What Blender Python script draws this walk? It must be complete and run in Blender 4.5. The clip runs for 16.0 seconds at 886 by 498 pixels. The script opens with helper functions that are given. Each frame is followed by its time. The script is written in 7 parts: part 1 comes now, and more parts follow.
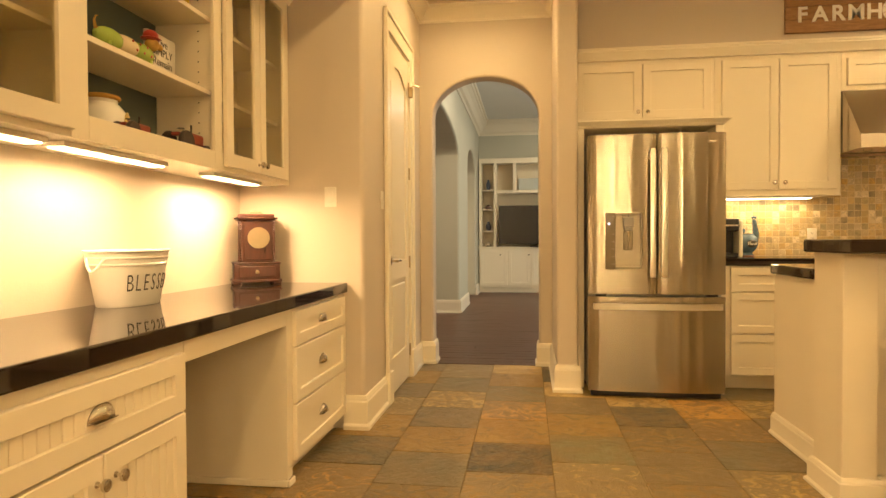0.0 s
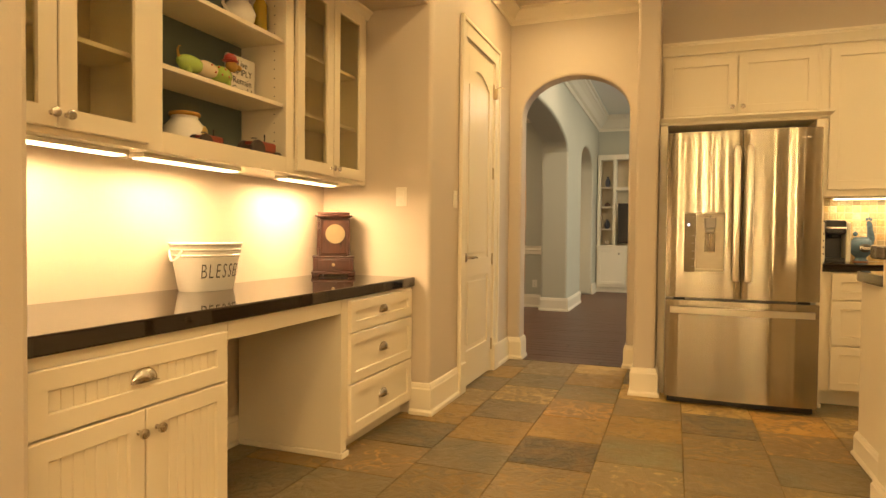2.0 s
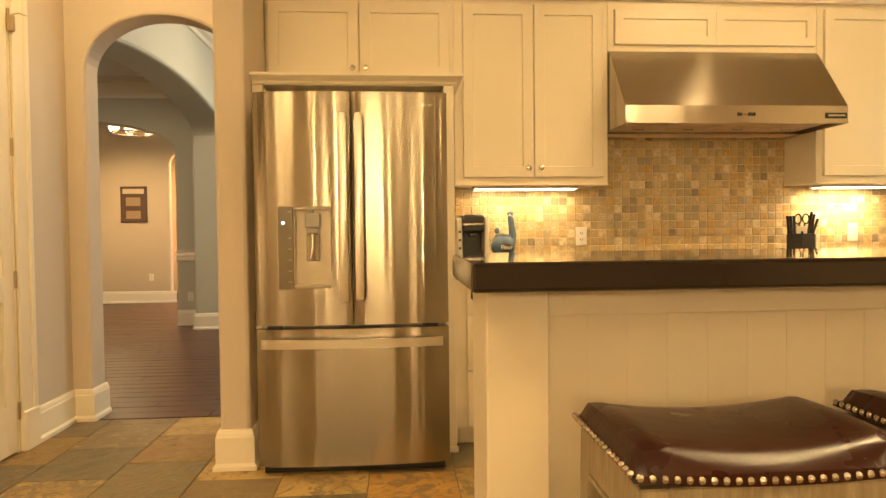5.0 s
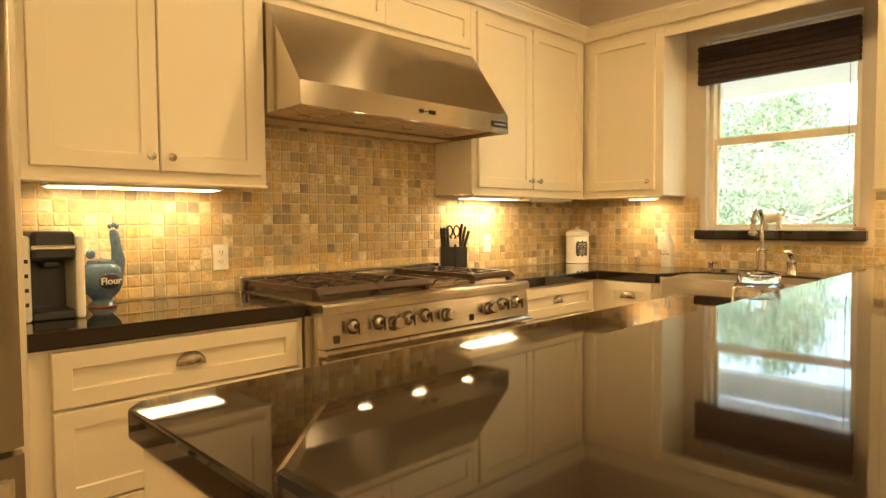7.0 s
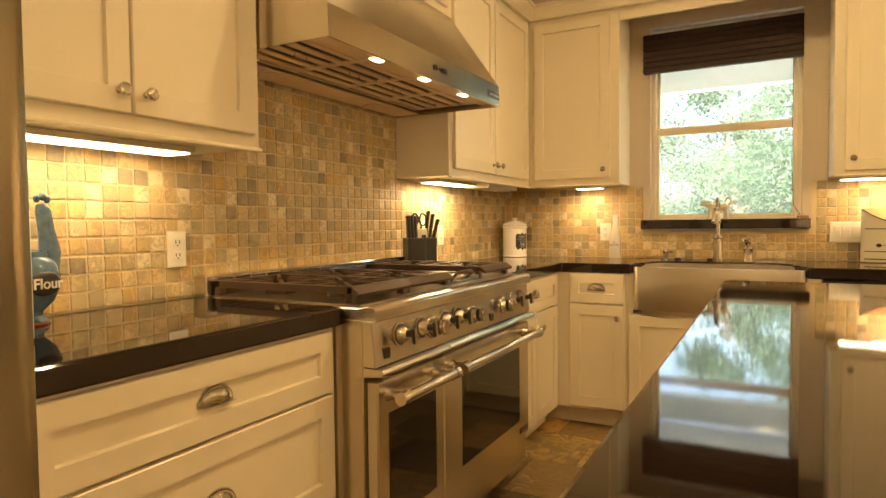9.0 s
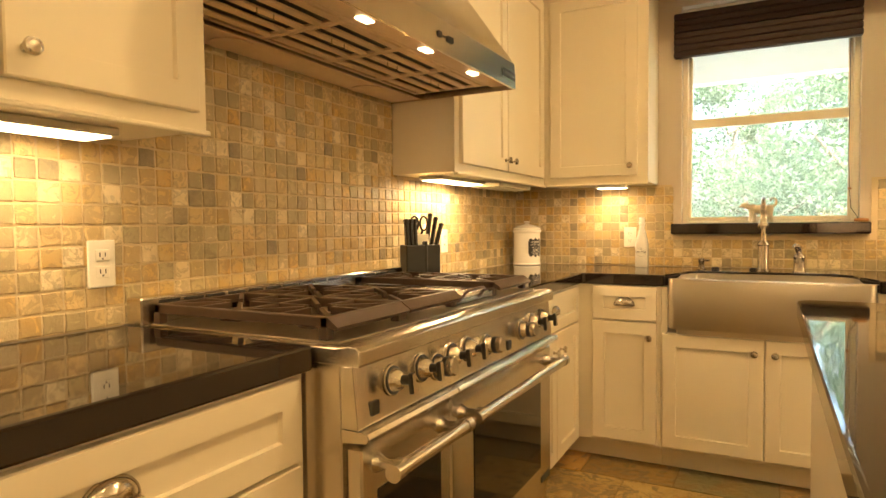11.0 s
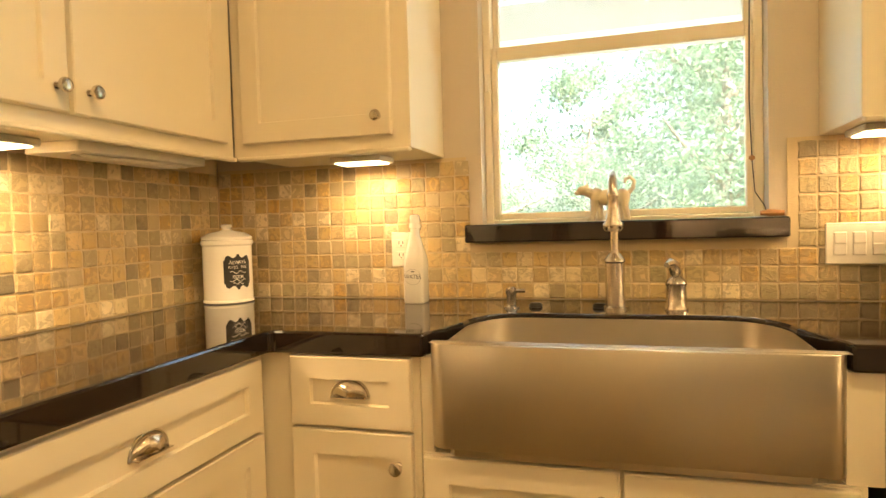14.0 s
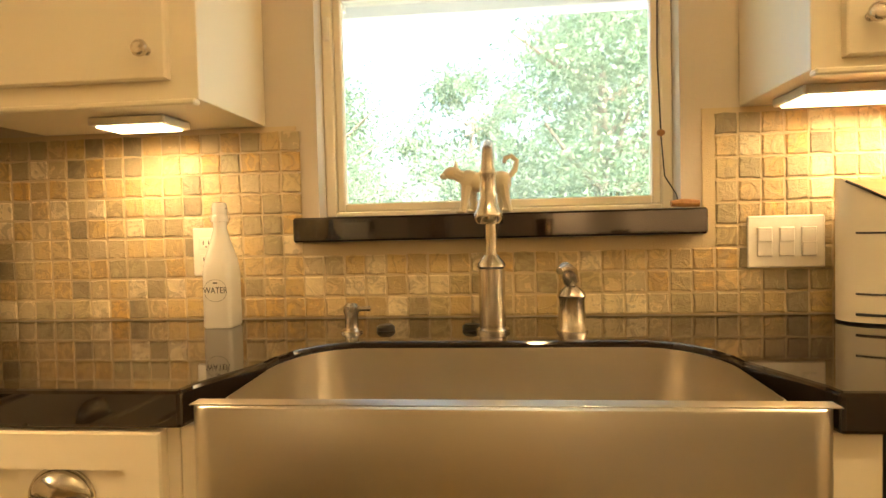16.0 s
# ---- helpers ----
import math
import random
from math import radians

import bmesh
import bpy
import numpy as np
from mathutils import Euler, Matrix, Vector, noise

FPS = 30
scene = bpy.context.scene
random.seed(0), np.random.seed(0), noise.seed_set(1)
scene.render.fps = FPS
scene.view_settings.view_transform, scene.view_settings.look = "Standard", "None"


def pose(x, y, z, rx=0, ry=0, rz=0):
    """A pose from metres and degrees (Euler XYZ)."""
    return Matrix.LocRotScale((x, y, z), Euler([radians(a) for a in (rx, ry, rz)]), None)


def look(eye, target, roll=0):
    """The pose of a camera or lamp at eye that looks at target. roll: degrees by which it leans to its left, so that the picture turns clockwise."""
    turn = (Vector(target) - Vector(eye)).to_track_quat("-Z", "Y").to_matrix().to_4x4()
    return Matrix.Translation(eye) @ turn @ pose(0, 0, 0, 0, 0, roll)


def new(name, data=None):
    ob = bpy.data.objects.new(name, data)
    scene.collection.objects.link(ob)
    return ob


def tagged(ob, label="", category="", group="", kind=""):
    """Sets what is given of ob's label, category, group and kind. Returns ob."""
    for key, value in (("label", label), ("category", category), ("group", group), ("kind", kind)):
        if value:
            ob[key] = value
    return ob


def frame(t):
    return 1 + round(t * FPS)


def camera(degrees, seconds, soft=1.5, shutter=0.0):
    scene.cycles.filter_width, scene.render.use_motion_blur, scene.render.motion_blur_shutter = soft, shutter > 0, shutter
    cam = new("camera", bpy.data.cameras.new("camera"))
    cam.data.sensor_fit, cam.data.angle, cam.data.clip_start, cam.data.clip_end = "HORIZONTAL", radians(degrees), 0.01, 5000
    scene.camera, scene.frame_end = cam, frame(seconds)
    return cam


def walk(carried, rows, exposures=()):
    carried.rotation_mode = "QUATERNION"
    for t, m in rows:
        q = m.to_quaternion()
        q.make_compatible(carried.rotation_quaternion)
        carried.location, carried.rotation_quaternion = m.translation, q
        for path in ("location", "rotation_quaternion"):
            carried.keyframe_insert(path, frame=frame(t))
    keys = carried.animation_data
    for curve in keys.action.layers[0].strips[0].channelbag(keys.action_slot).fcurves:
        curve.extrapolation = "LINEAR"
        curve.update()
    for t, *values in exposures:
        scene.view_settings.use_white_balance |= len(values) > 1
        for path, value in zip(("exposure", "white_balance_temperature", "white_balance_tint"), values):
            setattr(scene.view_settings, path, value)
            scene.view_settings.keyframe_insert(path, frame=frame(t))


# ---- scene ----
cam = camera(71.4, 16.0)
PATH = [
    (0, (0.356, 0.605, 1.079), (0.084, 2.586, 1.045), -0.3),
    (0.5, (0.451, 0.549, 1.082), (-0.08, 2.476, 1.042), -0.0),
    (1, (0.572, 0.511, 1.085), (-0.1, 2.394, 1.04), 0.1),
    (1.5, (0.701, 0.508, 1.094), (-0.001, 2.379, 1.048), 0.3),
    (2, (0.809, 0.557, 1.093), (0.108, 2.429, 1.045), 0.6),
    (2.5, (0.902, 0.635, 1.09), (0.196, 2.506, 1.042), 0.5),
    (3, (0.972, 0.822, 1.086), (0.262, 2.691, 1.043), 0.2),
    (3.5, (1.085, 1.056, 1.095), (0.47, 2.958, 1.042), -0.1),
    (4, (1.155, 1.359, 1.124), (0.744, 3.315, 1.062), -0.1),
    (4.5, (1.276, 1.696, 1.116), (1.127, 3.69, 1.063), -0.4),
    (5, (1.423, 1.998, 1.124), (1.563, 3.993, 1.068), -0.6),
    (7.5, (1.311, 3.391, 1.244), (2.902, 4.598, 1.147), -0.2),
    (8, (1.267, 3.662, 1.229), (2.977, 4.695, 1.127), 0.1),
    (8.5, (1.225, 3.898, 1.195), (2.98, 4.853, 1.101), -0.0),
    (9, (1.221, 4.084, 1.157), (2.986, 5.02, 1.076), -0.6),
    (11.5, (1.899, 4.399, 1.175), (3.664, 5.338, 1.1), -0.5),
    (12, (2.251, 4.493, 1.179), (4.015, 5.432, 1.107), -0.4),
    (12.5, (2.592, 4.454, 1.184), (4.347, 5.41, 1.11), -0.6),
    (13, (2.907, 4.424, 1.174), (4.675, 5.356, 1.112), -1.0),
    (13.5, (3.161, 4.351, 1.163), (5.013, 5.103, 1.092), -1.3),
    (14, (3.346, 4.317, 1.169), (5.262, 4.884, 1.093), -1.6),
    (14.5, (3.463, 4.299, 1.16), (5.412, 4.742, 1.09), -1.6),
    (15, (3.56, 4.301, 1.164), (5.532, 4.624, 1.092), -1.6),
    (15.5, (3.685, 4.312, 1.148), (5.671, 4.537, 1.086), -1.6),
    (16, (3.856, 4.314, 1.138), (5.844, 4.52, 1.069), -1.4),
]
EXPOSURE = 3.9
walk(cam, [(t, look(eye, target, roll)) for t, eye, target, roll in PATH],
     [(t, EXPOSURE + d) for t, d in ((0, -0.03), (1.5, -0.14), (3, -0.16), (4, -0.10), (5, -0.04), (7.5, -0.16), (8.5, -0.34), (9.2, -0.25), (11.5, 0.0), (12.5, 0.08), (13.5, -0.02), (14.5, -0.14), (15, -0.26), (16, -0.30))])

# ---- world, sun and lamps ----
world = bpy.data.worlds.new("world")
scene.world = world
world.use_nodes = True
wn = world.node_tree.nodes
sky = wn.new("ShaderNodeTexSky")
sky.sky_type, sky.sun_disc = "NISHITA", False
sky.sun_elevation, sky.sun_rotation = radians(48), radians(231)
sky.air_density, sky.dust_density, sky.ozone_density = 1.0, 6.0, 1.0
wn["Background"].inputs["Strength"].default_value = 0.15
world.node_tree.links.new(sky.outputs[0], wn["Background"].inputs["Color"])
sun = new("sun", bpy.data.lights.new("sun", "SUN"))
sun.data.energy, sun.data.angle, sun.data.color = 5.0, radians(0.5), (1.0, 0.95, 0.86)
sun.matrix_world = look((0, 0, 0), (0.52, 0.42, -0.74))

WARM = (1.0, 0.65, 0.32)
CAN = (1.0, 0.67, 0.295)
HALL = (1.0, 0.66, 0.31)


def area(name, eye, target, sx, sy, watts, color=WARM, spread=180):
    lamp = new(name, bpy.data.lights.new(name, "AREA"))
    lamp.data.shape, lamp.data.size, lamp.data.size_y = "RECTANGLE", sx, sy
    lamp.data.energy, lamp.data.color, lamp.data.spread = watts * 0.15, color, radians(spread)
    lamp.matrix_world = look(eye, target)
    return lamp


CEIL = 3.05
# x of unseen glowing panels, added so the fridge steel shows streaks
STREAK_XS = (-0.2, 0.75, 1.7, 3.2)
CANS = [(-0.05, 5.1, 7), (0.15, 3.7, 6.5), (0.25, 2.0, 8.5), (0.3, 0.2, 7), (1.9, 4.1, 4.5), (3.6, 4.0, 18), (2.1, 1.5, 7), (3.9, 1.9, 10), (2.0, -0.8, 11), (3.9, -0.6, 12)]
for cx, cy, power in CANS:
    lamp = area("ceiling_lamp", (cx, cy, CEIL - 0.012), (cx, cy + 0.001, 0), 0.13, 0.13, power, CAN, 170)
    lamp.data.shape = "DISK"
for cy, w, power in ((1.99, 0.42, 4.2), (2.62, 0.42, 4.2), (3.52, 0.42, 7.0)):
    area("under_cabinet_lamp", (-1.10, cy, 1.354), (-1.10, cy + 0.001, 0), 0.05, w, power)
area("under_cabinet_lamp", (2.17, 5.62, 1.356), (2.17, 5.621, 0), 0.55, 0.05, 1.0)
area("under_cabinet_lamp", (4.19, 5.62, 1.356), (4.19, 5.621, 0), 0.40, 0.05, 3.6)
area("under_cabinet_lamp", (5.14, 5.12, 1.356), (5.14, 5.121, 0), 0.05, 0.10, 1.2)
area("under_cabinet_lamp", (5.14, 3.35, 1.356), (5.14, 3.351, 0), 0.05, 0.50, 3.4)
for hx in (2.95, 3.27, 3.60):
    area("hood_lamp", (hx, 5.245, 1.702), (hx, 5.246, 0), 0.05, 0.035, 0.55)
# unseen fill lights added over the living room, without fixtures
for lx, ly, lw in ((0.6, 8.0, 22), (1.5, 11.0, 24)):
    area("living_lamp", (lx, ly, 3.42), (lx, ly + 0.001, 0), 0.4, 0.4, lw, (1.0, 0.80, 0.55))
# added light behind the camera, reflected as warm streaks in the fridge
for sx in STREAK_XS:
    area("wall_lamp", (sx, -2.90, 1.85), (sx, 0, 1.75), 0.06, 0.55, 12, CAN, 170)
# added side fill that brightens the living room; no window stands there
area("living_daylight", (4.4, 9.5, 1.6), (0, 9.4, 1.4), 3.0, 2.0, 42, (1.0, 0.97, 0.80))
area("foyer_lamp", (-2.9, 11.1, 2.52), (-2.9, 11.101, 0), 0.3, 0.3, 26, (1.0, 0.66, 0.33))
# added fills without fixtures: one for the corridor door, one for the dining room
area("corridor_lamp", (-1.8, 13.6, 2.6), (-1.8, 13.601, 0), 0.3, 0.3, 75, (1.0, 0.50, 0.17))
area("dining_lamp", (-2.2, 8.0, 2.9), (-2.2, 8.001, 0), 0.3, 0.3, 14, (1.0, 0.75, 0.5))


# ---- materials ----
class Nodes:
    """Short forms for building a node material."""

    def __init__(self, name):
        self.mat = bpy.data.materials.new(name)
        self.mat.use_nodes = True
        self.t = self.mat.node_tree
        self.b = self.t.nodes["Principled BSDF"]

    def node(self, kind, **values):
        n = self.t.nodes.new(kind)
        for key, value in values.items():
            n.inputs[key].default_value = value
        return n

    def link(self, a, b):
        self.t.links.new(a, b)

    def coords(self, scale=(1, 1, 1), generated=False):
        tc = self.node("ShaderNodeTexCoord")
        mp = self.node("ShaderNodeMapping", Scale=scale)
        self.link(tc.outputs["Object"], mp.inputs[0])
        return mp.outputs[0]

    def world_coords(self, scale=(1, 1, 1)):
        g = self.node("ShaderNodeNewGeometry")
        mp = self.node("ShaderNodeMapping", Scale=scale)
        self.link(g.outputs["Position"], mp.inputs[0])
        return mp.outputs[0]

    def noise(self, vec, scale, detail=4.0, rough=0.55, distort=0.0):
        n = self.node("ShaderNodeTexNoise", Scale=scale, Detail=detail, Roughness=rough, Distortion=distort)
        self.link(vec, n.inputs["Vector"])
        return n.outputs["Fac"]

    def ramp(self, fac, stops, constant=False):
        n = self.node("ShaderNodeValToRGB")
        r = n.color_ramp
        r.interpolation = "CONSTANT" if constant else "LINEAR"
        while len(r.elements) < len(stops):
            r.elements.new(0.5)
        for e, (p, c) in zip(r.elements, stops):
            e.position, e.color = p, (*c, 1) if len(c) == 3 else c
        self.link(fac, n.inputs[0])
        return n.outputs[0]

    def mix(self, fac, a, b, kind="MIX"):
        n = self.t.nodes.new("ShaderNodeMix")
        n.data_type, n.blend_type = "RGBA", kind
        for s, v in ((0, fac), (6, a), (7, b)):
            if hasattr(v, "links"):
                self.link(v, n.inputs[s])
            else:
                n.inputs[s].default_value = v if s == 0 else (*v, 1)
        return n.outputs[2]

    def math(self, op, a, b=0.0):
        n = self.t.nodes.new("ShaderNodeMath")
        n.operation = op
        for s, v in ((0, a), (1, b)):
            if hasattr(v, "links"):
                self.link(v, n.inputs[s])
            else:
                n.inputs[s].default_value = v
        return n.outputs[0]

    def bump(self, height, strength, distance):
        n = self.node("ShaderNodeBump", Strength=strength, Distance=distance)
        self.link(height, n.inputs["Height"])
        self.link(n.outputs[0], self.b.inputs["Normal"])
        return n

    def set(self, color=None, rough=None, metal=None, **more):
        for key, v in (("Base Color", color), ("Roughness", rough), ("Metallic", metal), *more.items()):
            if v is None:
                continue
            if hasattr(v, "links"):
                self.link(v, self.b.inputs[key])
            else:
                self.b.inputs[key].default_value = (*v, 1) if isinstance(v, tuple) and len(v) == 3 else v
        return self.mat


def paint(name, color, rough=0.45, var=0.05, bump=0.15, dist=0.002, scale=160):
    n = Nodes(name)
    v = n.world_coords()
    big, fine = n.noise(v, 1.7, 3), n.noise(v, scale, 3)
    dark = tuple(c * (1 - var) for c in color)
    c = n.mix(big, dark, tuple(min(1, c * (1 + var * 0.5)) for c in color))
    n.bump(fine, bump, dist)
    r = n.ramp(n.noise(v, 14, 4), [(0.3, (rough - 0.012,) * 3), (0.8, (rough + 0.02,) * 3)])
    return n.set(c, r)


def simple(name, color, rough=0.5, metal=0.0, var=0.08, scale=25, bump=0.05, **more):
    n = Nodes(name)
    v = n.coords()
    f = n.noise(v, scale, 4)
    c = n.mix(f, tuple(x * (1 - var) for x in color), tuple(min(1, x * (1 + var)) for x in color))
    n.bump(n.noise(v, scale * 8, 2), bump, 0.001)
    return n.set(c, rough, metal, **more)


def steel(name, axis, color=(0.62, 0.59, 0.54), rough=0.26, aniso=0.0, wave=0.0):
    """Brushed steel, its grain along one axis."""
    n = Nodes(name)
    s = {"x": (2.0, 400, 400), "y": (400, 2.0, 400), "z": (400, 400, 2.0)}[axis]
    f = n.noise(n.coords(s), 1.0, 2)
    smudge = n.noise(n.coords((5, 5, 0.8)), 1.2, 3)
    c = n.mix(f, tuple(x * 0.975 for x in color), color)
    r = n.math("ADD", n.math("MULTIPLY", f, 0.004), n.math("MULTIPLY", smudge, 0.06))
    r = n.math("ADD", r, rough - 0.04)
    if wave:
        n.bump(n.noise(n.coords((7, 7, 0.10)), 1.0, 0), 1.0, wave)
    if aniso:
        tg = n.node("ShaderNodeTangent")
        tg.direction_type, tg.axis = "RADIAL", "Z"
        n.link(tg.outputs[0], n.b.inputs["Tangent"])
        n.set(**{"Anisotropic": aniso, "Anisotropic Rotation": 0.25})
    return n.set(c, r, 1.0)


CREAM = (0.80, 0.72, 0.56)
M_CAB = paint("cabinet_cream_paint", CREAM, 0.36, 0.035, 0.05, 0.0005, 60)
# back panels, a darker cream than the cabinet fronts
M_CABIN = paint("back_panel_darker_cream", (0.66, 0.57, 0.40), 0.5)
M_TRIM = paint("trim_cream_paint", (0.82, 0.75, 0.60), 0.34, 0.03, 0.05, 0.0005, 60)
M_DOOR = paint("door_cream_paint", (0.80, 0.73, 0.58), 0.33, 0.03, 0.0, 0.0001, 200)
M_WALL = paint("wall_greige_paint", (0.60, 0.52, 0.415), 0.62, 0.05, 0.35, 0.002, 120)
M_WALLGREY = paint("wall_grey_green_paint", (0.50, 0.49, 0.395), 0.62, 0.05, 0.3, 0.002, 120)
M_FOYER = paint("foyer_wall_paint", (0.60, 0.49, 0.33), 0.62, 0.05, 0.3, 0.002, 120)
M_CEIL = paint("ceiling_paint", (0.66, 0.58, 0.44), 0.7, 0.03, 0.4, 0.003, 90)
M_CEILW = paint("living_ceiling_paint", (0.74, 0.74, 0.70), 0.7, 0.03, 0.4, 0.003, 90)
M_TEAL = paint("cabinet_back_teal_paint", (0.115, 0.15, 0.135), 0.55)
M_STEELX = steel("brushed_steel_x", "x", (0.66, 0.61, 0.52), rough=0.23, aniso=0.85, wave=0.002)
M_STEELY = steel("brushed_steel_y", "y", (0.60, 0.55, 0.46), rough=0.32, aniso=0.55, wave=0.004)
M_STEELF = steel("fridge_brushed_steel", "x", (0.41, 0.365, 0.28), rough=0.20, aniso=1.0, wave=0.015)
M_NICKEL = steel("satin_nickel", "z", (0.62, 0.57, 0.49), 0.24)
M_FILTER = simple("filter_steel", (0.80, 0.62, 0.47), 0.42, 0.2)
M_HANDLE = steel("handle_steel", "z", (0.74, 0.70, 0.62), 0.32)
M_BLACK = simple("black_plastic", (0.018, 0.017, 0.016), 0.35)
M_IRON = simple("cast_iron", (0.060, 0.034, 0.020), 0.42, 0.1, 0.2, 60, 0.3)
M_DARKGLASS = simple("oven_glass", (0.012, 0.009, 0.007), 0.05, 0.0, 0.0, 5, 0.0)
M_WHITEPL = simple("white_plastic", (0.78, 0.74, 0.64), 0.32)
M_CERAM = simple("white_glazed_ceramic", (0.80, 0.77, 0.70), 0.12, 0, 0.03, 8, 0.02)
# black for lines, lettering and slots, and for the hood's shade sheet
M_LINE = simple("black_line_and_shade", (0.02, 0.02, 0.02), 0.3)
M_GREYPL = simple("grey_plastic", (0.33, 0.31, 0.28), 0.35)
M_BRONZE = simple("hinge_brass", (0.45, 0.36, 0.22), 0.35, 1.0)


def m_granite():
    n = Nodes("black_granite")
    v = n.world_coords()
    vor = n.node("ShaderNodeTexVoronoi", Scale=230)
    n.link(v, vor.inputs["Vector"])
    sp = n.ramp(vor.outputs["Color"], [(0.0, (0.010, 0.007, 0.006)), (0.80, (0.018, 0.012, 0.008)), (0.94, (0.026, 0.018, 0.012)), (1.0, (0.040, 0.027, 0.018))])
    c = n.mix(n.noise(v, 9, 4), sp, (0.02, 0.013, 0.010))
    sm = n.noise(v, 6, 4)
    return n.set(c, n.ramp(sm, [(0.35, (0.03,) * 3), (0.75, (0.06,) * 3)]), 0.0, **{"Specular IOR Level": 0.70})


M_GRANITE = m_granite()


def stone(name, island, colors, spread, patch, bump, dist, rough=(0.35, 0.6), sc=1.0, vein=(0.33, 0.17, 0.06), gloss=0.5, pale=0.4):
    """Natural stone whose tone changes from piece to piece."""
    n = Nodes(name)
    if island:
        rnd = n.node("ShaderNodeNewGeometry").outputs["Random Per Island"]
    else:
        rnd = n.node("ShaderNodeObjectInfo").outputs["Random"]
    k = len(colors)
    base = n.ramp(rnd, [(i / k, c) for i, c in enumerate(colors)], True)
    v = n.world_coords()
    off = n.node("ShaderNodeVectorMath")
    off.operation = "ADD"
    comb = n.node("ShaderNodeCombineXYZ")
    s = n.math("MULTIPLY", rnd, 37.0)
    for i in range(3):
        n.link(s, comb.inputs[i])
    n.link(v, off.inputs[0])
    n.link(comb.outputs[0], off.inputs[1])
    v2 = off.outputs[0]
    big = n.noise(v2, 3.2 * sc, 5, 0.6, 1.2)
    mid = n.noise(v2, 11 * sc, 6, 0.65, 1.8)
    fine = n.noise(v2, 70 * sc, 4, 0.6)
    c = n.mix(n.ramp(big, [(0.40, (0,) * 3), (0.62, (1,) * 3)]), base, n.mix(0.55, base, vein))
    edge = n.ramp(n.math("ADD", n.math("MULTIPLY", rnd, 0.22), mid), [(0.575, (0,) * 3), (0.605, (1,) * 3), (0.80, (1,) * 3)])
    c = n.mix(n.math("MULTIPLY", edge, patch), c, n.mix(big, (0.07, 0.07, 0.055), (0.36, 0.27, 0.14)))
    c = n.mix(fine, n.mix(spread, c, (0.02, 0.015, 0.01)), n.mix(spread * pale, c, (0.7, 0.6, 0.45)))
    h = n.math("ADD", n.math("MULTIPLY", mid, 1.0), n.math("MULTIPLY", fine, 0.25))
    n.bump(h, bump, dist)
    r = n.ramp(mid, [(0.3, (rough[0],) * 3), (0.7, (rough[1],) * 3)])
    return n.set(c, r, None, **{"Specular IOR Level": gloss})


MOS = [(0.62, 0.446, 0.19), (0.78, 0.650, 0.40), (0.56, 0.388, 0.14), (0.38, 0.320, 0.17), (0.68, 0.495, 0.23), (0.82, 0.698, 0.46), (0.60, 0.378, 0.11), (0.54, 0.427, 0.21), (0.70, 0.533, 0.27),
       (0.62, 0.446, 0.20), (0.25, 0.213, 0.13), (0.66, 0.436, 0.14), (0.76, 0.621, 0.37), (0.48, 0.398, 0.21), (0.67, 0.485, 0.21), (0.50, 0.407, 0.22), (0.73, 0.572, 0.31)]
M_MOS = stone("tumbled_mosaic_tile", False, MOS, 0.10, 0.40, 0.8, 0.005, (0.30, 0.5), 2.4, (0.50, 0.40, 0.22))
M_MOSI = stone("tumbled_mosaic_tile_joined", True, MOS, 0.10, 0.40, 0.8, 0.005, (0.30, 0.5), 2.4, (0.50, 0.40, 0.22))
M_GROUT = paint("grout", (0.62, 0.50, 0.30), 0.85, 0.15, 0.6, 0.002, 300)
M_FGROUT = paint("floor_grout", (0.21, 0.15, 0.065), 0.85, 0.2, 0.6, 0.003, 200)


def wood(name, dark, light, rough=0.4, axis=(1, 14, 14), rnd=False, ring=6.0):
    n = Nodes(name)
    v = n.coords(axis)
    f = n.noise(v, ring, 6, 0.6, 0.8)
    c = n.ramp(f, [(0.25, dark), (0.7, light)])
    if rnd:
        o = n.node("ShaderNodeObjectInfo").outputs["Random"]
        c = n.mix(n.math("MULTIPLY", o, 0.5), c, dark)
    n.bump(f, 0.15, 0.002)
    return n.set(c, n.ramp(f, [(0.2, (rough,) * 3), (0.8, (rough + 0.12,) * 3)]))


M_PLANK = wood("dark_wood_plank", (0.042, 0.013, 0.007), (0.100, 0.036, 0.018), 0.30, (1.5, 14, 14), True)
M_MAHOG = wood("mahogany", (0.022, 0.007, 0.004), (0.060, 0.018, 0.009), 0.25, (14, 14, 2))
M_STOOLWOOD = wood("greige_distressed_wood", (0.24, 0.19, 0.11), (0.42, 0.35, 0.23), 0.5, (14, 14, 2))
M_SIGNWOOD = wood("sign_wood", (0.22, 0.11, 0.045), (0.36, 0.20, 0.09), 0.6, (2, 14, 14))
M_DOORWOOD = wood("orange_stained_wood", (0.28, 0.12, 0.035), (0.45, 0.22, 0.07), 0.4, (14, 14, 2))


def m_leather():
    n = Nodes("brown_leather")
    v = n.coords()
    vor = n.node("ShaderNodeTexVoronoi", Scale=420)
    n.link(v, vor.inputs["Vector"])
    f = n.noise(v, 6, 4)
    c = n.mix(f, (0.026, 0.007, 0.004), (0.055, 0.015, 0.009))
    folds = n.noise(n.coords((5, 9, 3)), 1.6, 4, 0.6, 1.5)
    h = n.math("ADD", n.math("MULTIPLY", vor.outputs["Distance"], 0.06), n.math("MULTIPLY", folds, 1.0))
    n.bump(h, 0.35, 0.003)
    return n.set(c, n.ramp(f, [(0.3, (0.24,) * 3), (0.8, (0.36,) * 3)]), None, **{"Specular IOR Level": 0.24})


M_LEATHER = m_leather()


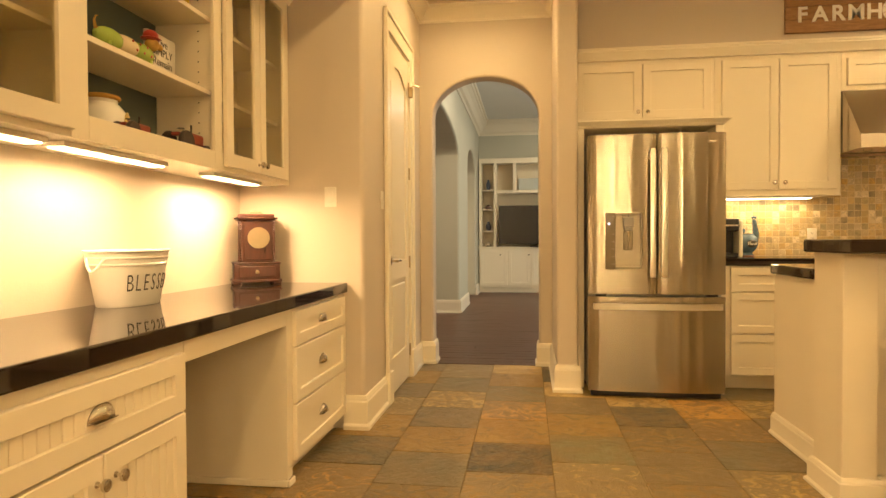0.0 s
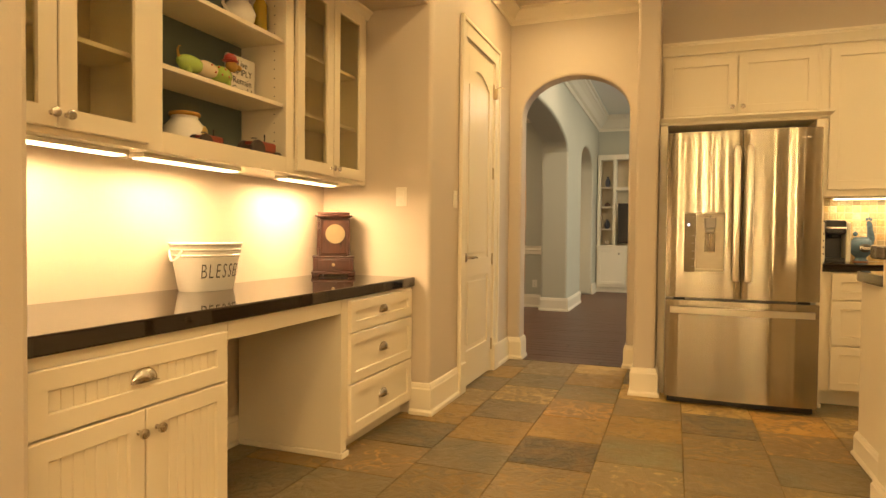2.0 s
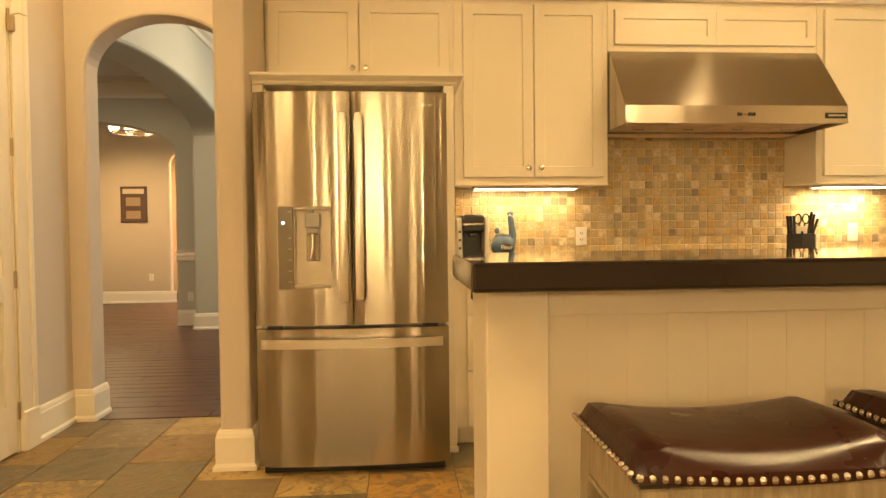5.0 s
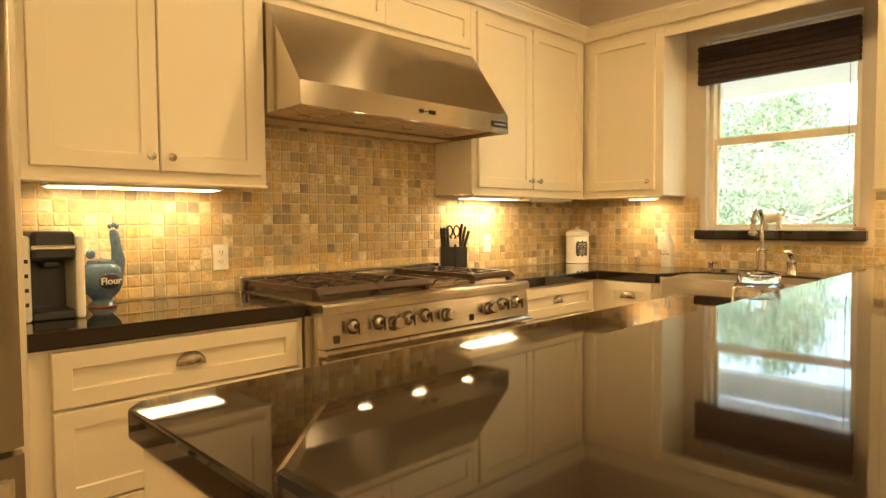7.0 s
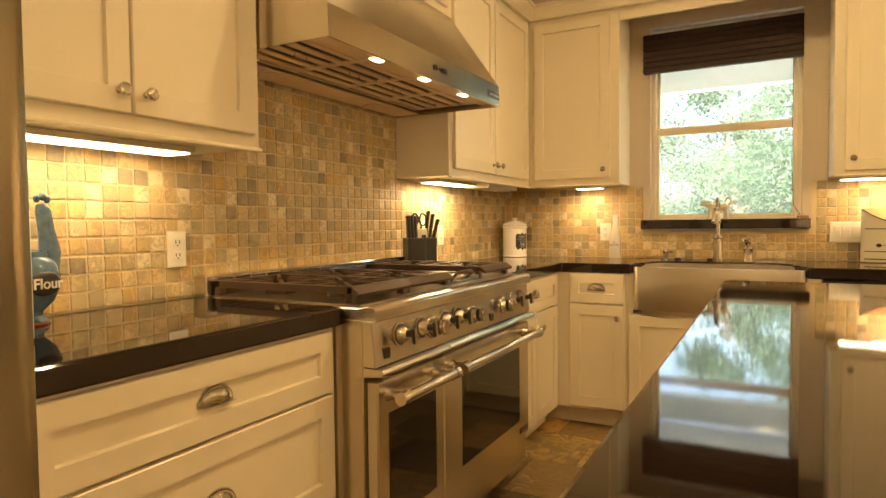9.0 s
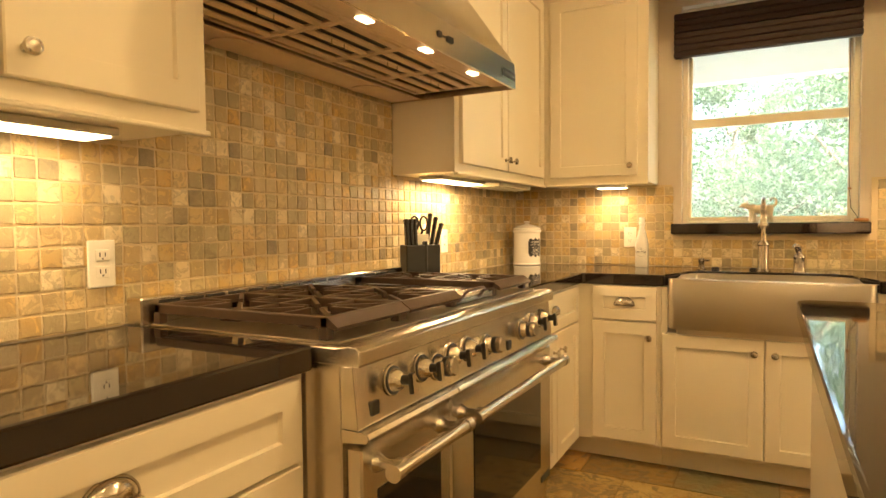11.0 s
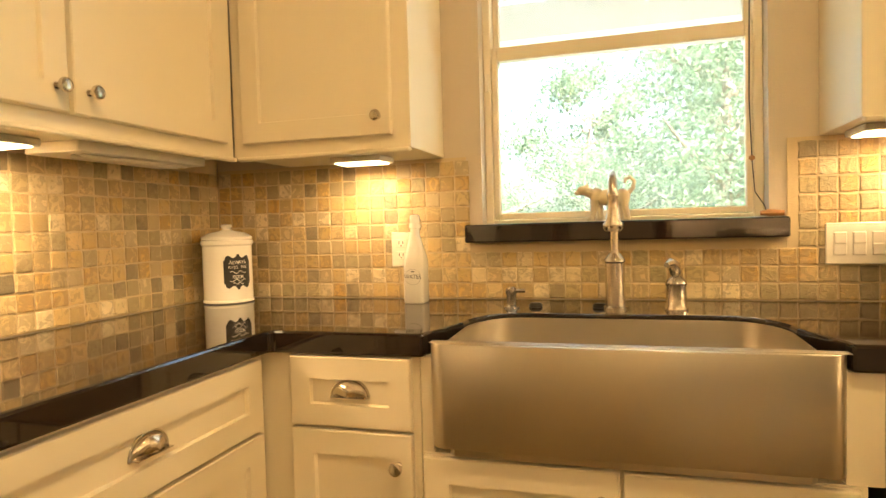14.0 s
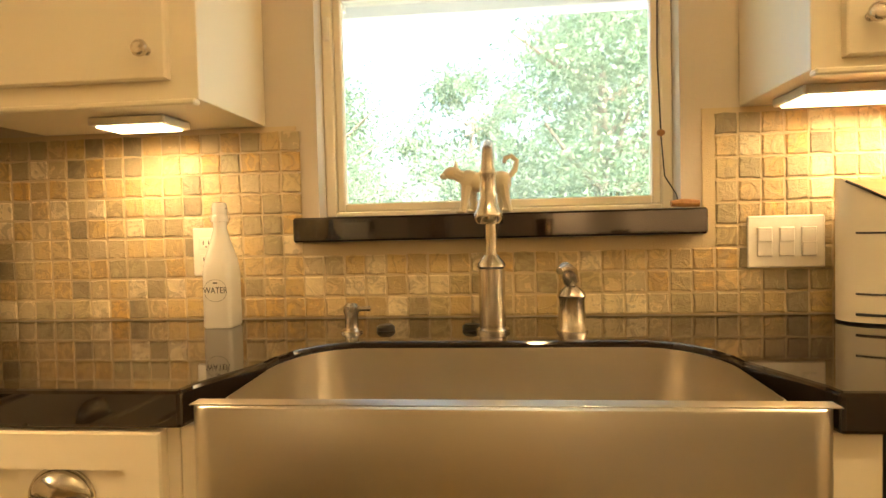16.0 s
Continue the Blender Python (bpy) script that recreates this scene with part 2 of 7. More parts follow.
def m_glass(name, color=(1, 1, 1), rough=0.0, thin=True):
    n = Nodes(name)
    if not thin:
        return n.set(color, rough, 0.0, **{"Transmission Weight": 1.0, "IOR": 1.45})
    tr = n.node("ShaderNodeBsdfTransparent")
    tr.inputs[0].default_value = (*color, 1)
    gl = n.node("ShaderNodeBsdfGlossy", Roughness=rough)
    lw = n.node("ShaderNodeLayerWeight", Blend=0.5)
    fac = n.math("ADD", n.math("MULTIPLY", n.math("POWER", lw.outputs["Facing"], 5.0), 0.9), 0.035)
    mx = n.node("ShaderNodeMixShader")
    n.link(fac, mx.inputs[0])
    n.link(tr.outputs[0], mx.inputs[1])
    n.link(gl.outputs[0], mx.inputs[2])
    out = [x for x in n.t.nodes if x.type == "OUTPUT_MATERIAL"][0]
    n.link(mx.outputs[0], out.inputs[0])
    return n.mat


M_GLASS = m_glass("clear_glass", (0.96, 0.97, 0.94))
def m_window_glass():
    """Clear glass with a translucent share added as a bright haze over the view."""
    n = Nodes("window_glass")
    tr = n.node("ShaderNodeBsdfTransparent")
    tr.inputs[0].default_value = (0.96, 0.97, 0.94, 1)
    sc = n.node("ShaderNodeBsdfTranslucent")
    sc.inputs[0].default_value = (0.8, 0.82, 0.78, 1)
    gl = n.node("ShaderNodeBsdfGlossy", Roughness=0.0)
    a, b = n.t.nodes.new("ShaderNodeMixShader"), n.t.nodes.new("ShaderNodeMixShader")
    a.inputs[0].default_value, b.inputs[0].default_value = 0.09, 0.05
    n.link(tr.outputs[0], a.inputs[1])
    n.link(sc.outputs[0], a.inputs[2])
    n.link(a.outputs[0], b.inputs[1])
    n.link(gl.outputs[0], b.inputs[2])
    n.link(b.outputs[0], [x for x in n.t.nodes if x.type == "OUTPUT_MATERIAL"][0].inputs[0])
    return n.mat


M_WINGLASS = m_window_glass()
M_CABGLASS = m_glass("cabinet_glass", (0.93, 0.92, 0.84))
M_JARGLASS = m_glass("jar_glass", (0.95, 0.95, 0.93), 0.0, False)


def m_glow(name, color, strength):
    n = Nodes(name)
    return n.set((0.8, 0.8, 0.8), 0.4, 0.0, **{"Emission Color": color, "Emission Strength": strength})


M_TUBE = m_glow("lamp_diffuser", (1.0, 0.72, 0.38), 1.2)
M_CANGLOW = m_glow("can_lamp_glow", (1.0, 0.72, 0.40), 2.2)
M_SHADEGLOW = m_glow("chandelier_shade_glow", (1.0, 0.74, 0.42), 0.4)
M_LED = m_glow("led_dot", (0.5, 0.7, 1.0), 0.4)


# ---- mesh helpers ----
ORIGIN = {}
I4 = Matrix.Identity(4)


def thing(name, loc, label="", category="", group="", kind=""):
    ob = new(name)
    ob.empty_display_size = 0.05
    ob.location = loc
    ORIGIN[ob.name] = Vector(loc)
    return tagged(ob, label, category, group, kind)


def part(name, bm, mat, parent=None, label="", kind="", smooth=False):
    """Links bm, whose points are in the world, as one mesh under parent."""
    me = bpy.data.meshes.new(name)
    if parent is not None:
        o = ORIGIN[parent.name]
        bmesh.ops.translate(bm, verts=bm.verts, vec=-o)
    bmesh.ops.recalc_face_normals(bm, faces=bm.faces)
    bm.to_mesh(me)
    bm.free()
    me.materials.append(mat)
    if smooth:
        me.shade_smooth()
        me.set_sharp_from_angle(angle=radians(35))
    ob = new(name, me)
    if parent is not None:
        ob.parent = parent
        ORIGIN[ob.name] = ORIGIN[parent.name]
    return tagged(ob, label, "", "", kind)


def solid(name, bm, mat, label="", category="", group="", kind="", smooth=False):
    """A thing of one mesh, its origin at its foot."""
    pts = [v.co for v in bm.verts]
    lo = Vector([min(p[i] for p in pts) for i in range(3)])
    hi = Vector([max(p[i] for p in pts) for i in range(3)])
    o = Vector(((lo.x + hi.x) / 2, (lo.y + hi.y) / 2, lo.z))
    bmesh.ops.translate(bm, verts=bm.verts, vec=-o)
    ob = part(name, bm, mat, None, label, kind, smooth)
    ob.location = o
    ORIGIN[ob.name] = o
    return tagged(ob, "", category, group)


def box(bm, a, b, bevel=0.0, m=None, seg=1):
    lo = [min(a[i], b[i]) for i in range(3)]
    hi = [max(a[i], b[i]) for i in range(3)]
    vs = [bm.verts.new((x, y, z)) for x in (lo[0], hi[0]) for y in (lo[1], hi[1]) for z in (lo[2], hi[2])]
    fs = [bm.faces.new([vs[i] for i in q]) for q in ((0, 1, 3, 2), (4, 6, 7, 5), (0, 4, 5, 1), (2, 3, 7, 6), (0, 2, 6, 4), (1, 5, 7, 3))]
    out = vs
    if bevel > 0:
        bevel = min(bevel, 0.45 * min(hi[i] - lo[i] for i in range(3)))
        r = bmesh.ops.bevel(bm, geom=list({e for f in fs for e in f.edges}), offset=bevel, segments=seg, affect="EDGES", profile=0.5)
        out = list({v for f in r["faces"] for v in f.verts})
    if m is not None:
        bmesh.ops.transform(bm, matrix=m, verts=out)
    return bm


def boxes(*bs, bevel=0.0, m=None, seg=1):
    bm = bmesh.new()
    for a, b in bs:
        box(bm, a, b, bevel, m, seg)
    return bm


def lathe(profile, segs=24, m=I4, bm=None):
    """Turns (radius, height) pairs round z."""
    bm = bm or bmesh.new()
    rings = []
    for r, z in profile:
        if r < 1e-6:
            rings.append([bm.verts.new(m @ Vector((0, 0, z)))])
        else:
            rings.append([bm.verts.new(m @ Vector((r * math.cos(2 * math.pi * i / segs), r * math.sin(2 * math.pi * i / segs), z))) for i in range(segs)])
    for a, b in zip(rings, rings[1:]):
        for i in range(segs):
            j = (i + 1) % segs
            if len(a) == 1 and len(b) == 1:
                continue
            if len(a) == 1:
                bm.faces.new((a[0], b[i], b[j]))
            elif len(b) == 1:
                bm.faces.new((a[i], a[j], b[0]))
            else:
                bm.faces.new((a[i], a[j], b[j], b[i]))
    for r in (rings[0], rings[-1]):
        if len(r) > 2:
            bm.faces.new(r)
    return bm


def tube(pts, r, segs=10, bm=None, closed=False, cap=True):
    """A round bar through pts; r may be a list."""
    bm = bm or bmesh.new()
    pts = [Vector(p) for p in pts]
    rr = r if isinstance(r, (list, tuple)) else [r] * len(pts)
    rings, up = [], None
    n = len(pts)
    for i, p in enumerate(pts):
        if closed:
            d = (pts[(i + 1) % n] - pts[i - 1]).normalized()
        else:
            d = (pts[min(i + 1, n - 1)] - pts[max(i - 1, 0)]).normalized()
        if up is None:
            up = Vector((0, 0, 1)) if abs(d.z) < 0.9 else Vector((1, 0, 0))
        s = d.cross(up).normalized()
        up = s.cross(d).normalized()
        rings.append([bm.verts.new(p + (s * math.cos(2 * math.pi * k / segs) + up * math.sin(2 * math.pi * k / segs)) * rr[i]) for k in range(segs)])
    pairs = list(zip(rings, rings[1:])) + ([(rings[-1], rings[0])] if closed else [])
    for a, b in pairs:
        for k in range(segs):
            j = (k + 1) % segs
            bm.faces.new((a[k], a[j], b[j], b[k]))
    if cap and not closed:
        bm.faces.new(rings[0])
        bm.faces.new(rings[-1])
    return bm


def prism(outline, z0, z1, m=I4, bm=None, bevel=0.0):
    """Raises a flat outline of (x, y) from z0 to z1."""
    bm = bm or bmesh.new()
    lo = [bm.verts.new((x, y, z0)) for x, y in outline]
    hi = [bm.verts.new((x, y, z1)) for x, y in outline]
    n = len(lo)
    fs = [bm.faces.new(lo), bm.faces.new(hi)]
    for i in range(n):
        j = (i + 1) % n
        fs.append(bm.faces.new((lo[i], lo[j], hi[j], hi[i])))
    vs = lo + hi
    if bevel:
        bmesh.ops.recalc_face_normals(bm, faces=fs)
        r = bmesh.ops.bevel(bm, geom=[e for e in {e for f in fs for e in f.edges} if abs(e.calc_face_angle(0)) > 0.4], offset=bevel, segments=2, affect="EDGES", profile=0.5)
        vs = list({v for v in vs if v.is_valid} | {v for f in r["faces"] for v in f.verts})
    bmesh.ops.transform(bm, matrix=m, verts=vs)
    return bm


def sweep(profile, path, bm=None, closed=False):
    """Carries a moulding profile of (out, up) pairs along a level path, to whose right it juts; corners are mitred."""
    bm = bm or bmesh.new()
    path = [Vector(p) for p in path]
    rings, n = [], len(path)
    for i, p in enumerate(path):
        a = (path[i] - path[i - 1]).normalized() if i or closed else None
        b = (path[(i + 1) % n] - path[i]).normalized() if i < n - 1 or closed else None
        a, b = a or b, b or a
        ra, rb = Vector((a.y, -a.x, 0)), Vector((b.y, -b.x, 0))
        r = (ra + rb)
        r = r / max(r.dot(ra), 0.2)
        rings.append([bm.verts.new(p + r * o + Vector((0, 0, u))) for o, u in profile])
    k = len(profile)
    for a, b in list(zip(rings, rings[1:])) + ([(rings[-1], rings[0])] if closed else []):
        for j in range(k):
            q = (j + 1) % k
            bm.faces.new((a[j], a[q], b[q], b[j]))
    if not closed:
        bm.faces.new(rings[0])
        bm.faces.new(rings[-1])
    return bm


def frame_of(origin, u, w):
    """A run of cabinets: u along it, z up, w out of it."""
    u, w = Vector(u), Vector(w)
    m = Matrix((u.to_4d(), Vector((0, 0, 1, 0)), w.to_4d(), (0, 0, 0, 1))).transposed()
    for i in range(3):
        m[3][i] = 0
    m[0][3], m[1][3], m[2][3] = origin
    m[3][3] = 1
    return m


def tobm(fn, m):
    bm = bmesh.new()
    fn(bm)
    bmesh.ops.transform(bm, matrix=m, verts=bm.verts)
    return bm


def shaker(bm, u0, v0, u1, v1, w0=0.0, w1=0.02, rail=0.058, rec=0.011, glass=False):
    """A framed panel in the run's own axes."""
    ev = 0.003
    iu0, iv0, iu1, iv1 = u0 + rail, v0 + rail, u1 - rail, v1 - rail
    def ring(a, b, c, d, w):
        return [bm.verts.new(p) for p in ((a, b, w), (c, b, w), (c, d, w), (a, d, w))]
    back = ring(u0, v0, u1, v1, w0)
    side = ring(u0, v0, u1, v1, w1 - ev)
    out = ring(u0 + ev, v0 + ev, u1 - ev, v1 - ev, w1)
    inn = ring(iu0, iv0, iu1, iv1, w1)
    low = ring(iu0 + 0.003, iv0 + 0.003, iu1 - 0.003, iv1 - 0.003, w1 - rec)
    rs = [back, side, out, inn, low]
    if glass:
        rs.append(ring(iu0 + 0.003, iv0 + 0.003, iu1 - 0.003, iv1 - 0.003, w0))
    for a, b in zip(rs, rs[1:]):
        for i in range(4):
            j = (i + 1) % 4
            bm.faces.new((a[i], a[j], b[j], b[i]))
    if glass:
        for i in range(4):
            j = (i + 1) % 4
            bm.faces.new((rs[-1][i], rs[-1][j], back[j], back[i]))
    else:
        bm.faces.new(low)
        bm.faces.new(back)
    return bm


def cup_pull(parent, m):
    """A half-round bin pull at m, whose z points out of the drawer and y up."""
    bm = bmesh.new()
    nu, nv = 14, 7
    R, H, D = 0.046, 0.040, 0.026
    grid = []
    for j in range(nv + 1):
        ph = math.pi / 2 * j / nv
        row = []
        for i in range(nu + 1):
            th = math.pi * i / nu
            row.append(bm.verts.new((R * math.cos(th) * math.cos(ph) ** 0.8, H * math.sin(th) * math.cos(ph * 0.86), D * math.sin(ph) ** 0.85 * (0.35 + 0.65 * math.sin(th) ** 0.5))))
        grid.append(row)
    for j in range(nv):
        for i in range(nu):
            try:
                bm.faces.new((grid[j][i], grid[j][i + 1], grid[j + 1][i + 1], grid[j + 1][i]))
            except ValueError:
                pass
    bmesh.ops.remove_doubles(bm, verts=bm.verts, dist=0.0003)
    bmesh.ops.solidify(bm, geom=bm.faces[:], thickness=0.0022)
    rim = [(R * 1.04 * math.cos(math.pi * i / 16), H * 1.04 * math.sin(math.pi * i / 16), 0.0015) for i in range(17)]
    tube(rim, 0.0028, 6, bm)
    tube([(-R * 1.04, 0.0, 0.002), (R * 1.04, 0.0, 0.002)], 0.0028, 6, bm)
    box(bm, (-R * 0.95, -0.0005, 0.0), (R * 0.95, 0.0015, D * 0.72), 0.0)
    bmesh.ops.transform(bm, matrix=m, verts=bm.verts)
    return part("handle", bm, M_NICKEL, parent, "satin nickel cup pull", smooth=True)


KNOB = [(0.0, 0.0), (0.0085, 0.0), (0.0075, 0.003), (0.0048, 0.006), (0.0048, 0.013), (0.008, 0.016), (0.0150, 0.020), (0.0160, 0.0245), (0.0145, 0.029), (0.0108, 0.0305), (0.0100, 0.0298), (0.0, 0.0315)]


def knob(parent, m):
    return part("knob", lathe(KNOB, 18, m), M_NICKEL, parent, "round satin nickel knob", smooth=True)


def front(parent, F, u0, v0, u1, v1, knob_at=None, pull=False, bead=False, rail=0.058, mat=None, name="door", glass=False, w0=0.0):
    """A door or drawer front on a cabinet, with its knob or pull."""
    ob = part(name, tobm(lambda bm: shaker(bm, u0, v0, u1, v1, w0 + 0.001, w0 + 0.020, rail, 0.010, glass), F), mat or M_CAB, parent)
    if bead:
        a0, a1, w = u0 + rail + 0.003, u1 - rail - 0.003, w0 + 0.010
        k = max(2, round((a1 - a0) / 0.035))
        for i in range(k):
            bd = boxes(((a0 + (a1 - a0) * i / k + 0.0016, v0 + rail + 0.004, w - 0.002), (a0 + (a1 - a0) * (i + 1) / k - 0.0016, v1 - rail - 0.004, w + 0.003)), bevel=0.0015, m=F)
            part("board", bd, mat or M_CAB, ob)
    if glass:
        g = boxes(((u0 + rail - 0.004, v0 + rail - 0.004, w0 + 0.008), (u1 - rail + 0.004, v1 - rail + 0.004, w0 + 0.011)))
        bmesh.ops.transform(g, matrix=F, verts=g.verts)
        part("pane", g, M_CABGLASS, ob, "clear glass pane")
    if knob_at:
        knob(ob, F @ Matrix.Translation((knob_at[0], knob_at[1], w0 + 0.020)))
    if pull:
        cup_pull(ob, F @ Matrix.Translation(((u0 + u1) / 2, (v0 + v1) / 2 - 0.012, w0 + (0.010 if rail < (v1 - v0) / 2 - 0.02 else 0.020))))
    return ob


def writing(name, text, size, m, mat, parent=None, extrude=0.0006, bold=0.0, label=""):
    """Raised letters in the built-in font; m's z is out of the surface."""
    cu = bpy.data.curves.new(name, "FONT")
    cu.body, cu.size, cu.extrude, cu.offset = text, size, extrude, bold
    cu.align_x, cu.align_y = "CENTER", "CENTER"
    tmp = new(name + "_tmp", cu)
    dg = bpy.context.evaluated_depsgraph_get()
    me = bpy.data.meshes.new_from_object(tmp.evaluated_get(dg))
    bpy.data.objects.remove(tmp)
    bpy.data.curves.remove(cu)
    bm = bmesh.new()
    bm.from_mesh(me)
    bpy.data.meshes.remove(me)
    bmesh.ops.transform(bm, matrix=m, verts=bm.verts)
    return part(name, bm, mat, parent, label)
XW = Matrix(((1, 0, 0, 0), (0, 0, 1, 0), (0, 1, 0, 0), (0, 0, 0, 1)))


def wall_x(y0, y1, outline, name, mat, bevel=0.012):
    """A wall that runs along x, its outline in (x, z)."""
    return part(name, prism(outline, y0, y1, XW, None, bevel), mat, None, "", "structure")


def wall_y(x0, x1, outline, name, mat, bevel=0.012):
    """A wall that runs along y, its outline in (y, z)."""
    m = Matrix(((0, 0, 1, 0), (1, 0, 0, 0), (0, 1, 0, 0), (0, 0, 0, 1)))
    return part(name, prism(outline, x0, x1, m, None, bevel), mat, None, "", "structure")


def arched(u0, u1, top, openings, base=0.0):
    pts = [(u0, base)]
    for a0, a1, spring, apex in openings:
        pts += [(a0, base)]
        c, r = (a0 + a1) / 2, (a1 - a0) / 2
        for i in range(25):
            t = math.pi * (1 - i / 24)
            pts.append((c + r * math.cos(t), spring + (apex - spring) * math.sin(t)))
        pts += [(a1, base)]
    return pts + [(u1, base), (u1, top), (u0, top)]


def plain(name, a, b, mat, bevel=0.0):
    return part(name, boxes((a, b), bevel=bevel, seg=2), mat, None, "", "structure")


# ---- the shell of the kitchen ----
YB, XE, YF = 5.745, 5.285, 5.165
wall_x(5.86, 6.04, arched(-1.25, 0.60, 3.6, [(-0.45, 0.45, 2.12, 2.45)]), "wall_arch", M_WALL, 0.02)
plain("wall_north", (0.56, YB, 0), (5.60, 6.0, 3.6), M_WALL)


def rounded(cx, cy, sx, sy, r=0.02):
    """The points that round a corner whose inside lies towards (sx, sy)."""
    pts = [(cx + sx * r * (1 - math.sin(a)), cy + sy * r * (1 - math.cos(a))) for a in [math.pi / 2 * i / 5 for i in range(6)]]
    return pts


part("wall_pantry", prism([(-1.42, 3.995)] + rounded(-0.56, 3.995, -1, 1, 0.025)[0:6] + [(-0.56, 4.595), (-0.70, 4.595), (-0.70, 4.10), (-1.42, 4.10)], 0, 3.2), M_WALL, None, "", "structure")
plain("wall_pantry_head", (-0.70, 4.595, 2.455), (-0.56, 5.325, 3.2), M_WALL)
plain("wall_pantry_north", (-0.70, 5.325, 0), (-0.56, 5.86, 3.2), M_WALL)
plain("wall_desk", (-1.42, 1.40, 0), (-1.30, 3.995, 3.2), M_WALL)
plain("wall_desk_near", (-1.30, 1.40, 0), (-0.575, 1.552, 3.2), M_WALL, 0.02)
plain("wall_west", (-0.71, -3.0, 0), (-0.575, 1.40, 3.2), M_WALL)
plain("wall_pantry_back", (-1.55, 4.10, 0), (-1.42, 5.86, 3.2), M_WALL)
plain("wall_south", (-0.71, -3.12, 0), (5.60, -3.0, 3.2), M_WALL)
plain("wall_east_south", (XE, -3.0, 0), (5.50, 3.925, 3.2), M_WALL)
plain("wall_east_north", (XE, 4.755, 0), (5.50, YB, 3.2), M_WALL)
plain("wall_east_under", (XE, 3.925, 0), (5.50, 4.755, 1.11), M_WALL)
plain("wall_east_over", (XE, 3.925, 2.36), (5.50, 4.755, 3.2), M_WALL)
plain("ceiling", (-1.42, -3.0, CEIL), (5.50, 5.86, CEIL + 0.12), M_CEIL)
plain("soffit_desk", (-1.30, 1.552, 2.46), (-0.58, 3.995, CEIL), M_WALL, 0.015)
plain("soffit_north", (0.70, 5.50, 2.46), (XE, YB, CEIL), M_WALL)
plain("soffit_east", (5.00, 2.30, 2.46), (XE, 5.50, CEIL), M_WALL)
plain("pillar", (0.558, 4.98, 0), (0.703, YB, CEIL), M_WALL, 0.018)

CROWN = [(0, 0), (0.012, 0), (0.016, 0.02), (0.04, 0.035), (0.062, 0.07), (0.085, 0.10), (0.10, 0.105), (0.10, 0.13), (0, 0.13)]
part("crown_moulding", sweep([(o, u) for o, u in CROWN], [(-0.56, 3.995, CEIL - 0.13), (-0.56, 5.86, CEIL - 0.13), (0.558, 5.86, CEIL - 0.13), (0.558, 4.98, CEIL - 0.13)]), M_TRIM, None, "", "structure")
BASE = [(0, 0), (0.030, 0), (0.030, 0.020), (0.019, 0.034), (0.019, 0.155), (0.014, 0.165), (0.014, 0.172), (0.009, 0.188), (0, 0.192)]
for path in ([(-0.575, -3.0, 0), (-0.575, 1.552, 0), (-0.67, 1.552, 0)],
             [(-0.68, 3.995, 0), (-0.56, 3.995, 0), (-0.56, 4.50, 0)],
             [(-0.56, 5.452, 0), (-0.56, 5.86, 0), (-0.45, 5.86, 0), (-0.45, 6.04, 0)],
             [(0.45, 6.04, 0), (0.45, 5.86, 0), (0.558, 5.86, 0), (0.558, 4.98, 0), (0.703, 4.98, 0), (0.703, 5.11, 0)],
             [(5.285, 2.0, 0), (5.285, -3.0, 0)]):
    part("baseboard", sweep(BASE, path), M_TRIM, None, "", "structure")
part("baseboard", sweep([(o, u * 0.75) for o, u in BASE], [(-1.30, 2.345, 0), (-1.30, 3.165, 0)]), M_TRIM, None, "", "structure")

# ---- the hall and living room behind the arch ----
plain("ceiling_living", (-0.62, 6.04, 3.45), (5.6, 13.3, 3.55), M_CEILW)
plain("ceiling_dining", (-4.5, 6.04, 3.0), (-1.0, 14.5, 3.1), M_CEILW)
wall_y(-1.00, -0.62, arched(6.04, 13.3, 3.6, [(6.10, 9.45, 2.28, 2.62), (10.75, 12.25, 2.28, 2.62)]), "wall_living_west", M_WALLGREY, 0.03)
plain("wall_living_north", (-0.62, 13.15, 0), (5.6, 13.3, 3.6), M_WALLGREY)
plain("wall_living_east", (5.6, 6.0, 0), (5.75, 13.3, 3.6), M_WALLGREY)
wall_x(9.80, 10.10, arched(-4.5, -1.0, 3.6, [(-3.9, -1.32, 2.15, 2.52)]), "wall_dining_north", M_WALLGREY, 0.02)
plain("wall_dining_west", (-4.6, 6.04, 0), (-4.5, 14.5, 3.6), M_WALLGREY)
plain("wall_dining_south", (-4.5, 5.9, 0), (-1.25, 6.04, 3.6), M_WALLGREY)
wall_x(12.50, 12.62, arched(-4.5, -1.0, 3.6, [(-2.365, -1.25, 2.27, 2.60)]), "wall_foyer_north", M_FOYER, 0.02)
plain("wall_corridor_north", (-3.6, 14.4, 0), (-1.0, 14.5, 3.6), M_FOYER)
BIGCROWN = [(0, 0), (0.015, 0), (0.02, 0.05), (0.06, 0.07), (0.10, 0.14), (0.15, 0.19), (0.17, 0.2), (0.17, 0.25), (0.2, 0.26), (0.2, 0.30), (0, 0.30)]
part("crown_living", sweep(BIGCROWN, [(-0.62, 6.04, 3.15), (-0.62, 13.15, 3.15), (5.6, 13.15, 3.15)]), M_TRIM, None, "", "structure")
part("crown_dining", sweep([(o, u * 0.7) for o, u in BIGCROWN], [(-4.5, 9.80, 2.79), (-1.0, 9.80, 2.79), (-1.0, 6.04, 2.79)]), M_TRIM, None, "", "structure")
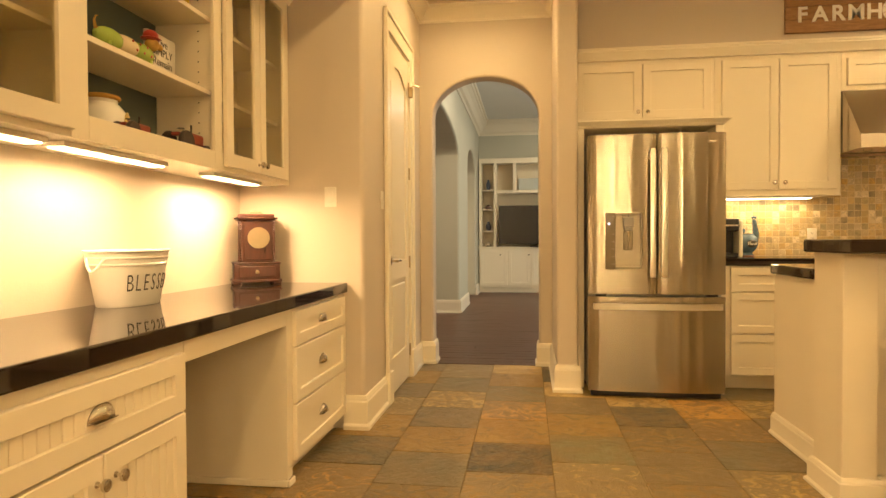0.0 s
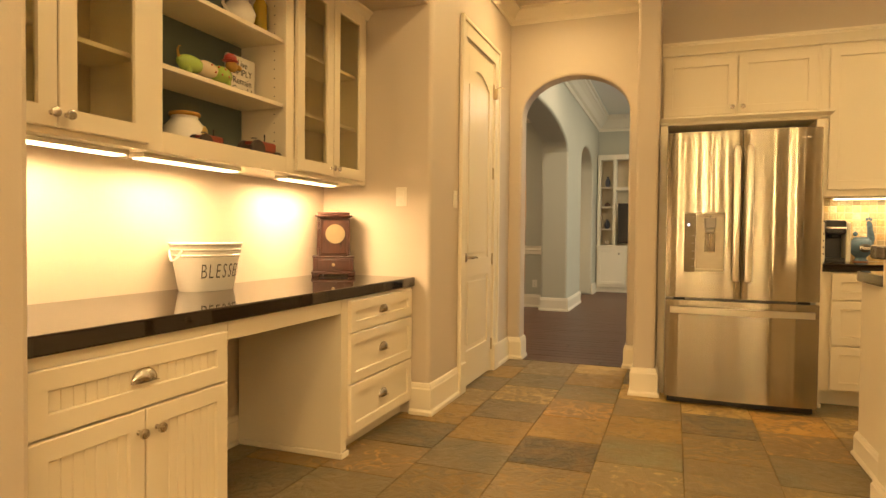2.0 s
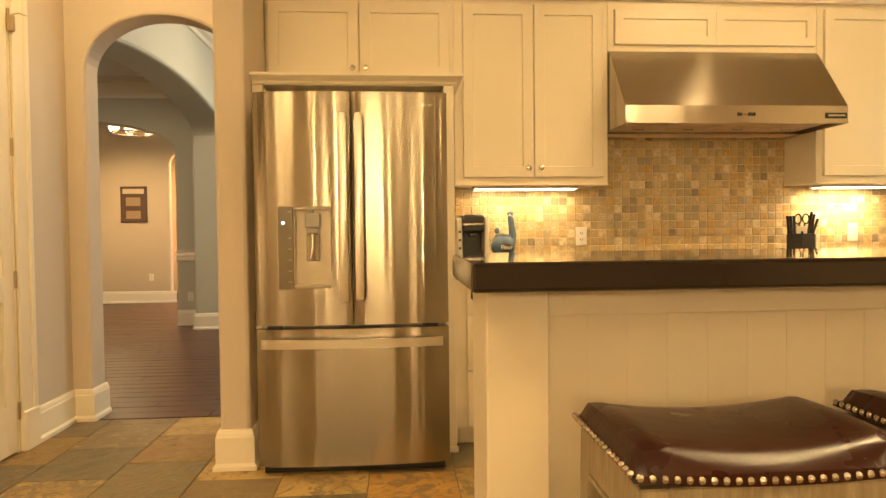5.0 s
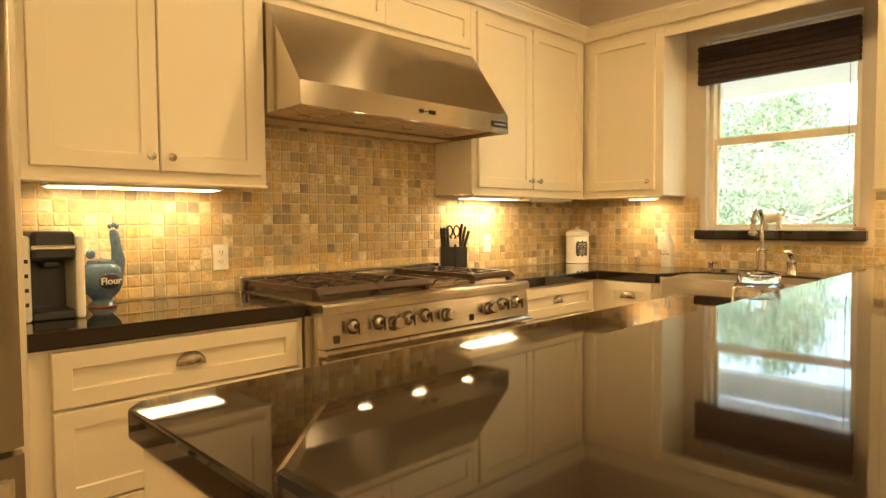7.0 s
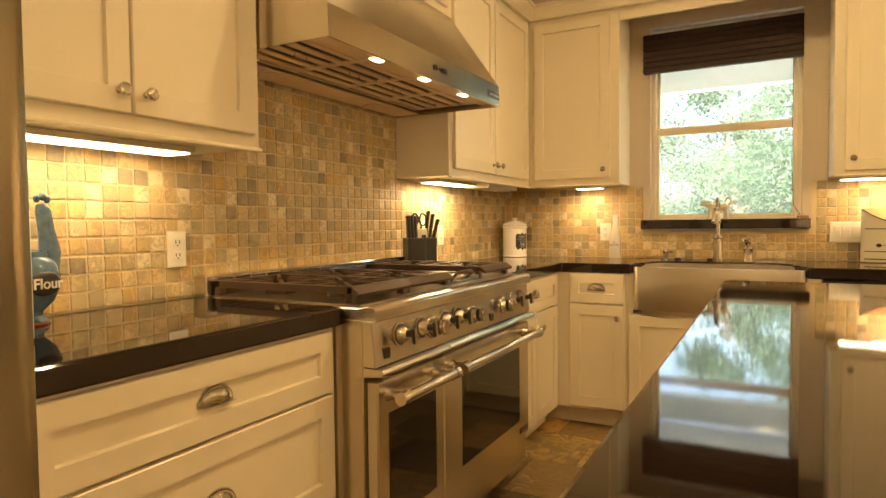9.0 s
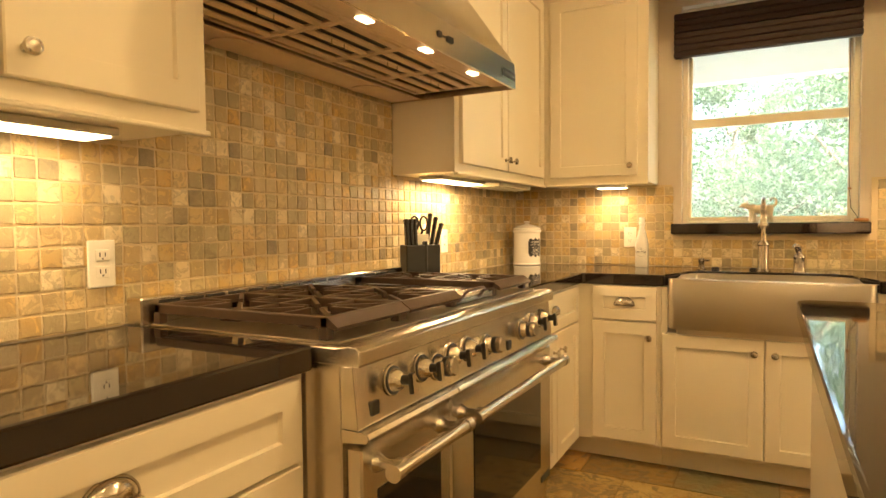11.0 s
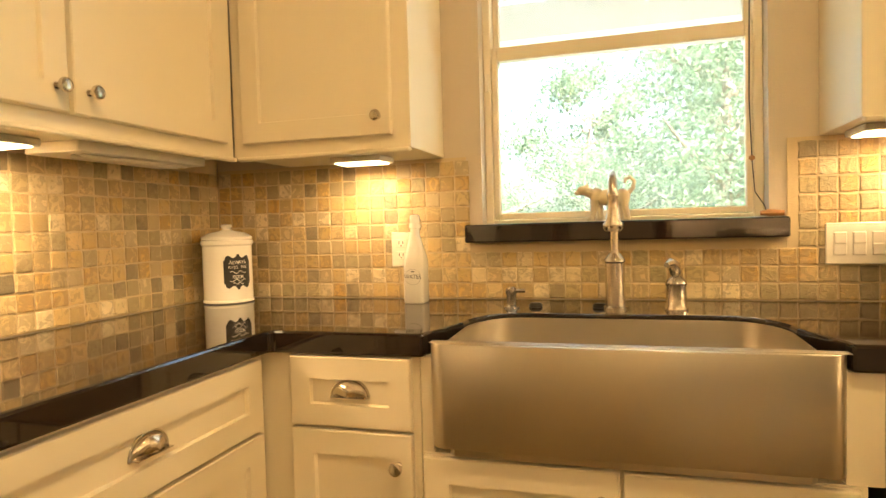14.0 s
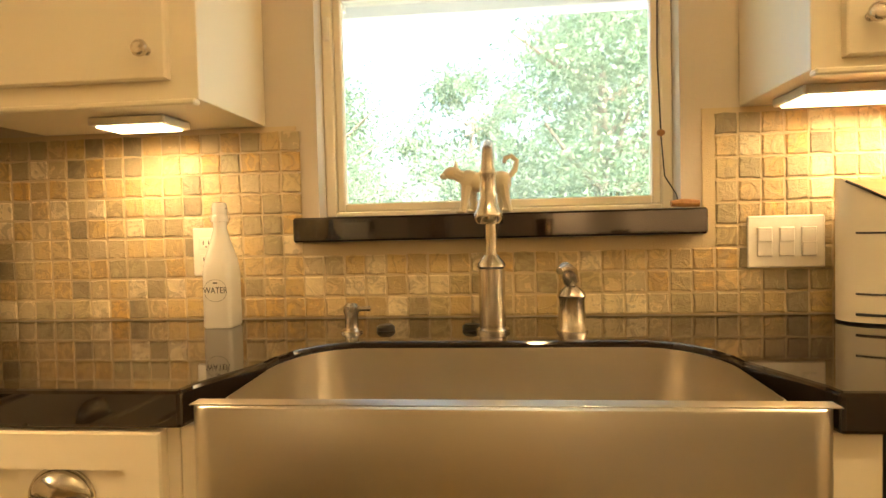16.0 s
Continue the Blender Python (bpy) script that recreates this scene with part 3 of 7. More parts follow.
for path in ([(-0.62, 9.45, 0), (-0.62, 10.75, 0), (-1.0, 10.75, 0)], [(-1.0, 9.45, 0), (-0.62, 9.45, 0)], [(-1.32, 9.80, 0), (-1.0, 9.80, 0), (-1.0, 9.45, 0)], [(-0.62, 12.25, 0), (-0.62, 12.86, 0)],
             [(-4.5, 12.50, 0), (-2.28, 12.50, 0)]):
    part("baseboard", sweep(BASE, path), M_TRIM, None, "", "structure")
part("chair_rail", sweep([(0, 0), (0.02, 0.01), (0.02, 0.05), (0.03, 0.07), (0.02, 0.09), (0.03, 0.12), (0, 0.13)], [(-1.32, 9.80, 0.80), (-1.0, 9.80, 0.80)]), M_TRIM, None, "", "structure")


# ---- pantry door ----
def pantry_door():
    d = thing("door_1", (-0.56, 4.95, 0), "tall closed cream two-panel pantry door with an arched upper panel", "door")
    F = frame_of((-0.60, 0, 0), (0, 1, 0), (1, 0, 0))

    def slab(bm):
        y0, y1, z0, z1 = 4.615, 5.310, 0.012, 2.440
        T = 0.040
        box(bm, (y0, z0, 0), (y1, z1, T - 0.012))
        st = 0.085
        # stiles and rails, raised over the sunk panels
        box(bm, (y0, z0, T - 0.014), (y0 + st, z1, T), 0.002)
        box(bm, (y1 - st, z0, T - 0.014), (y1, z1, T), 0.002)
        box(bm, (y0 + st, z0, T - 0.014), (y1 - st, 0.26, T), 0.002)
        box(bm, (y0 + st, 0.79, T - 0.014), (y1 - st, 0.92, T), 0.002)
        a, b = y0 + st, y1 - st
        top = [(a, z1), (a, 2.20)] + [(a + (b - a) * i / 20, 2.20 + 0.09 * math.sin(math.pi * i / 20)) for i in range(1, 20)] + [(b, 2.20), (b, z1)]
        prism(top, T - 0.014, T, I4, bm)
        for z_a, z_b in ((0.26, 0.79), (0.92, 2.20)):
            box(bm, (a + 0.035, z_a + 0.035, T - 0.016), (b - 0.035, z_b - 0.035, T - 0.003), 0.008)
    part("panel", tobm(slab, F), M_DOOR, d)
    cas = bmesh.new()
    for y0, y1, z0, z1 in ((4.505, 4.600, 0, 2.555), (5.325, 5.435, 0, 2.555), (4.600, 5.325, 2.450, 2.555)):
        box(cas, (-0.557, y0, z0), (-0.541, y1, z1), 0.003)
    for y0, y1, z0, z1 in ((4.492, 4.525, 0, 2.575), (5.415, 5.448, 0, 2.575), (4.525, 5.415, 2.545, 2.575)):
        box(cas, (-0.557, y0, z0), (-0.530, y1, z1), 0.004)
    for y0, y1 in ((4.488, 4.602), (5.323, 5.452)):
        box(cas, (-0.557, y0, 0), (-0.524, y1, 0.21), 0.004)
    for y0, y1 in ((4.600, 4.612), (5.313, 5.325)):
        box(cas, (-0.66, y0, 0), (-0.556, y1, 2.44), 0.002)
    box(cas, (-0.66, 4.60, 2.438), (-0.556, 5.325, 2.452), 0.002)
    part("frame", cas, M_TRIM, d)
    lev = tube([(-0.565, 4.665, 0.93), (-0.525, 4.665, 0.93), (-0.51, 4.675, 0.93), (-0.507, 4.73, 0.932), (-0.509, 4.785, 0.926)], [0.010, 0.010, 0.010, 0.008, 0.006], 10)
    lathe([(0, 0), (0.032, 0), (0.032, 0.006), (0.020, 0.012), (0.013, 0.014), (0, 0.014)], 20, Matrix.Translation((-0.561, 4.665, 0.93)) @ Matrix.Rotation(radians(90), 4, "Y"), lev)
    part("handle", lev, M_NICKEL, d, "brushed nickel lever handle", smooth=True)
    for z in (0.22, 0.90, 1.58, 2.24):
        part("hinge", tube([(-0.553, 5.316, z - 0.045), (-0.553, 5.316, z + 0.045)], 0.007, 8), M_BRONZE, d)
    latch = boxes(((-0.556, 5.300, 2.165), (-0.52, 5.325, 2.25)), bevel=0.006)
    tube([(-0.53, 5.31, 2.25), (-0.50, 5.315, 2.26), (-0.47, 5.33, 2.25)], 0.003, 6, latch)
    part("latch", latch, M_BRONZE, d, "small brass flip latch")


pantry_door()


# ---- cabinets ----
def case_boxes(F, bs, bevel=0.0015):
    bm = boxes(*bs, bevel=bevel)
    bmesh.ops.transform(bm, matrix=F, verts=bm.verts)
    return bm


def cabinet(name, F, u0, u1, z0, z1, depth, label, group="", toe=0.0, mat=None):
    """The body of a closed cabinet, its face at w = 0."""
    loc = F @ Vector(((u0 + u1) / 2, 0, -depth / 2))
    c = thing(name, (loc.x, loc.y, 0 if toe else z0), label, "cabinet", group)
    bs = [((u0, z0 + toe, -depth), (u1, z1, 0))]
    if toe:
        bs.append(((u0, 0.002, -depth), (u1, toe, -0.065)))
    part("body", case_boxes(F, bs), mat or M_CAB, c)
    return c


FN = frame_of((0, YF, 0), (1, 0, 0), (0, -1, 0))
FE = frame_of((4.650, 0, 0), (0, -1, 0), (-1, 0, 0))
UN = frame_of((0, 5.44, 0), (1, 0, 0), (0, -1, 0))
UE = frame_of((4.960, 0, 0), (0, -1, 0), (-1, 0, 0))
FD = frame_of((-0.680, 0, 0), (0, 1, 0), (1, 0, 0))
UD = frame_of((-1.015, 0, 0), (0, 1, 0), (1, 0, 0))
BASEL = "cream painted base cabinet"

c = cabinet("base_cabinet", FN, 1.705, 2.596, 0, 0.876, 0.57, BASEL + " with three wide drawers beside the range", "kitchen base cabinets", 0.10)
for a, b in ((0.698, 0.866), (0.405, 0.690), (0.112, 0.397)):
    front(c, FN, 1.765, a, 2.568, b, None, True, False, 0.052, name="drawer")
c = cabinet("base_cabinet", FN, 3.824, 4.640, 0, 0.876, 0.57, BASEL + " with one drawer above two doors", "kitchen base cabinets", 0.10)
front(c, FN, 3.90, 0.698, 4.605, 0.866, None, True, False, 0.052, name="drawer")
front(c, FN, 3.90, 0.112, 4.249, 0.690, (4.205, 0.61))
front(c, FN, 4.256, 0.112, 4.605, 0.690, (4.30, 0.61))
c = cabinet("base_cabinet", FE, -5.735, -4.765, 0, 0.876, 0.63, BASEL + " in the corner, one drawer above a door", "kitchen base cabinets", 0.10)
front(c, FE, -5.085, 0.708, -4.783, 0.872, None, True, False, 0.052, name="drawer")
front(c, FE, -5.085, 0.120, -4.783, 0.700, (-4.815, 0.63))
c = cabinet("sink_cabinet", FE, -4.764, -3.89, 0, 0.660, 0.60, "cream painted cabinet with two doors under the steel sink", "kitchen base cabinets", 0.10)
front(c, FE, -4.757, 0.120, -4.335, 0.655, (-4.372, 0.595))
front(c, FE, -4.328, 0.120, -3.905, 0.655, (-4.291, 0.595))
part("stile", case_boxes(FE, [((-4.764, 0.66, -0.60), (-4.736, 0.876, 0))]), M_CAB, c)
part("stile", case_boxes(FE, [((-3.926, 0.66, -0.60), (-3.862, 0.876, 0))]), M_CAB, c)
c = cabinet("base_cabinet", FE, -3.24, -2.40, 0, 0.876, 0.60, BASEL + " past the dishwasher", "kitchen base cabinets", 0.10)
front(c, FE, -3.22, 0.698, -2.42, 0.866, None, True, False, 0.052, name="drawer")
front(c, FE, -3.22, 0.112, -2.824, 0.690, (-2.86, 0.61))
front(c, FE, -2.816, 0.112, -2.42, 0.690, (-2.78, 0.61))

c = cabinet("wall_cabinet", UN, 0.706, 1.735, 1.925, 2.46, 0.295, "cream painted wall cabinet with two short doors above the fridge", "kitchen wall cabinets")
front(c, UN, 0.722, 1.975, 1.212, 2.385, (1.180, 2.02))
front(c, UN, 1.218, 1.975, 1.712, 2.385, (1.250, 2.02))
c = cabinet("wall_cabinet", UN, 1.736, 2.608, 1.388, 2.46, 0.295, "cream painted wall cabinet with two tall doors beside the fridge", "kitchen wall cabinets")
front(c, UN, 1.784, 1.425, 2.178, 2.385, (2.145, 1.475))
front(c, UN, 2.184, 1.425, 2.576, 2.385, (2.216, 1.475))
c = cabinet("wall_cabinet", UN, 2.609, 3.845, 2.135, 2.46, 0.295, "cream painted panelled cabinet above the range hood", "kitchen wall cabinets")
hoodp = front(c, UN, 2.645, 2.170, 3.235, 2.365, None, rail=0.05)
hoodp = front(c, UN, 3.235, 2.170, 3.825, 2.365, None, rail=0.05)
c = cabinet("wall_cabinet", UN, 3.846, 4.955, 1.388, 2.46, 0.295, "cream painted wall cabinet with two tall doors, in the corner", "kitchen wall cabinets")
front(c, UN, 3.885, 1.425, 4.370, 2.385, (4.340, 1.475))
front(c, UN, 4.382, 1.425, 4.905, 2.385, (4.420, 1.475))
c = cabinet("wall_cabinet", UE, -5.44, -4.878, 1.388, 2.46, 0.32, "cream painted wall cabinet with one door beside the window", "kitchen wall cabinets")
front(c, UE, -5.400, 1.425, -4.930, 2.385, (-4.965, 1.475))
c = cabinet("wall_cabinet", UE, -3.800, -2.40, 1.388, 2.46, 0.32, "cream painted wall cabinet with two doors beyond the window", "kitchen wall cabinets")
front(c, UE, -3.752, 1.405, -3.10, 2.385, (-3.717, 1.465))
front(c, UE, -3.09, 1.405, -2.45, 2.385, (-2.49, 1.465))
for z in (0,):
    part("cabinet_crown", sweep([(-0.012, 0), (0.014, 0), (0.018, 0.012), (0.03, 0.03), (0.05, 0.055), (0.05, 0.068), (0.058, 0.070), (0.058, 0.085), (-0.012, 0.085)][::-1],
                                [(4.948, 2.40, 2.415), (4.948, 5.428, 2.415), (0.706, 5.428, 2.415)][::-1]), M_TRIM, None, "", "structure")
plain("window_bridge", (4.965, 3.801, 2.345), (4.985, 4.877, 2.50), M_CAB)
part("light_rail", boxes(((1.736, 5.424, 1.376), (2.608, 5.446, 1.3875)), ((3.846, 5.424, 1.376), (4.95, 5.446, 1.3875)), ((4.942, 4.878, 1.376), (4.966, 5.42, 1.3875)), ((4.942, 2.4, 1.376), (4.966, 3.80, 1.3875)), bevel=0.003), M_CAB, None, "", "structure")

e = thing("fridge_surround", (1.22, 5.4, 0), "cream painted panels and moulding framing the fridge", "cabinet")
part("side_panel", boxes(((0.706, 5.11, 0.002), (0.757, 5.735, 1.855)), bevel=0.002), M_CAB, e)
part("side_panel", boxes(((1.652, 5.11, 0.002), (1.703, 5.735, 1.855)), bevel=0.002), M_CAB, e)
part("top_panel", boxes(((0.706, 5.11, 1.856), (1.703, 5.735, 1.898)), bevel=0.002), M_CAB, e)
part("moulding", sweep([(0, 0), (0.012, 0), (0.016, 0.012), (0.035, 0.025), (0.046, 0.034), (0.046, 0.046), (0, 0.05)][::-1], [(0.706, 5.11, 1.862), (1.703, 5.11, 1.862), (1.703, 5.42, 1.862)]), M_TRIM, e)
part("foot_moulding", boxes(((1.650, 5.095, 0.0), (1.71, 5.11, 0.03)), bevel=0.004), M_TRIM, e)


# ---- countertops ----
def counter(name, outline, z0, z1, label, bevel=0.006):
    return solid(name, prism(outline, z0, z1, I4, None, bevel), M_GRANITE, label, "countertop")


counter("countertop", [(1.705, 5.136), (2.597, 5.136), (2.597, 5.733), (1.705, 5.733)], 0.877, 0.930, "polished black granite countertop between fridge and range")
sinkcut = [(4.631, 4.752), (4.66, 4.748), (4.80, 4.700)] + [(4.80 + 0.17 * math.sin(i / 6 * math.pi / 2), 4.70 - 0.12 * (1 - math.cos(i / 6 * math.pi / 2))) for i in range(1, 7)]
sinkcut += [(x, 8.672 - y) for x, y in reversed(sinkcut)]
counter("countertop", [(3.823, 5.733), (3.823, 5.136), (4.62, 5.136), (4.631, 5.125)] + sinkcut + [(4.631, 2.39), (5.273, 2.39), (5.273, 5.733)], 0.877, 0.930,
        "polished black granite countertop with a cut-out round the sink")

# ---- desk ----
D1 = cabinet("desk_base_cabinet", FD, 1.556, 2.345, 0, 0.776, 0.60, "cream painted desk cabinet with a drawer above two beadboard doors", "desk cabinets", 0.10)
front(D1, FD, 1.600, 0.570, 2.325, 0.742, None, True, True, 0.055, name="drawer")
front(D1, FD, 1.600, 0.115, 1.960, 0.562, (1.935, 0.497), False, True, 0.055)
front(D1, FD, 1.966, 0.115, 2.325, 0.562, (2.003, 0.497), False, True, 0.055)
D2 = cabinet("desk_base_cabinet", FD, 3.165, 3.990, 0, 0.776, 0.60, "cream painted desk cabinet with three drawers and cup pulls", "desk cabinets", 0.08)
for a, b in ((0.605, 0.760), (0.352, 0.597), (0.098, 0.343)):
    front(D2, FD, 3.215, a, 3.960, b, None, True, False, 0.05, name="drawer")
part("side_panel", case_boxes(FD, [((3.150, 0.0305, -0.60), (3.1648, 0.776, 0.001)), ((3.1652, 0.0305, -0.064), (3.205, 0.0805, 0.001))]), M_CAB, D2)
part("foot_moulding", case_boxes(FD, [((3.143, 0.0, -0.60), (3.170, 0.03, 0.0)), ((3.143, 0.0, 0.0005), (3.215, 0.03, 0.012))], 0.004), M_TRIM, D2)
D3 = thing("desk_apron", (-0.69, 2.67, 0.70), "cream painted rail under the desktop over the kneehole", "desk")
part("rail", case_boxes(FD, [((2.346, 0.705, -0.022), (3.149, 0.776, 0.0))], 0.002), M_CAB, D3)
solid("desktop", prism([(-0.655, 1.556), (-0.655, 3.990), (-1.298, 3.990), (-1.298, 1.556)], 0.777, 0.832, I4, None, 0.006), M_GRANITE, "polished black granite desktop with a square edge", "desktop")

# upper desk cabinets
U1 = thing("desk_wall_cabinet", (-1.16, 2.8, 1.39), "cream wall cabinet with glass doors and open middle shelves", "cabinet")
zt, zb = 2.40, 1.388
shell = [((1.556, zb, -0.283), (3.990, zb + 0.04, 0)), ((1.556, zt, -0.283), (3.990, 2.455, 0))]
for u in (1.556, 2.300, 3.180, 3.960):
    shell.append(((u, zb + 0.04, -0.275), (u + 0.03, zt, 0)))
part("body", case_boxes(UD, shell), M_CAB, U1)
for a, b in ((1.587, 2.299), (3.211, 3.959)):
    part("back_panel", case_boxes(UD, [((a, zb + 0.04, -0.282), (b, zt, -0.276))], 0), M_CABIN, U1, "back panel in a darker cream than the doors")
part("back_panel", case_boxes(UD, [((2.331, zb + 0.04, -0.282), (3.179, zt, -0.276))], 0), M_TEAL, U1, "dark teal painted back panel")
fr = []
for a, b in ((1.556, 1.60), (2.290, 2.365), (3.150, 3.215), (3.940, 3.990)):
    fr.append(((a, zb, 0.0), (b, zt + 0.03, 0.018)))
for a, b in ((1.60, 2.290), (2.365, 3.150), (3.215, 3.94)):
    fr.append(((a, zb, 0.0), (b, zb + 0.080, 0.018)))
    fr.append(((a, zt - 0.04, 0.0), (b, zt + 0.03, 0.018)))
part("face_frame", case_boxes(UD, fr, 0.0015), M_CAB, U1)
for z in (1.715, 2.035):
    part("shelf", case_boxes(UD, [((2.331, z, -0.274), (3.179, z + 0.02, -0.012))]), M_CAB, U1)
for u in (1.587, 3.211):
    for z in (1.717, 2.037):
        part("shelf", case_boxes(UD, [((u, z, -0.274), (u + (0.711 if u < 2 else 0.733), z + 0.018, -0.03))]), M_CAB, U1)
for a, b, kn in ((1.578, 1.928, 1.905), (1.933, 2.283, 1.956), (3.222, 3.572, 3.55), (3.577, 3.935, 3.60)):
    front(U1, UD, a, zb + 0.022, b, zt + 0.005, (kn, 1.452), glass=True, w0=0.018, rail=0.062)
holes = bmesh.new()
for k in range(16):
    for u in (2.3315, 3.1785):
        box(holes, (u - 0.001, 1.55 + k * 0.045, -0.075), (u + 0.001, 1.555 + k * 0.045, -0.07))
bmesh.ops.transform(holes, matrix=UD, verts=holes.verts)
part("peg_holes", holes, M_LINE, U1, kind="stuff")
part("crown", sweep([(0, 0), (0.012, 0), (0.018, 0.012), (0.03, 0.03), (0.045, 0.04), (0.045, 0.052), (0, 0.052)], [(-0.997, 1.556, 2.405), (-0.997, 3.990, 2.405)]), M_TRIM, U1)


def strip_light(a, b, label="slim under-cabinet light with a lit diffuser"):
    t = thing("under_cabinet_light", ((a[0] + b[0]) / 2, (a[1] + b[1]) / 2, 1.356), label, "light", "under-cabinet lights")
    part("housing", boxes(((a[0], a[1], 1.370), (b[0], b[1], 1.3875)), bevel=0.003), M_WHITEPL, t)
    part("diffuser", boxes(((a[0] + 0.012, a[1] + 0.012, 1.3665), (b[0] - 0.012, b[1] - 0.012, 1.3695)), bevel=0.001), M_TUBE, t, "glowing diffuser")


for a, b in (((-1.135, 1.72), (-1.055, 2.27)), ((-1.135, 2.33), (-1.055, 2.89)), ((-1.135, 3.25), (-1.055, 3.76))):
    strip_light(a, b)
strip_light((1.86, 5.56), (2.48, 5.68))
strip_light((3.97, 5.56), (4.42, 5.68))
strip_light((5.075, 5.015), (5.185, 5.185), "small square under-cabinet light with a lit diffuser")
strip_light((5.07, 3.05), (5.21, 3.76))
part("transformer", boxes(((4.46, 5.50, 1.362), (4.90, 5.66, 1.3875)), ((4.50, 5.53, 1.355), (4.86, 5.54, 1.362)), ((4.50, 5.56, 1.355), (4.86, 5.57, 1.362)), bevel=0.002), M_WHITEPL, None, "cream vent cover under the cabinet")


# ---- island and bar ----
isl = thing("island", (2.75, 3.75, 0), "cream painted kitchen island with a raised bar side", "kitchen island")
part("bar_wall", boxes(((1.600, 3.300, 0.0), (4.15, 3.50, 1.012)), bevel=0.003), M_CAB, isl)
part("base", boxes(((1.70, 3.50, 0.0), (3.66, 4.205, 0.876)), bevel=0.003), M_CAB, isl)
part("corner_post", boxes(((1.597, 3.245, 0.0), (1.728, 3.299, 1.012)), bevel=0.003), M_CAB, isl)
part("top_rail", boxes(((1.729, 3.270, 0.945), (4.15, 3.299, 1.012)), bevel=0.002), M_CAB, isl)
for i in range(27):
    part("board", boxes(((1.730 + i * 0.0895, 3.2885, 0.09), (1.730 + i * 0.0895 + 0.0893, 3.299, 0.944)), bevel=0.0004), M_CAB, isl)
part("baseboard", sweep([(o, u * 0.6) for o, u in BASE], [(1.70, 4.205, 0), (1.70, 3.51, 0)]), M_TRIM, isl)
part("baseboard", sweep([(o, u * 0.6) for o, u in BASE], [(4.15, 3.288, 0), (1.73, 3.288, 0), (1.73, 3.245, 0), (1.60, 3.245, 0), (1.60, 3.50, 0), (1.69, 3.50, 0)][::-1]), M_TRIM, isl)
part("outlet", boxes(((1.694, 3.62, 0.56), (1.699, 3.69, 0.68)), bevel=0.002), M_WHITEPL, isl)
ro = thing("wall_outlet", (3.16, 3.503, 0.98), "dark brown wall outlet on the riser above the island countertop", "outlet")
part("plate", boxes(((3.10, 3.5005, 0.948), (3.215, 3.507, 1.002)), bevel=0.002), M_BLACK, ro)
for x in (3.135, 3.18):
    part("socket", boxes(((x - 0.014, 3.5072, 0.960), (x + 0.014, 3.510, 0.990)), bevel=0.001), M_BLACK, ro)
counter("island_countertop", [(1.675, 3.505), (1.675, 4.20), (1.705, 4.24), (3.80, 4.24), (3.83, 4.21), (3.83, 3.505)], 0.877, 0.930, "polished black granite island countertop", 0.008)
counter("bar_countertop", [(1.550, 3.085), (1.550, 3.490), (1.66, 3.600), (4.25, 3.600), (4.25, 3.085)], 1.013, 1.068, "polished black granite raised bar top with a clipped corner", 0.008)


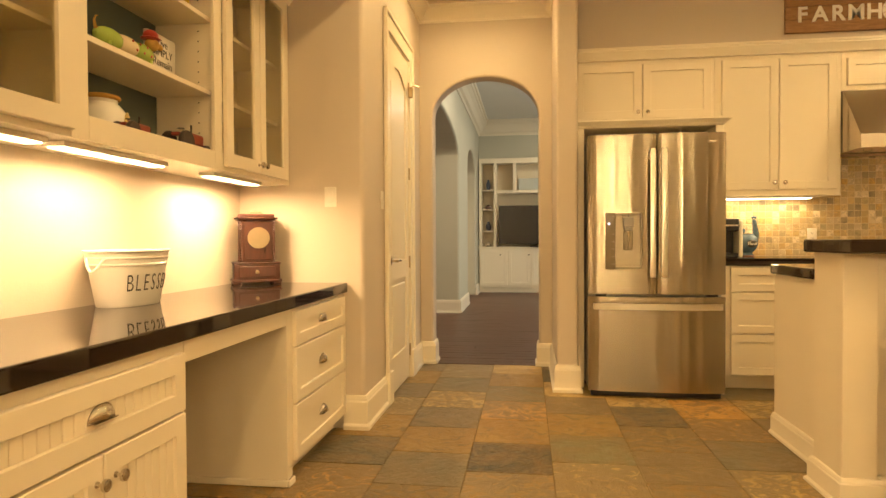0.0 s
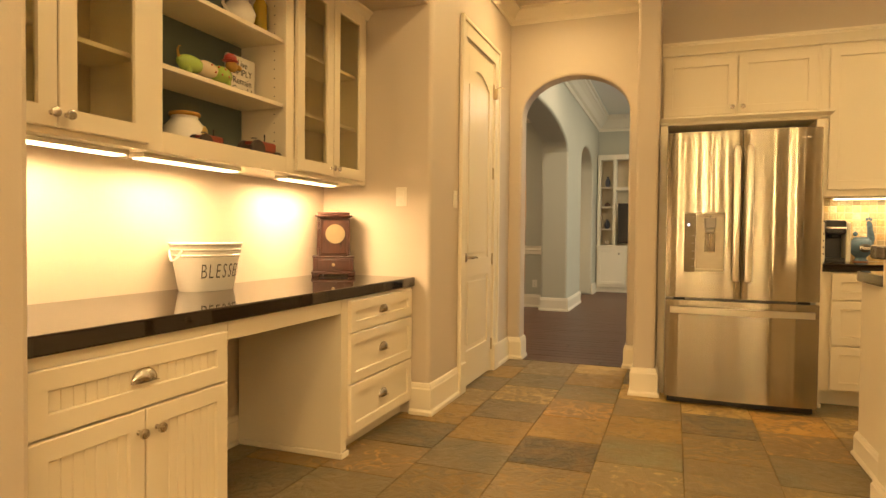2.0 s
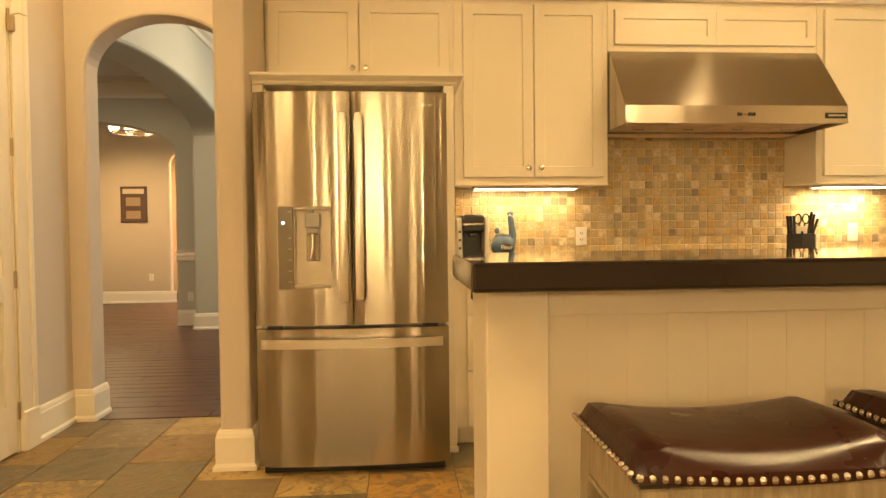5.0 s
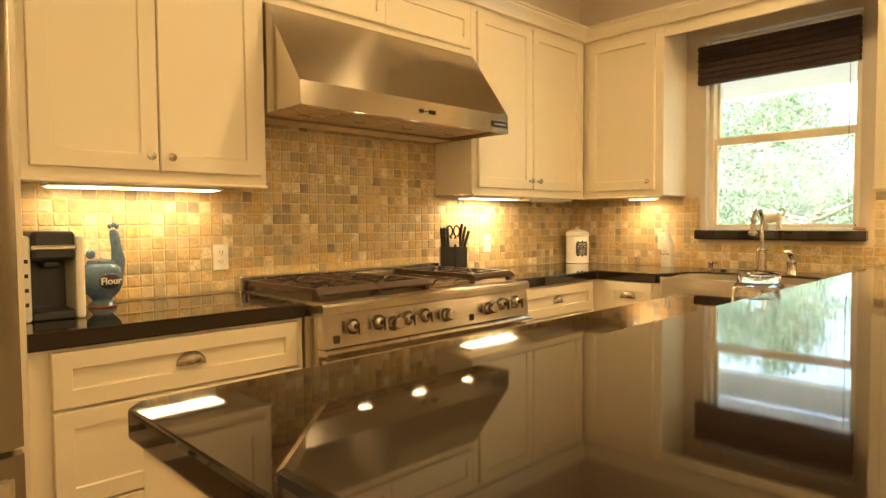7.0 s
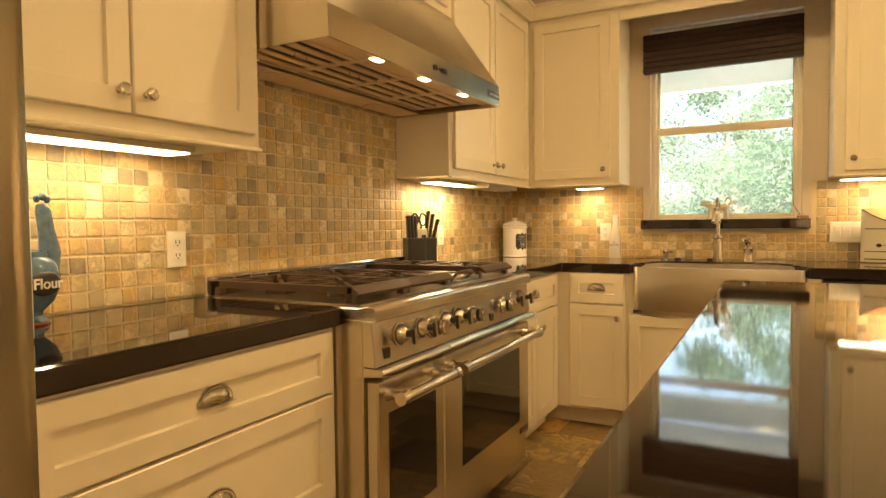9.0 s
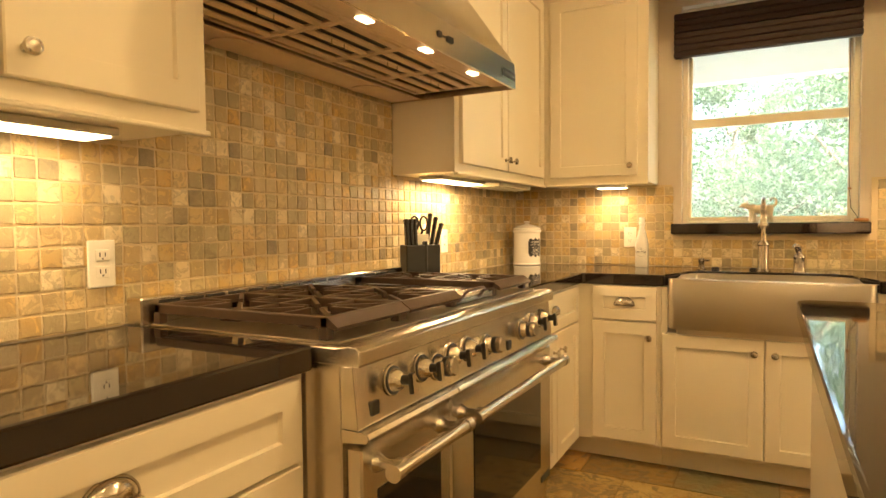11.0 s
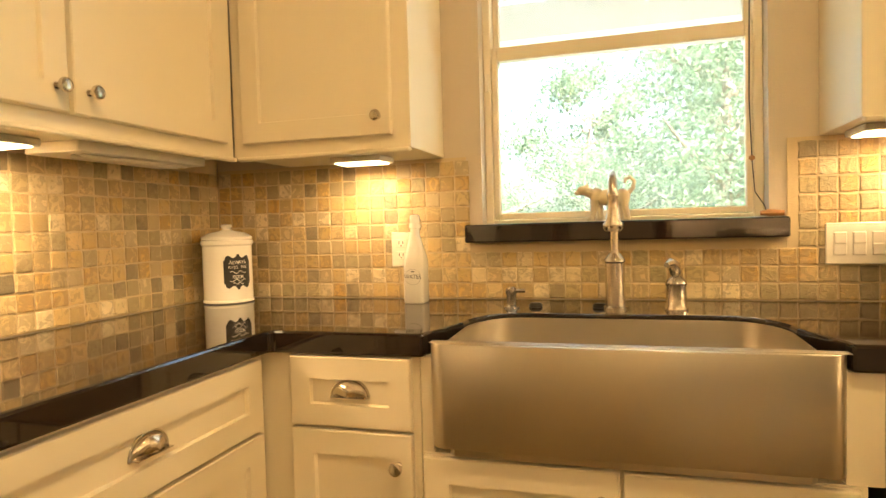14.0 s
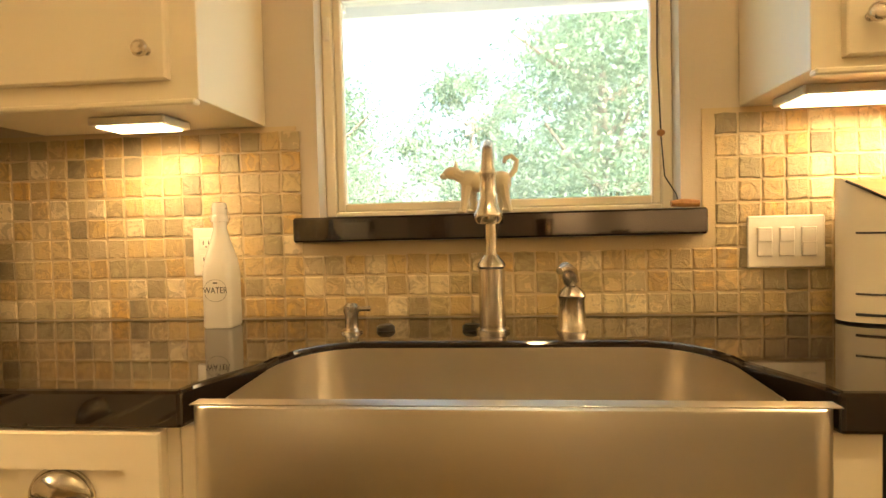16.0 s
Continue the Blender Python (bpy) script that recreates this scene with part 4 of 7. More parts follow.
# ---- fridge ----
def fridge():
    f = thing("fridge", (1.205, 5.2, 0), "stainless steel french-door refrigerator with a water dispenser", "refrigerator")
    X0, X1, XM, Y = 0.762, 1.648, 1.207, 4.845
    part("body", boxes(((X0 + 0.01, 4.93, 0.03), (X1 - 0.01, 5.68, 1.76)), bevel=0.004), simple("fridge_side_paint", (0.46, 0.42, 0.34), 0.4), f)
    part("grille", boxes(((X0 + 0.02, 4.90, 0.004), (X1 - 0.02, 4.95, 0.05)), bevel=0.003), M_BLACK, f)

    def curved(x0, x1, z0, z1, hole=None):
        """A gently bowed door skin."""
        bm = bmesh.new()
        n = 14
        def yy(x):
            s = (x - 1.205) / 0.45
            return Y + 0.022 * s * s
        xs = [x0 + (x1 - x0) * i / n for i in range(n + 1)]
        zs = [z0, z1]
        if hole:
            xs = sorted(set(xs + [hole[0], hole[2]]))
            zs = [z0, hole[1], hole[3], z1]
        g = [[bm.verts.new((x, yy(x) + (0.012 if x in (x0, x1) else 0), z)) for z in zs] for x in xs]
        for i in range(len(xs) - 1):
            for j in range(len(zs) - 1):
                if hole and j == 1 and hole[0] <= xs[i] < hole[2]:
                    continue
                bm.faces.new((g[i][j], g[i + 1][j], g[i + 1][j + 1], g[i][j + 1]))
        edges = [e for e in bm.edges if e.is_boundary]
        r = bmesh.ops.extrude_edge_only(bm, edges=edges)
        for v in [v for v in r["geom"] if isinstance(v, bmesh.types.BMVert)]:
            inner = hole and hole[0] - 0.001 <= v.co.x <= hole[2] + 0.001 and hole[1] - 0.001 <= v.co.z <= hole[3] + 0.001
            v.co.y = Y + (0.075 if not inner else 0.055)
        return bm
    hole = (0.872, 0.868, 1.110, 1.245)
    hx0, hz0, hx1, hz1 = hole
    dl = part("door", curved(X0, XM - 0.003, 0.700, 1.768, (hx0 + 0.068, hz0 + 0.004, hx1, hz1)), M_STEELF, f, "left fridge door with the dispenser", smooth=True)
    dr = part("door", curved(XM + 0.003, X1, 0.700, 1.768), M_STEELF, f, "right fridge door", smooth=True)
    dd = part("freezer_drawer", curved(X0, X1, 0.045, 0.682), M_STEELF, f, "freezer drawer", smooth=True)
    for o, s, x in ((dl, -1, XM - 0.036), (dr, 1, XM + 0.036)):
        bm = bmesh.new()
        pts = [(x, 4.835, 0.83), (x, 4.802, 0.86), (x + s * 0.002, 4.785, 1.0), (x + s * 0.002, 4.780, 1.24), (x + s * 0.002, 4.785, 1.48), (x, 4.802, 1.62), (x, 4.835, 1.65)]
        prism([(x - 0.019, 0.815), (x + 0.019, 0.815), (x + 0.020, 0.85), (x + 0.020, 1.62), (x + 0.014, 1.662), (x - 0.014, 1.662), (x - 0.020, 1.62), (x - 0.020, 0.85)], 0, 0.020, Matrix(((1, 0, 0, 0), (0, 0, 1, 4.785), (0, 1, 0, 0), (0, 0, 0, 1))), bm, 0.005)
        box(bm, (x - 0.013, 4.803, 0.84), (x + 0.013, 4.852, 0.88), 0.003)
        box(bm, (x - 0.013, 4.803, 1.60), (x + 0.013, 4.852, 1.64), 0.003)
        part("handle", bm, M_HANDLE, o, "flat steel bar handle", smooth=True)
    bm = bmesh.new()
    n = 16
    for i in range(n):
        a, b = X0 + 0.03 + 0.826 * i / n, X0 + 0.03 + 0.826 * (i + 1) / n
        ya, yb = [4.793 + 0.032 * ((q - 1.205) / 0.42) ** 2 for q in (a, b)]
        vs = [bm.verts.new(p) for p in ((a, ya, 0.600), (b, yb, 0.600), (b, yb, 0.640), (a, ya, 0.640), (a, ya + 0.016, 0.600), (b, yb + 0.016, 0.600), (b, yb + 0.016, 0.640), (a, ya + 0.016, 0.640))]
        for q in ((0, 1, 2, 3), (7, 6, 5, 4), (0, 4, 5, 1), (3, 2, 6, 7)):
            bm.faces.new([vs[k] for k in q])
    bmesh.ops.remove_doubles(bm, verts=bm.verts, dist=0.0002)
    bmesh.ops.holes_fill(bm, edges=[e for e in bm.edges if e.is_boundary])
    box(bm, (0.80, 4.82, 0.606), (0.83, 4.872, 0.634), 0.002)
    box(bm, (1.58, 4.82, 0.606), (1.61, 4.872, 0.634), 0.002)
    part("handle", bm, M_HANDLE, dd, "bowed steel drawer handle", smooth=True)
    # dispenser
    part("control_panel", boxes(((hx0, 4.844, hz0), (hx0 + 0.066, 4.87, hz1)), bevel=0.002), simple("dispenser_panel", (0.20, 0.17, 0.12), 0.12), dl, "glossy dispenser control panel")
    part("led", boxes(((hx0 + 0.018, 4.8425, 1.165), (hx0 + 0.030, 4.8445, 1.177))), M_LED, dl, "small blue indicator")
    ticks = boxes(*[((hx0 + 0.045, 4.8432, z), (hx0 + 0.060, 4.8445, z + 0.004)) for z in (0.90, 0.95, 1.0, 1.05, 1.10, 1.22)])
    part("markings", ticks, M_GREYPL, dl, kind="stuff")
    x0, x1 = hx0 + 0.070, hx1 - 0.002
    rec = bmesh.new()
    box(rec, (x0, 4.895, hz0 + 0.006), (x1, 4.90, hz1 - 0.002))
    box(rec, (x0, 4.852, hz0 + 0.006), (x0 + 0.003, 4.895, hz1 - 0.002))
    box(rec, (x1 - 0.003, 4.852, hz0 + 0.006), (x1, 4.895, hz1 - 0.002))
    box(rec, (x0, 4.845, hz0 + 0.006), (x1, 4.895, hz0 + 0.018), 0.002)
    box(rec, (x0, 4.850, hz1 - 0.014), (x1, 4.895, hz1 - 0.002), 0.002)
    part("recess", rec, simple("recess_liner", (0.50, 0.44, 0.33), 0.35, 0.3), dl, "pale dispenser recess")
    xc = (x0 + x1) / 2
    part("spout", boxes(((xc - 0.034, 4.850, 1.150), (xc + 0.034, 4.893, 1.215)), ((xc - 0.028, 4.856, 1.122), (xc + 0.028, 4.893, 1.149)), ((xc - 0.006, 4.846, 1.216), (xc + 0.006, 4.87, 1.232)), bevel=0.005, seg=2), M_GREYPL, dl)
    part("paddle", boxes(((xc - 0.030, 4.876, 0.995), (xc + 0.030, 4.884, 1.118)), bevel=0.006), M_JARGLASS, dl, "clear plastic dispenser paddle")
    part("lever", tube([(xc, 4.87, 1.12), (xc, 4.865, 1.06), (xc - 0.008, 4.862, 1.01)], [0.008, 0.006, 0.004], 8), M_NICKEL, dl)
    part("badge", boxes(((1.53, 4.8565, 1.700), (1.55, 4.8578, 1.716)), ((1.556, 4.8575, 1.704), (1.582, 4.8595, 1.714))), M_NICKEL, dr, "small plain badge")
    for x in (X0 + 0.05, X1 - 0.12):
        part("hinge_cover", boxes(((x, 4.87, 0.684), (x + 0.07, 4.92, 0.698)), ), M_BLACK, f)


fridge()


# ---- range ----
def kitchen_range():
    r = thing("range", (3.21, 5.4, 0), "wide stainless steel gas range with two ovens and a griddle", "range")
    X0, X1 = 2.602, 3.818
    part("body", boxes(((X0, 5.07, 0.10), (X1, 5.735, 0.905)), ((X0 + 0.03, 5.12, 0.004), (X1 - 0.03, 5.70, 0.10)), bevel=0.003), M_STEELX, r)
    prof = [(5.69, 0.906), (5.69, 0.928), (5.080, 0.928), (5.050, 0.934), (5.030, 0.932), (5.022, 0.924), (5.022, 0.895), (5.026, 0.891), (5.07, 0.891)]
    part("bullnose", prism(prof, X0 - 0.002, X1 + 0.002, Matrix(((0, 0, 1, 0), (1, 0, 0, 0), (0, 1, 0, 0), (0, 0, 0, 1))), None, 0.003), M_STEELX, r, "rolled steel front edge")
    part("control_panel", prism([(5.07, 0.892), (5.040, 0.892), (5.028, 0.765), (5.07, 0.765)], X0, X1, Matrix(((0, 0, 1, 0), (1, 0, 0, 0), (0, 1, 0, 0), (0, 0, 0, 1))), None, 0.002), M_STEELX, r)
    part("ledge", prism([(5.07, 0.764), (5.008, 0.762), (5.002, 0.752), (5.008, 0.742), (5.07, 0.736)], X0, 2.998, Matrix(((0, 0, 1, 0), (1, 0, 0, 0), (0, 1, 0, 0), (0, 0, 0, 1))), None, 0.002), M_STEELX, r)
    part("ledge", prism([(5.07, 0.764), (5.008, 0.762), (5.002, 0.752), (5.008, 0.742), (5.07, 0.736)], 3.004, X1, Matrix(((0, 0, 1, 0), (1, 0, 0, 0), (0, 1, 0, 0), (0, 0, 0, 1))), None, 0.002), M_STEELX, r)
    part("backguard", boxes(((X0, 5.675, 0.929), (X1, 5.734, 0.998)), bevel=0.004), M_STEELX, r)
    sl = boxes(*[((X0 + 0.05 + 0.075 * i, 5.6735, 0.982), (X0 + 0.112 + 0.075 * i, 5.6755, 0.989)) for i in range(15)])
    part("vent_slots", sl, M_LINE, r, kind="stuff")
    # ovens
    for x0, x1, nm in ((X0 + 0.012, 2.999, "narrow left oven door"), (3.004, X1 - 0.012, "wide right oven door")):
        o = part("oven_door", boxes(((x0, 5.030, 0.225), (x1, 5.069, 0.725)), bevel=0.005), M_STEELX, r, nm)
        wd = 0.055 if x1 < 3.1 else 0.135
        part("window", boxes(((x0 + wd, 5.0275, 0.305), (x1 - wd + (0.0 if x1 < 3.1 else 0.02), 5.031, 0.625)), bevel=0.003), M_DARKGLASS, o, "dark oven glass")
        zc = 0.680
        part("handle", tube([(x0 + 0.03, 4.968, zc), (x1 - 0.03, 4.968, zc)], 0.0155, 16), M_NICKEL, o, "thick tubular handle", smooth=True)
        for hx in (x0 + 0.055, x1 - 0.055):
            lathe_m = Matrix.Translation((hx, 5.030, zc)) @ Matrix.Rotation(radians(90), 4, "X")
            part("handle_post", lathe([(0.022, 0.0), (0.018, 0.008), (0.012, 0.02), (0.013, 0.042), (0.020, 0.050), (0.020, 0.066), (0.0, 0.072)], 14, lathe_m), M_NICKEL, o, smooth=True)
        for hx in (x0 + 0.03, x1 - 0.03):
            part("handle_cap", tube([(hx - 0.012, 4.968, zc), (hx + 0.012, 4.968, zc)], 0.0185, 14), M_NICKEL, o, smooth=True)
    part("badge", boxes(((3.700, 5.0275, 0.245), (3.790, 5.0305, 0.268)), bevel=0.001), M_LINE, r, "small dark badge plate")
    part("kick_panel", boxes(((X0 + 0.01, 5.045, 0.105), (X1 - 0.01, 5.07, 0.218)), bevel=0.004), M_STEELX, r)
    # knobs
    tilt = Matrix.Rotation(radians(90) - math.atan2(0.012, 0.127), 4, "X")
    for i, (x, kind) in enumerate(((2.735, 0), (2.860, 0), (2.935, 1), (3.015, 0), (3.110, 0), (3.235, 1), (3.515, 1), (3.610, 0), (3.715, 0))):
        z = 0.838 if kind == 0 else 0.826
        m = Matrix.Translation((x, 5.0335, z)) @ tilt
        k = part("knob", lathe([(0.0, 0.0), (0.034, 0.0), (0.034, 0.003), (0.027, 0.005), (0.024, 0.010), (0.021, 0.022), (0.013, 0.029), (0, 0.030)], 28, m), M_NICKEL, r, "steel knob with a flanged bezel", smooth=True)
        part("bezel", lathe([(0.0255, 0.0032), (0.0315, 0.0032), (0.0305, 0.0068), (0.0255, 0.0068)], 28, m), M_LINE, k, "black marked ring")
        if kind == 0:
            part("stem", lathe([(0.0, 0.028), (0.0105, 0.028), (0.0105, 0.046), (0, 0.046)], 16, m), M_BLACK, k)
            part("grip", boxes(((-0.0085, -0.030, 0.044), (0.0085, 0.016, 0.056)), bevel=0.005, seg=2, m=m), M_BLACK, k, "black paddle grip", smooth=True)
            part("grip_cap", boxes(((-0.0065, -0.028, 0.0562), (0.0065, 0.014, 0.0572)), bevel=0.0005, m=m), M_NICKEL, k)
        else:
            part("grip", lathe([(0.0, 0.024), (0.0235, 0.024), (0.0225, 0.050), (0.019, 0.053), (0, 0.053)], 24, m), M_NICKEL, k, "round grip", smooth=True)
            part("grip_band", lathe([(0.0232, 0.026), (0.0246, 0.026), (0.0242, 0.037), (0.0230, 0.037)], 24, m), M_LINE, k, "black marked band")
    for x in (2.662, 3.40):
        part("switch", boxes(((x - 0.014, 5.026, 0.782), (x + 0.014, 5.036, 0.812)), bevel=0.002), M_BLACK, r)
    # cooktop
    part("cooktop", boxes(((X0 + 0.02, 5.09, 0.929), (X1 - 0.02, 5.67, 0.934)), bevel=0.001), simple("cooktop_steel", (0.34, 0.27, 0.19), 0.30, 0.9, 0.3, 20), r)
    g = part("griddle", boxes(((3.225, 5.125, 0.9345), (3.495, 5.655, 0.958)), bevel=0.004), steel("griddle_steel", "x", (0.42, 0.37, 0.30), 0.25), r, "flat steel griddle plate")
    for y0, y1 in ((5.105, 5.119), ):
        part("griddle_handle", tube([(3.245, 5.128, 0.945), (3.245, 5.105, 0.972), (3.265, 5.100, 0.978), (3.365, 5.100, 0.978), (3.385, 5.105, 0.972), (3.385, 5.128, 0.945)], 0.005, 8), M_IRON, g, smooth=True)

    def burner(x0, x1, y0, y1):
        gr = bmesh.new()
        zt, h, w = 0.982, 0.018, 0.018
        for a, b in (((x0, y0), (x1, y0)), ((x1, y0), (x1, y1)), ((x1, y1), (x0, y1)), ((x0, y1), (x0, y0))):
            box(gr, (min(a[0], b[0]) - w / 2, min(a[1], b[1]) - w / 2, zt - 0.022), (max(a[0], b[0]) + w / 2, max(a[1], b[1]) + w / 2, zt), 0.002)
        for x in (x0, x1):
            for y in (y0, y1):
                box(gr, (x - 0.012, y - 0.012, 0.934), (x + 0.012, y + 0.012, zt - 0.02), 0.002)
        ym = (y0 + y1) / 2
        box(gr, (x0, ym - 0.007, zt - h), (x1, ym + 0.007, zt), 0.002)
        xc = (x0 + x1) / 2
        for yc in ((y0 + ym) / 2, (ym + y1) / 2):
            for k in range(8):
                t = math.pi / 4 * k
                dx, dy = math.cos(t), math.sin(t)
                L = min((x1 - x0) / 2 / abs(dx) if abs(dx) > 1e-3 else 9, (y1 - y0) / 4 / abs(dy) if abs(dy) > 1e-3 else 9)
                m = Matrix.Translation((xc, yc, zt - h / 2)) @ Matrix.Rotation(t, 4, "Z")
                box(gr, (0.036, -0.006, -h / 2), (L, 0.006, h / 2), 0.0015, m)
        gg = part("grate", gr, M_IRON, r, "cast iron grate")
        for yc in ((y0 + ym) / 2, (ym + y1) / 2):
            part("burner", lathe([(0, 0.9345), (0.052, 0.9345), (0.050, 0.945), (0.040, 0.948), (0.038, 0.957), (0.032, 0.961), (0, 0.961)], 20, Matrix.Translation((xc, yc, 0))), M_IRON, r, smooth=True)
        # front skirt that slopes to the bullnose
        sk = prism([(y0 - 0.007, zt), (y0 - 0.036, 0.962), (y0 - 0.030, 0.954), (y0 - 0.007, zt - 0.020)], x0 - 0.007, x1 + 0.007, Matrix(((0, 0, 1, 0), (1, 0, 0, 0), (0, 1, 0, 0), (0, 0, 0, 1))))
        part("skirt", sk, M_IRON, gg)
    burner(2.640, 2.918, 5.135, 5.655)
    burner(2.936, 3.212, 5.135, 5.655)
    burner(3.512, 3.790, 5.135, 5.655)


kitchen_range()


# ---- hood ----
def hood():
    h = thing("range_hood", (3.24, 5.45, 1.68), "stainless steel wall range hood with baffle filters and small lamps", "range hood")
    X0, X1 = 2.614, 3.843
    YM = Matrix(((0, 0, 1, 0), (1, 0, 0, 0), (0, 1, 0, 0), (0, 0, 0, 1)))
    bm = bmesh.new()
    # skin of the canopy, open underneath
    xt0, xt1 = X0, X1
    prof = [(5.735, 2.128), (5.425, 2.128), (5.180, 1.780), (5.176, 1.686), (5.186, 1.686), (5.190, 1.776), (5.432, 2.118), (5.735, 2.118)]
    prism(prof, X0 + 0.002, X1 - 0.002, YM, bm)
    for x in (X0, X1 - 0.003):
        prism([(5.735, 2.128), (5.425, 2.128), (5.180, 1.780), (5.176, 1.686), (5.735, 1.686)], x, x + 0.003, YM, bm)
    part("canopy", bm, M_STEELX, h)
    under = bmesh.new()
    box(under, (X0 + 0.004, 5.192, 1.704), (X1 - 0.004, 5.275, 1.709))
    box(under, (X0 + 0.004, 5.600, 1.692), (X1 - 0.004, 5.733, 1.697))
    part("underside", under, M_FILTER, h, "steel underside")
    box_y0, box_y1 = 5.277, 5.598
    n = 4
    wd = (X1 - X0 - 0.07) / n
    for i in range(n):
        a = X0 + 0.035 + wd * i
        fl = part("filter", boxes(((a + 0.002, box_y0, 1.704), (a + 0.016, box_y1, 1.712)), ((a + wd - 0.016, box_y0, 1.704), (a + wd - 0.002, box_y1, 1.712)),
                                  ((a + 0.016, box_y0, 1.704), (a + wd - 0.016, box_y0 + 0.014, 1.712)), ((a + 0.016, box_y1 - 0.014, 1.704), (a + wd - 0.016, box_y1, 1.712)), bevel=0.001), M_FILTER, h, "removable baffle filter")
        for k in range(5):
            y = box_y0 + 0.018 + k * 0.0605
            part("baffle", prism([(y, 1.7065), (y + 0.004, 1.703), (y + 0.029, 1.703), (y + 0.033, 1.7065), (y + 0.033, 1.7085), (y, 1.7085)], a + 0.017, a + wd - 0.017, YM), M_FILTER, fl)
        part("wire_handle", tube([(a + wd * 0.35, 5.42, 1.706), (a + wd * 0.35, 5.42, 1.690), (a + wd * 0.55, 5.42, 1.690), (a + wd * 0.55, 5.42, 1.706)], 0.002, 6), M_NICKEL, fl)
    # black sheet above the baffles, standing in for the shade in the slots
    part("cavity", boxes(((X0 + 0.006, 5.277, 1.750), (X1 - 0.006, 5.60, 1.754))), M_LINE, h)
    for x in (2.90, 3.57):
        m = Matrix.Translation((x, 5.665, 1.6905)) @ Matrix.Rotation(math.pi, 4, "X")
        part("blower_ring", lathe([(0.045, -0.001), (0.062, -0.001), (0.062, 0.003), (0.045, 0.003)], 28, m), M_FILTER, h)
        part("blower_hole", lathe([(0, 0.0), (0.045, 0.0), (0.045, 0.001), (0, 0.001)], 28, m), M_BLACK, h)
    for x in (2.95, 3.27, 3.60):
        part("lamp", boxes(((x - 0.026, 5.230, 1.7005), (x + 0.026, 5.256, 1.7035)), bevel=0.001), M_TUBE, h, "small lit hood lamp")
    F = frame_of((0, 5.1755, 0), (1, 0, 0), (0, -1, 0))
    bt = bmesh.new()
    for dx in (0.0, 0.014, 0.060, 0.074, 0.088):
        box(bt, (3.225 + dx, 5.1735, 1.724), (3.234 + dx, 5.1765, 1.742), 0.001)
    box(bt, (3.252, 5.1745, 1.732), (3.28, 5.1762, 1.734))
    part("buttons", bt, M_BLACK, h)
    part("badge", boxes(((3.715, 5.173, 1.712), (3.835, 5.1762, 1.742)), ((3.722, 5.1725, 1.717), (3.828, 5.1732, 1.737)), bevel=0.0006), M_LINE, h, "small dark maker's plate")
    part("badge_bar", boxes(((3.727, 5.1715, 1.722), (3.823, 5.1724, 1.732))), M_NICKEL, h)


hood()


# ---- sink and taps ----
def sink():
    s = thing("sink", (4.85, 4.336, 0.66), "stainless steel apron-front farmhouse sink", "sink")
    X, Y0, Y1, Z0, Z1 = 4.602, 3.930, 4.732, 0.686, 0.915
    r = 0.035
    pts = [(4.641, Y0), (X + r, Y0)] + [(X + r - r * math.sin(t), Y0 + r - r * math.cos(t)) for t in [math.pi / 2 * i / 6 for i in range(1, 7)]]
    pts += [(x, Y0 + Y1 - y) for x, y in reversed(pts)]
    part("apron", prism(pts, Z0, Z1, I4, None, 0.004), M_STEELY, s, "brushed steel apron front", smooth=True)

    def rr(x0, x1, y0, y1, rad, n=6):
        out = []
        for cx, cy, t0 in ((x1 - rad, y1 - rad, 0), (x0 + rad, y1 - rad, 90), (x0 + rad, y0 + rad, 180), (x1 - rad, y0 + rad, 270)):
            for i in range(n + 1):
                t = radians(t0 + 90 * i / n)
                out.append((cx + rad * math.cos(t), cy + rad * math.sin(t)))
        return out
    bm = bmesh.new()
    def pan(o, x0=4.642):
        """The cut-out's outline, drawn in by o."""
        a, c = 0.165, 0.118
        q = [(4.966 - o - a + a * math.cos(t), 4.697 - o - c + c * math.sin(t)) for t in [math.pi / 2 * i / 8 for i in range(9)]]
        q += [(x0 + o + 0.012, 4.697 - o), (x0 + o, 4.685 - o)]
        return q + [(x, 8.672 - y) for x, y in reversed(q)]
    rings = [[bm.verts.new((x, y, min(z, 0.914 if x < 4.72 else 1))) for x, y in ring] for ring, z in ((pan(-0.002), 0.66), (pan(-0.002), 0.917), (pan(0.0), 0.919), (pan(0.004), 0.73), (pan(0.014), 0.70), (pan(0.04), 0.69))]
    for a, b in zip(rings, rings[1:]):
        for i in range(len(a)):
            j = (i + 1) % len(a)
            bm.faces.new((a[i], a[j], b[j], b[i]))
    bm.faces.new(rings[-1])
    part("basin", bm, M_STEELY, s, smooth=True)
    part("drain", lathe([(0, 0.691), (0.045, 0.691), (0.045, 0.694), (0, 0.694)], 20, Matrix.Translation((4.84, 4.336, 0))), M_NICKEL, s)
    part("rim", boxes(((4.612, 3.926, 0.915), (4.640, 4.730, 0.9165)), bevel=0.0005), M_STEELY, s)


sink()


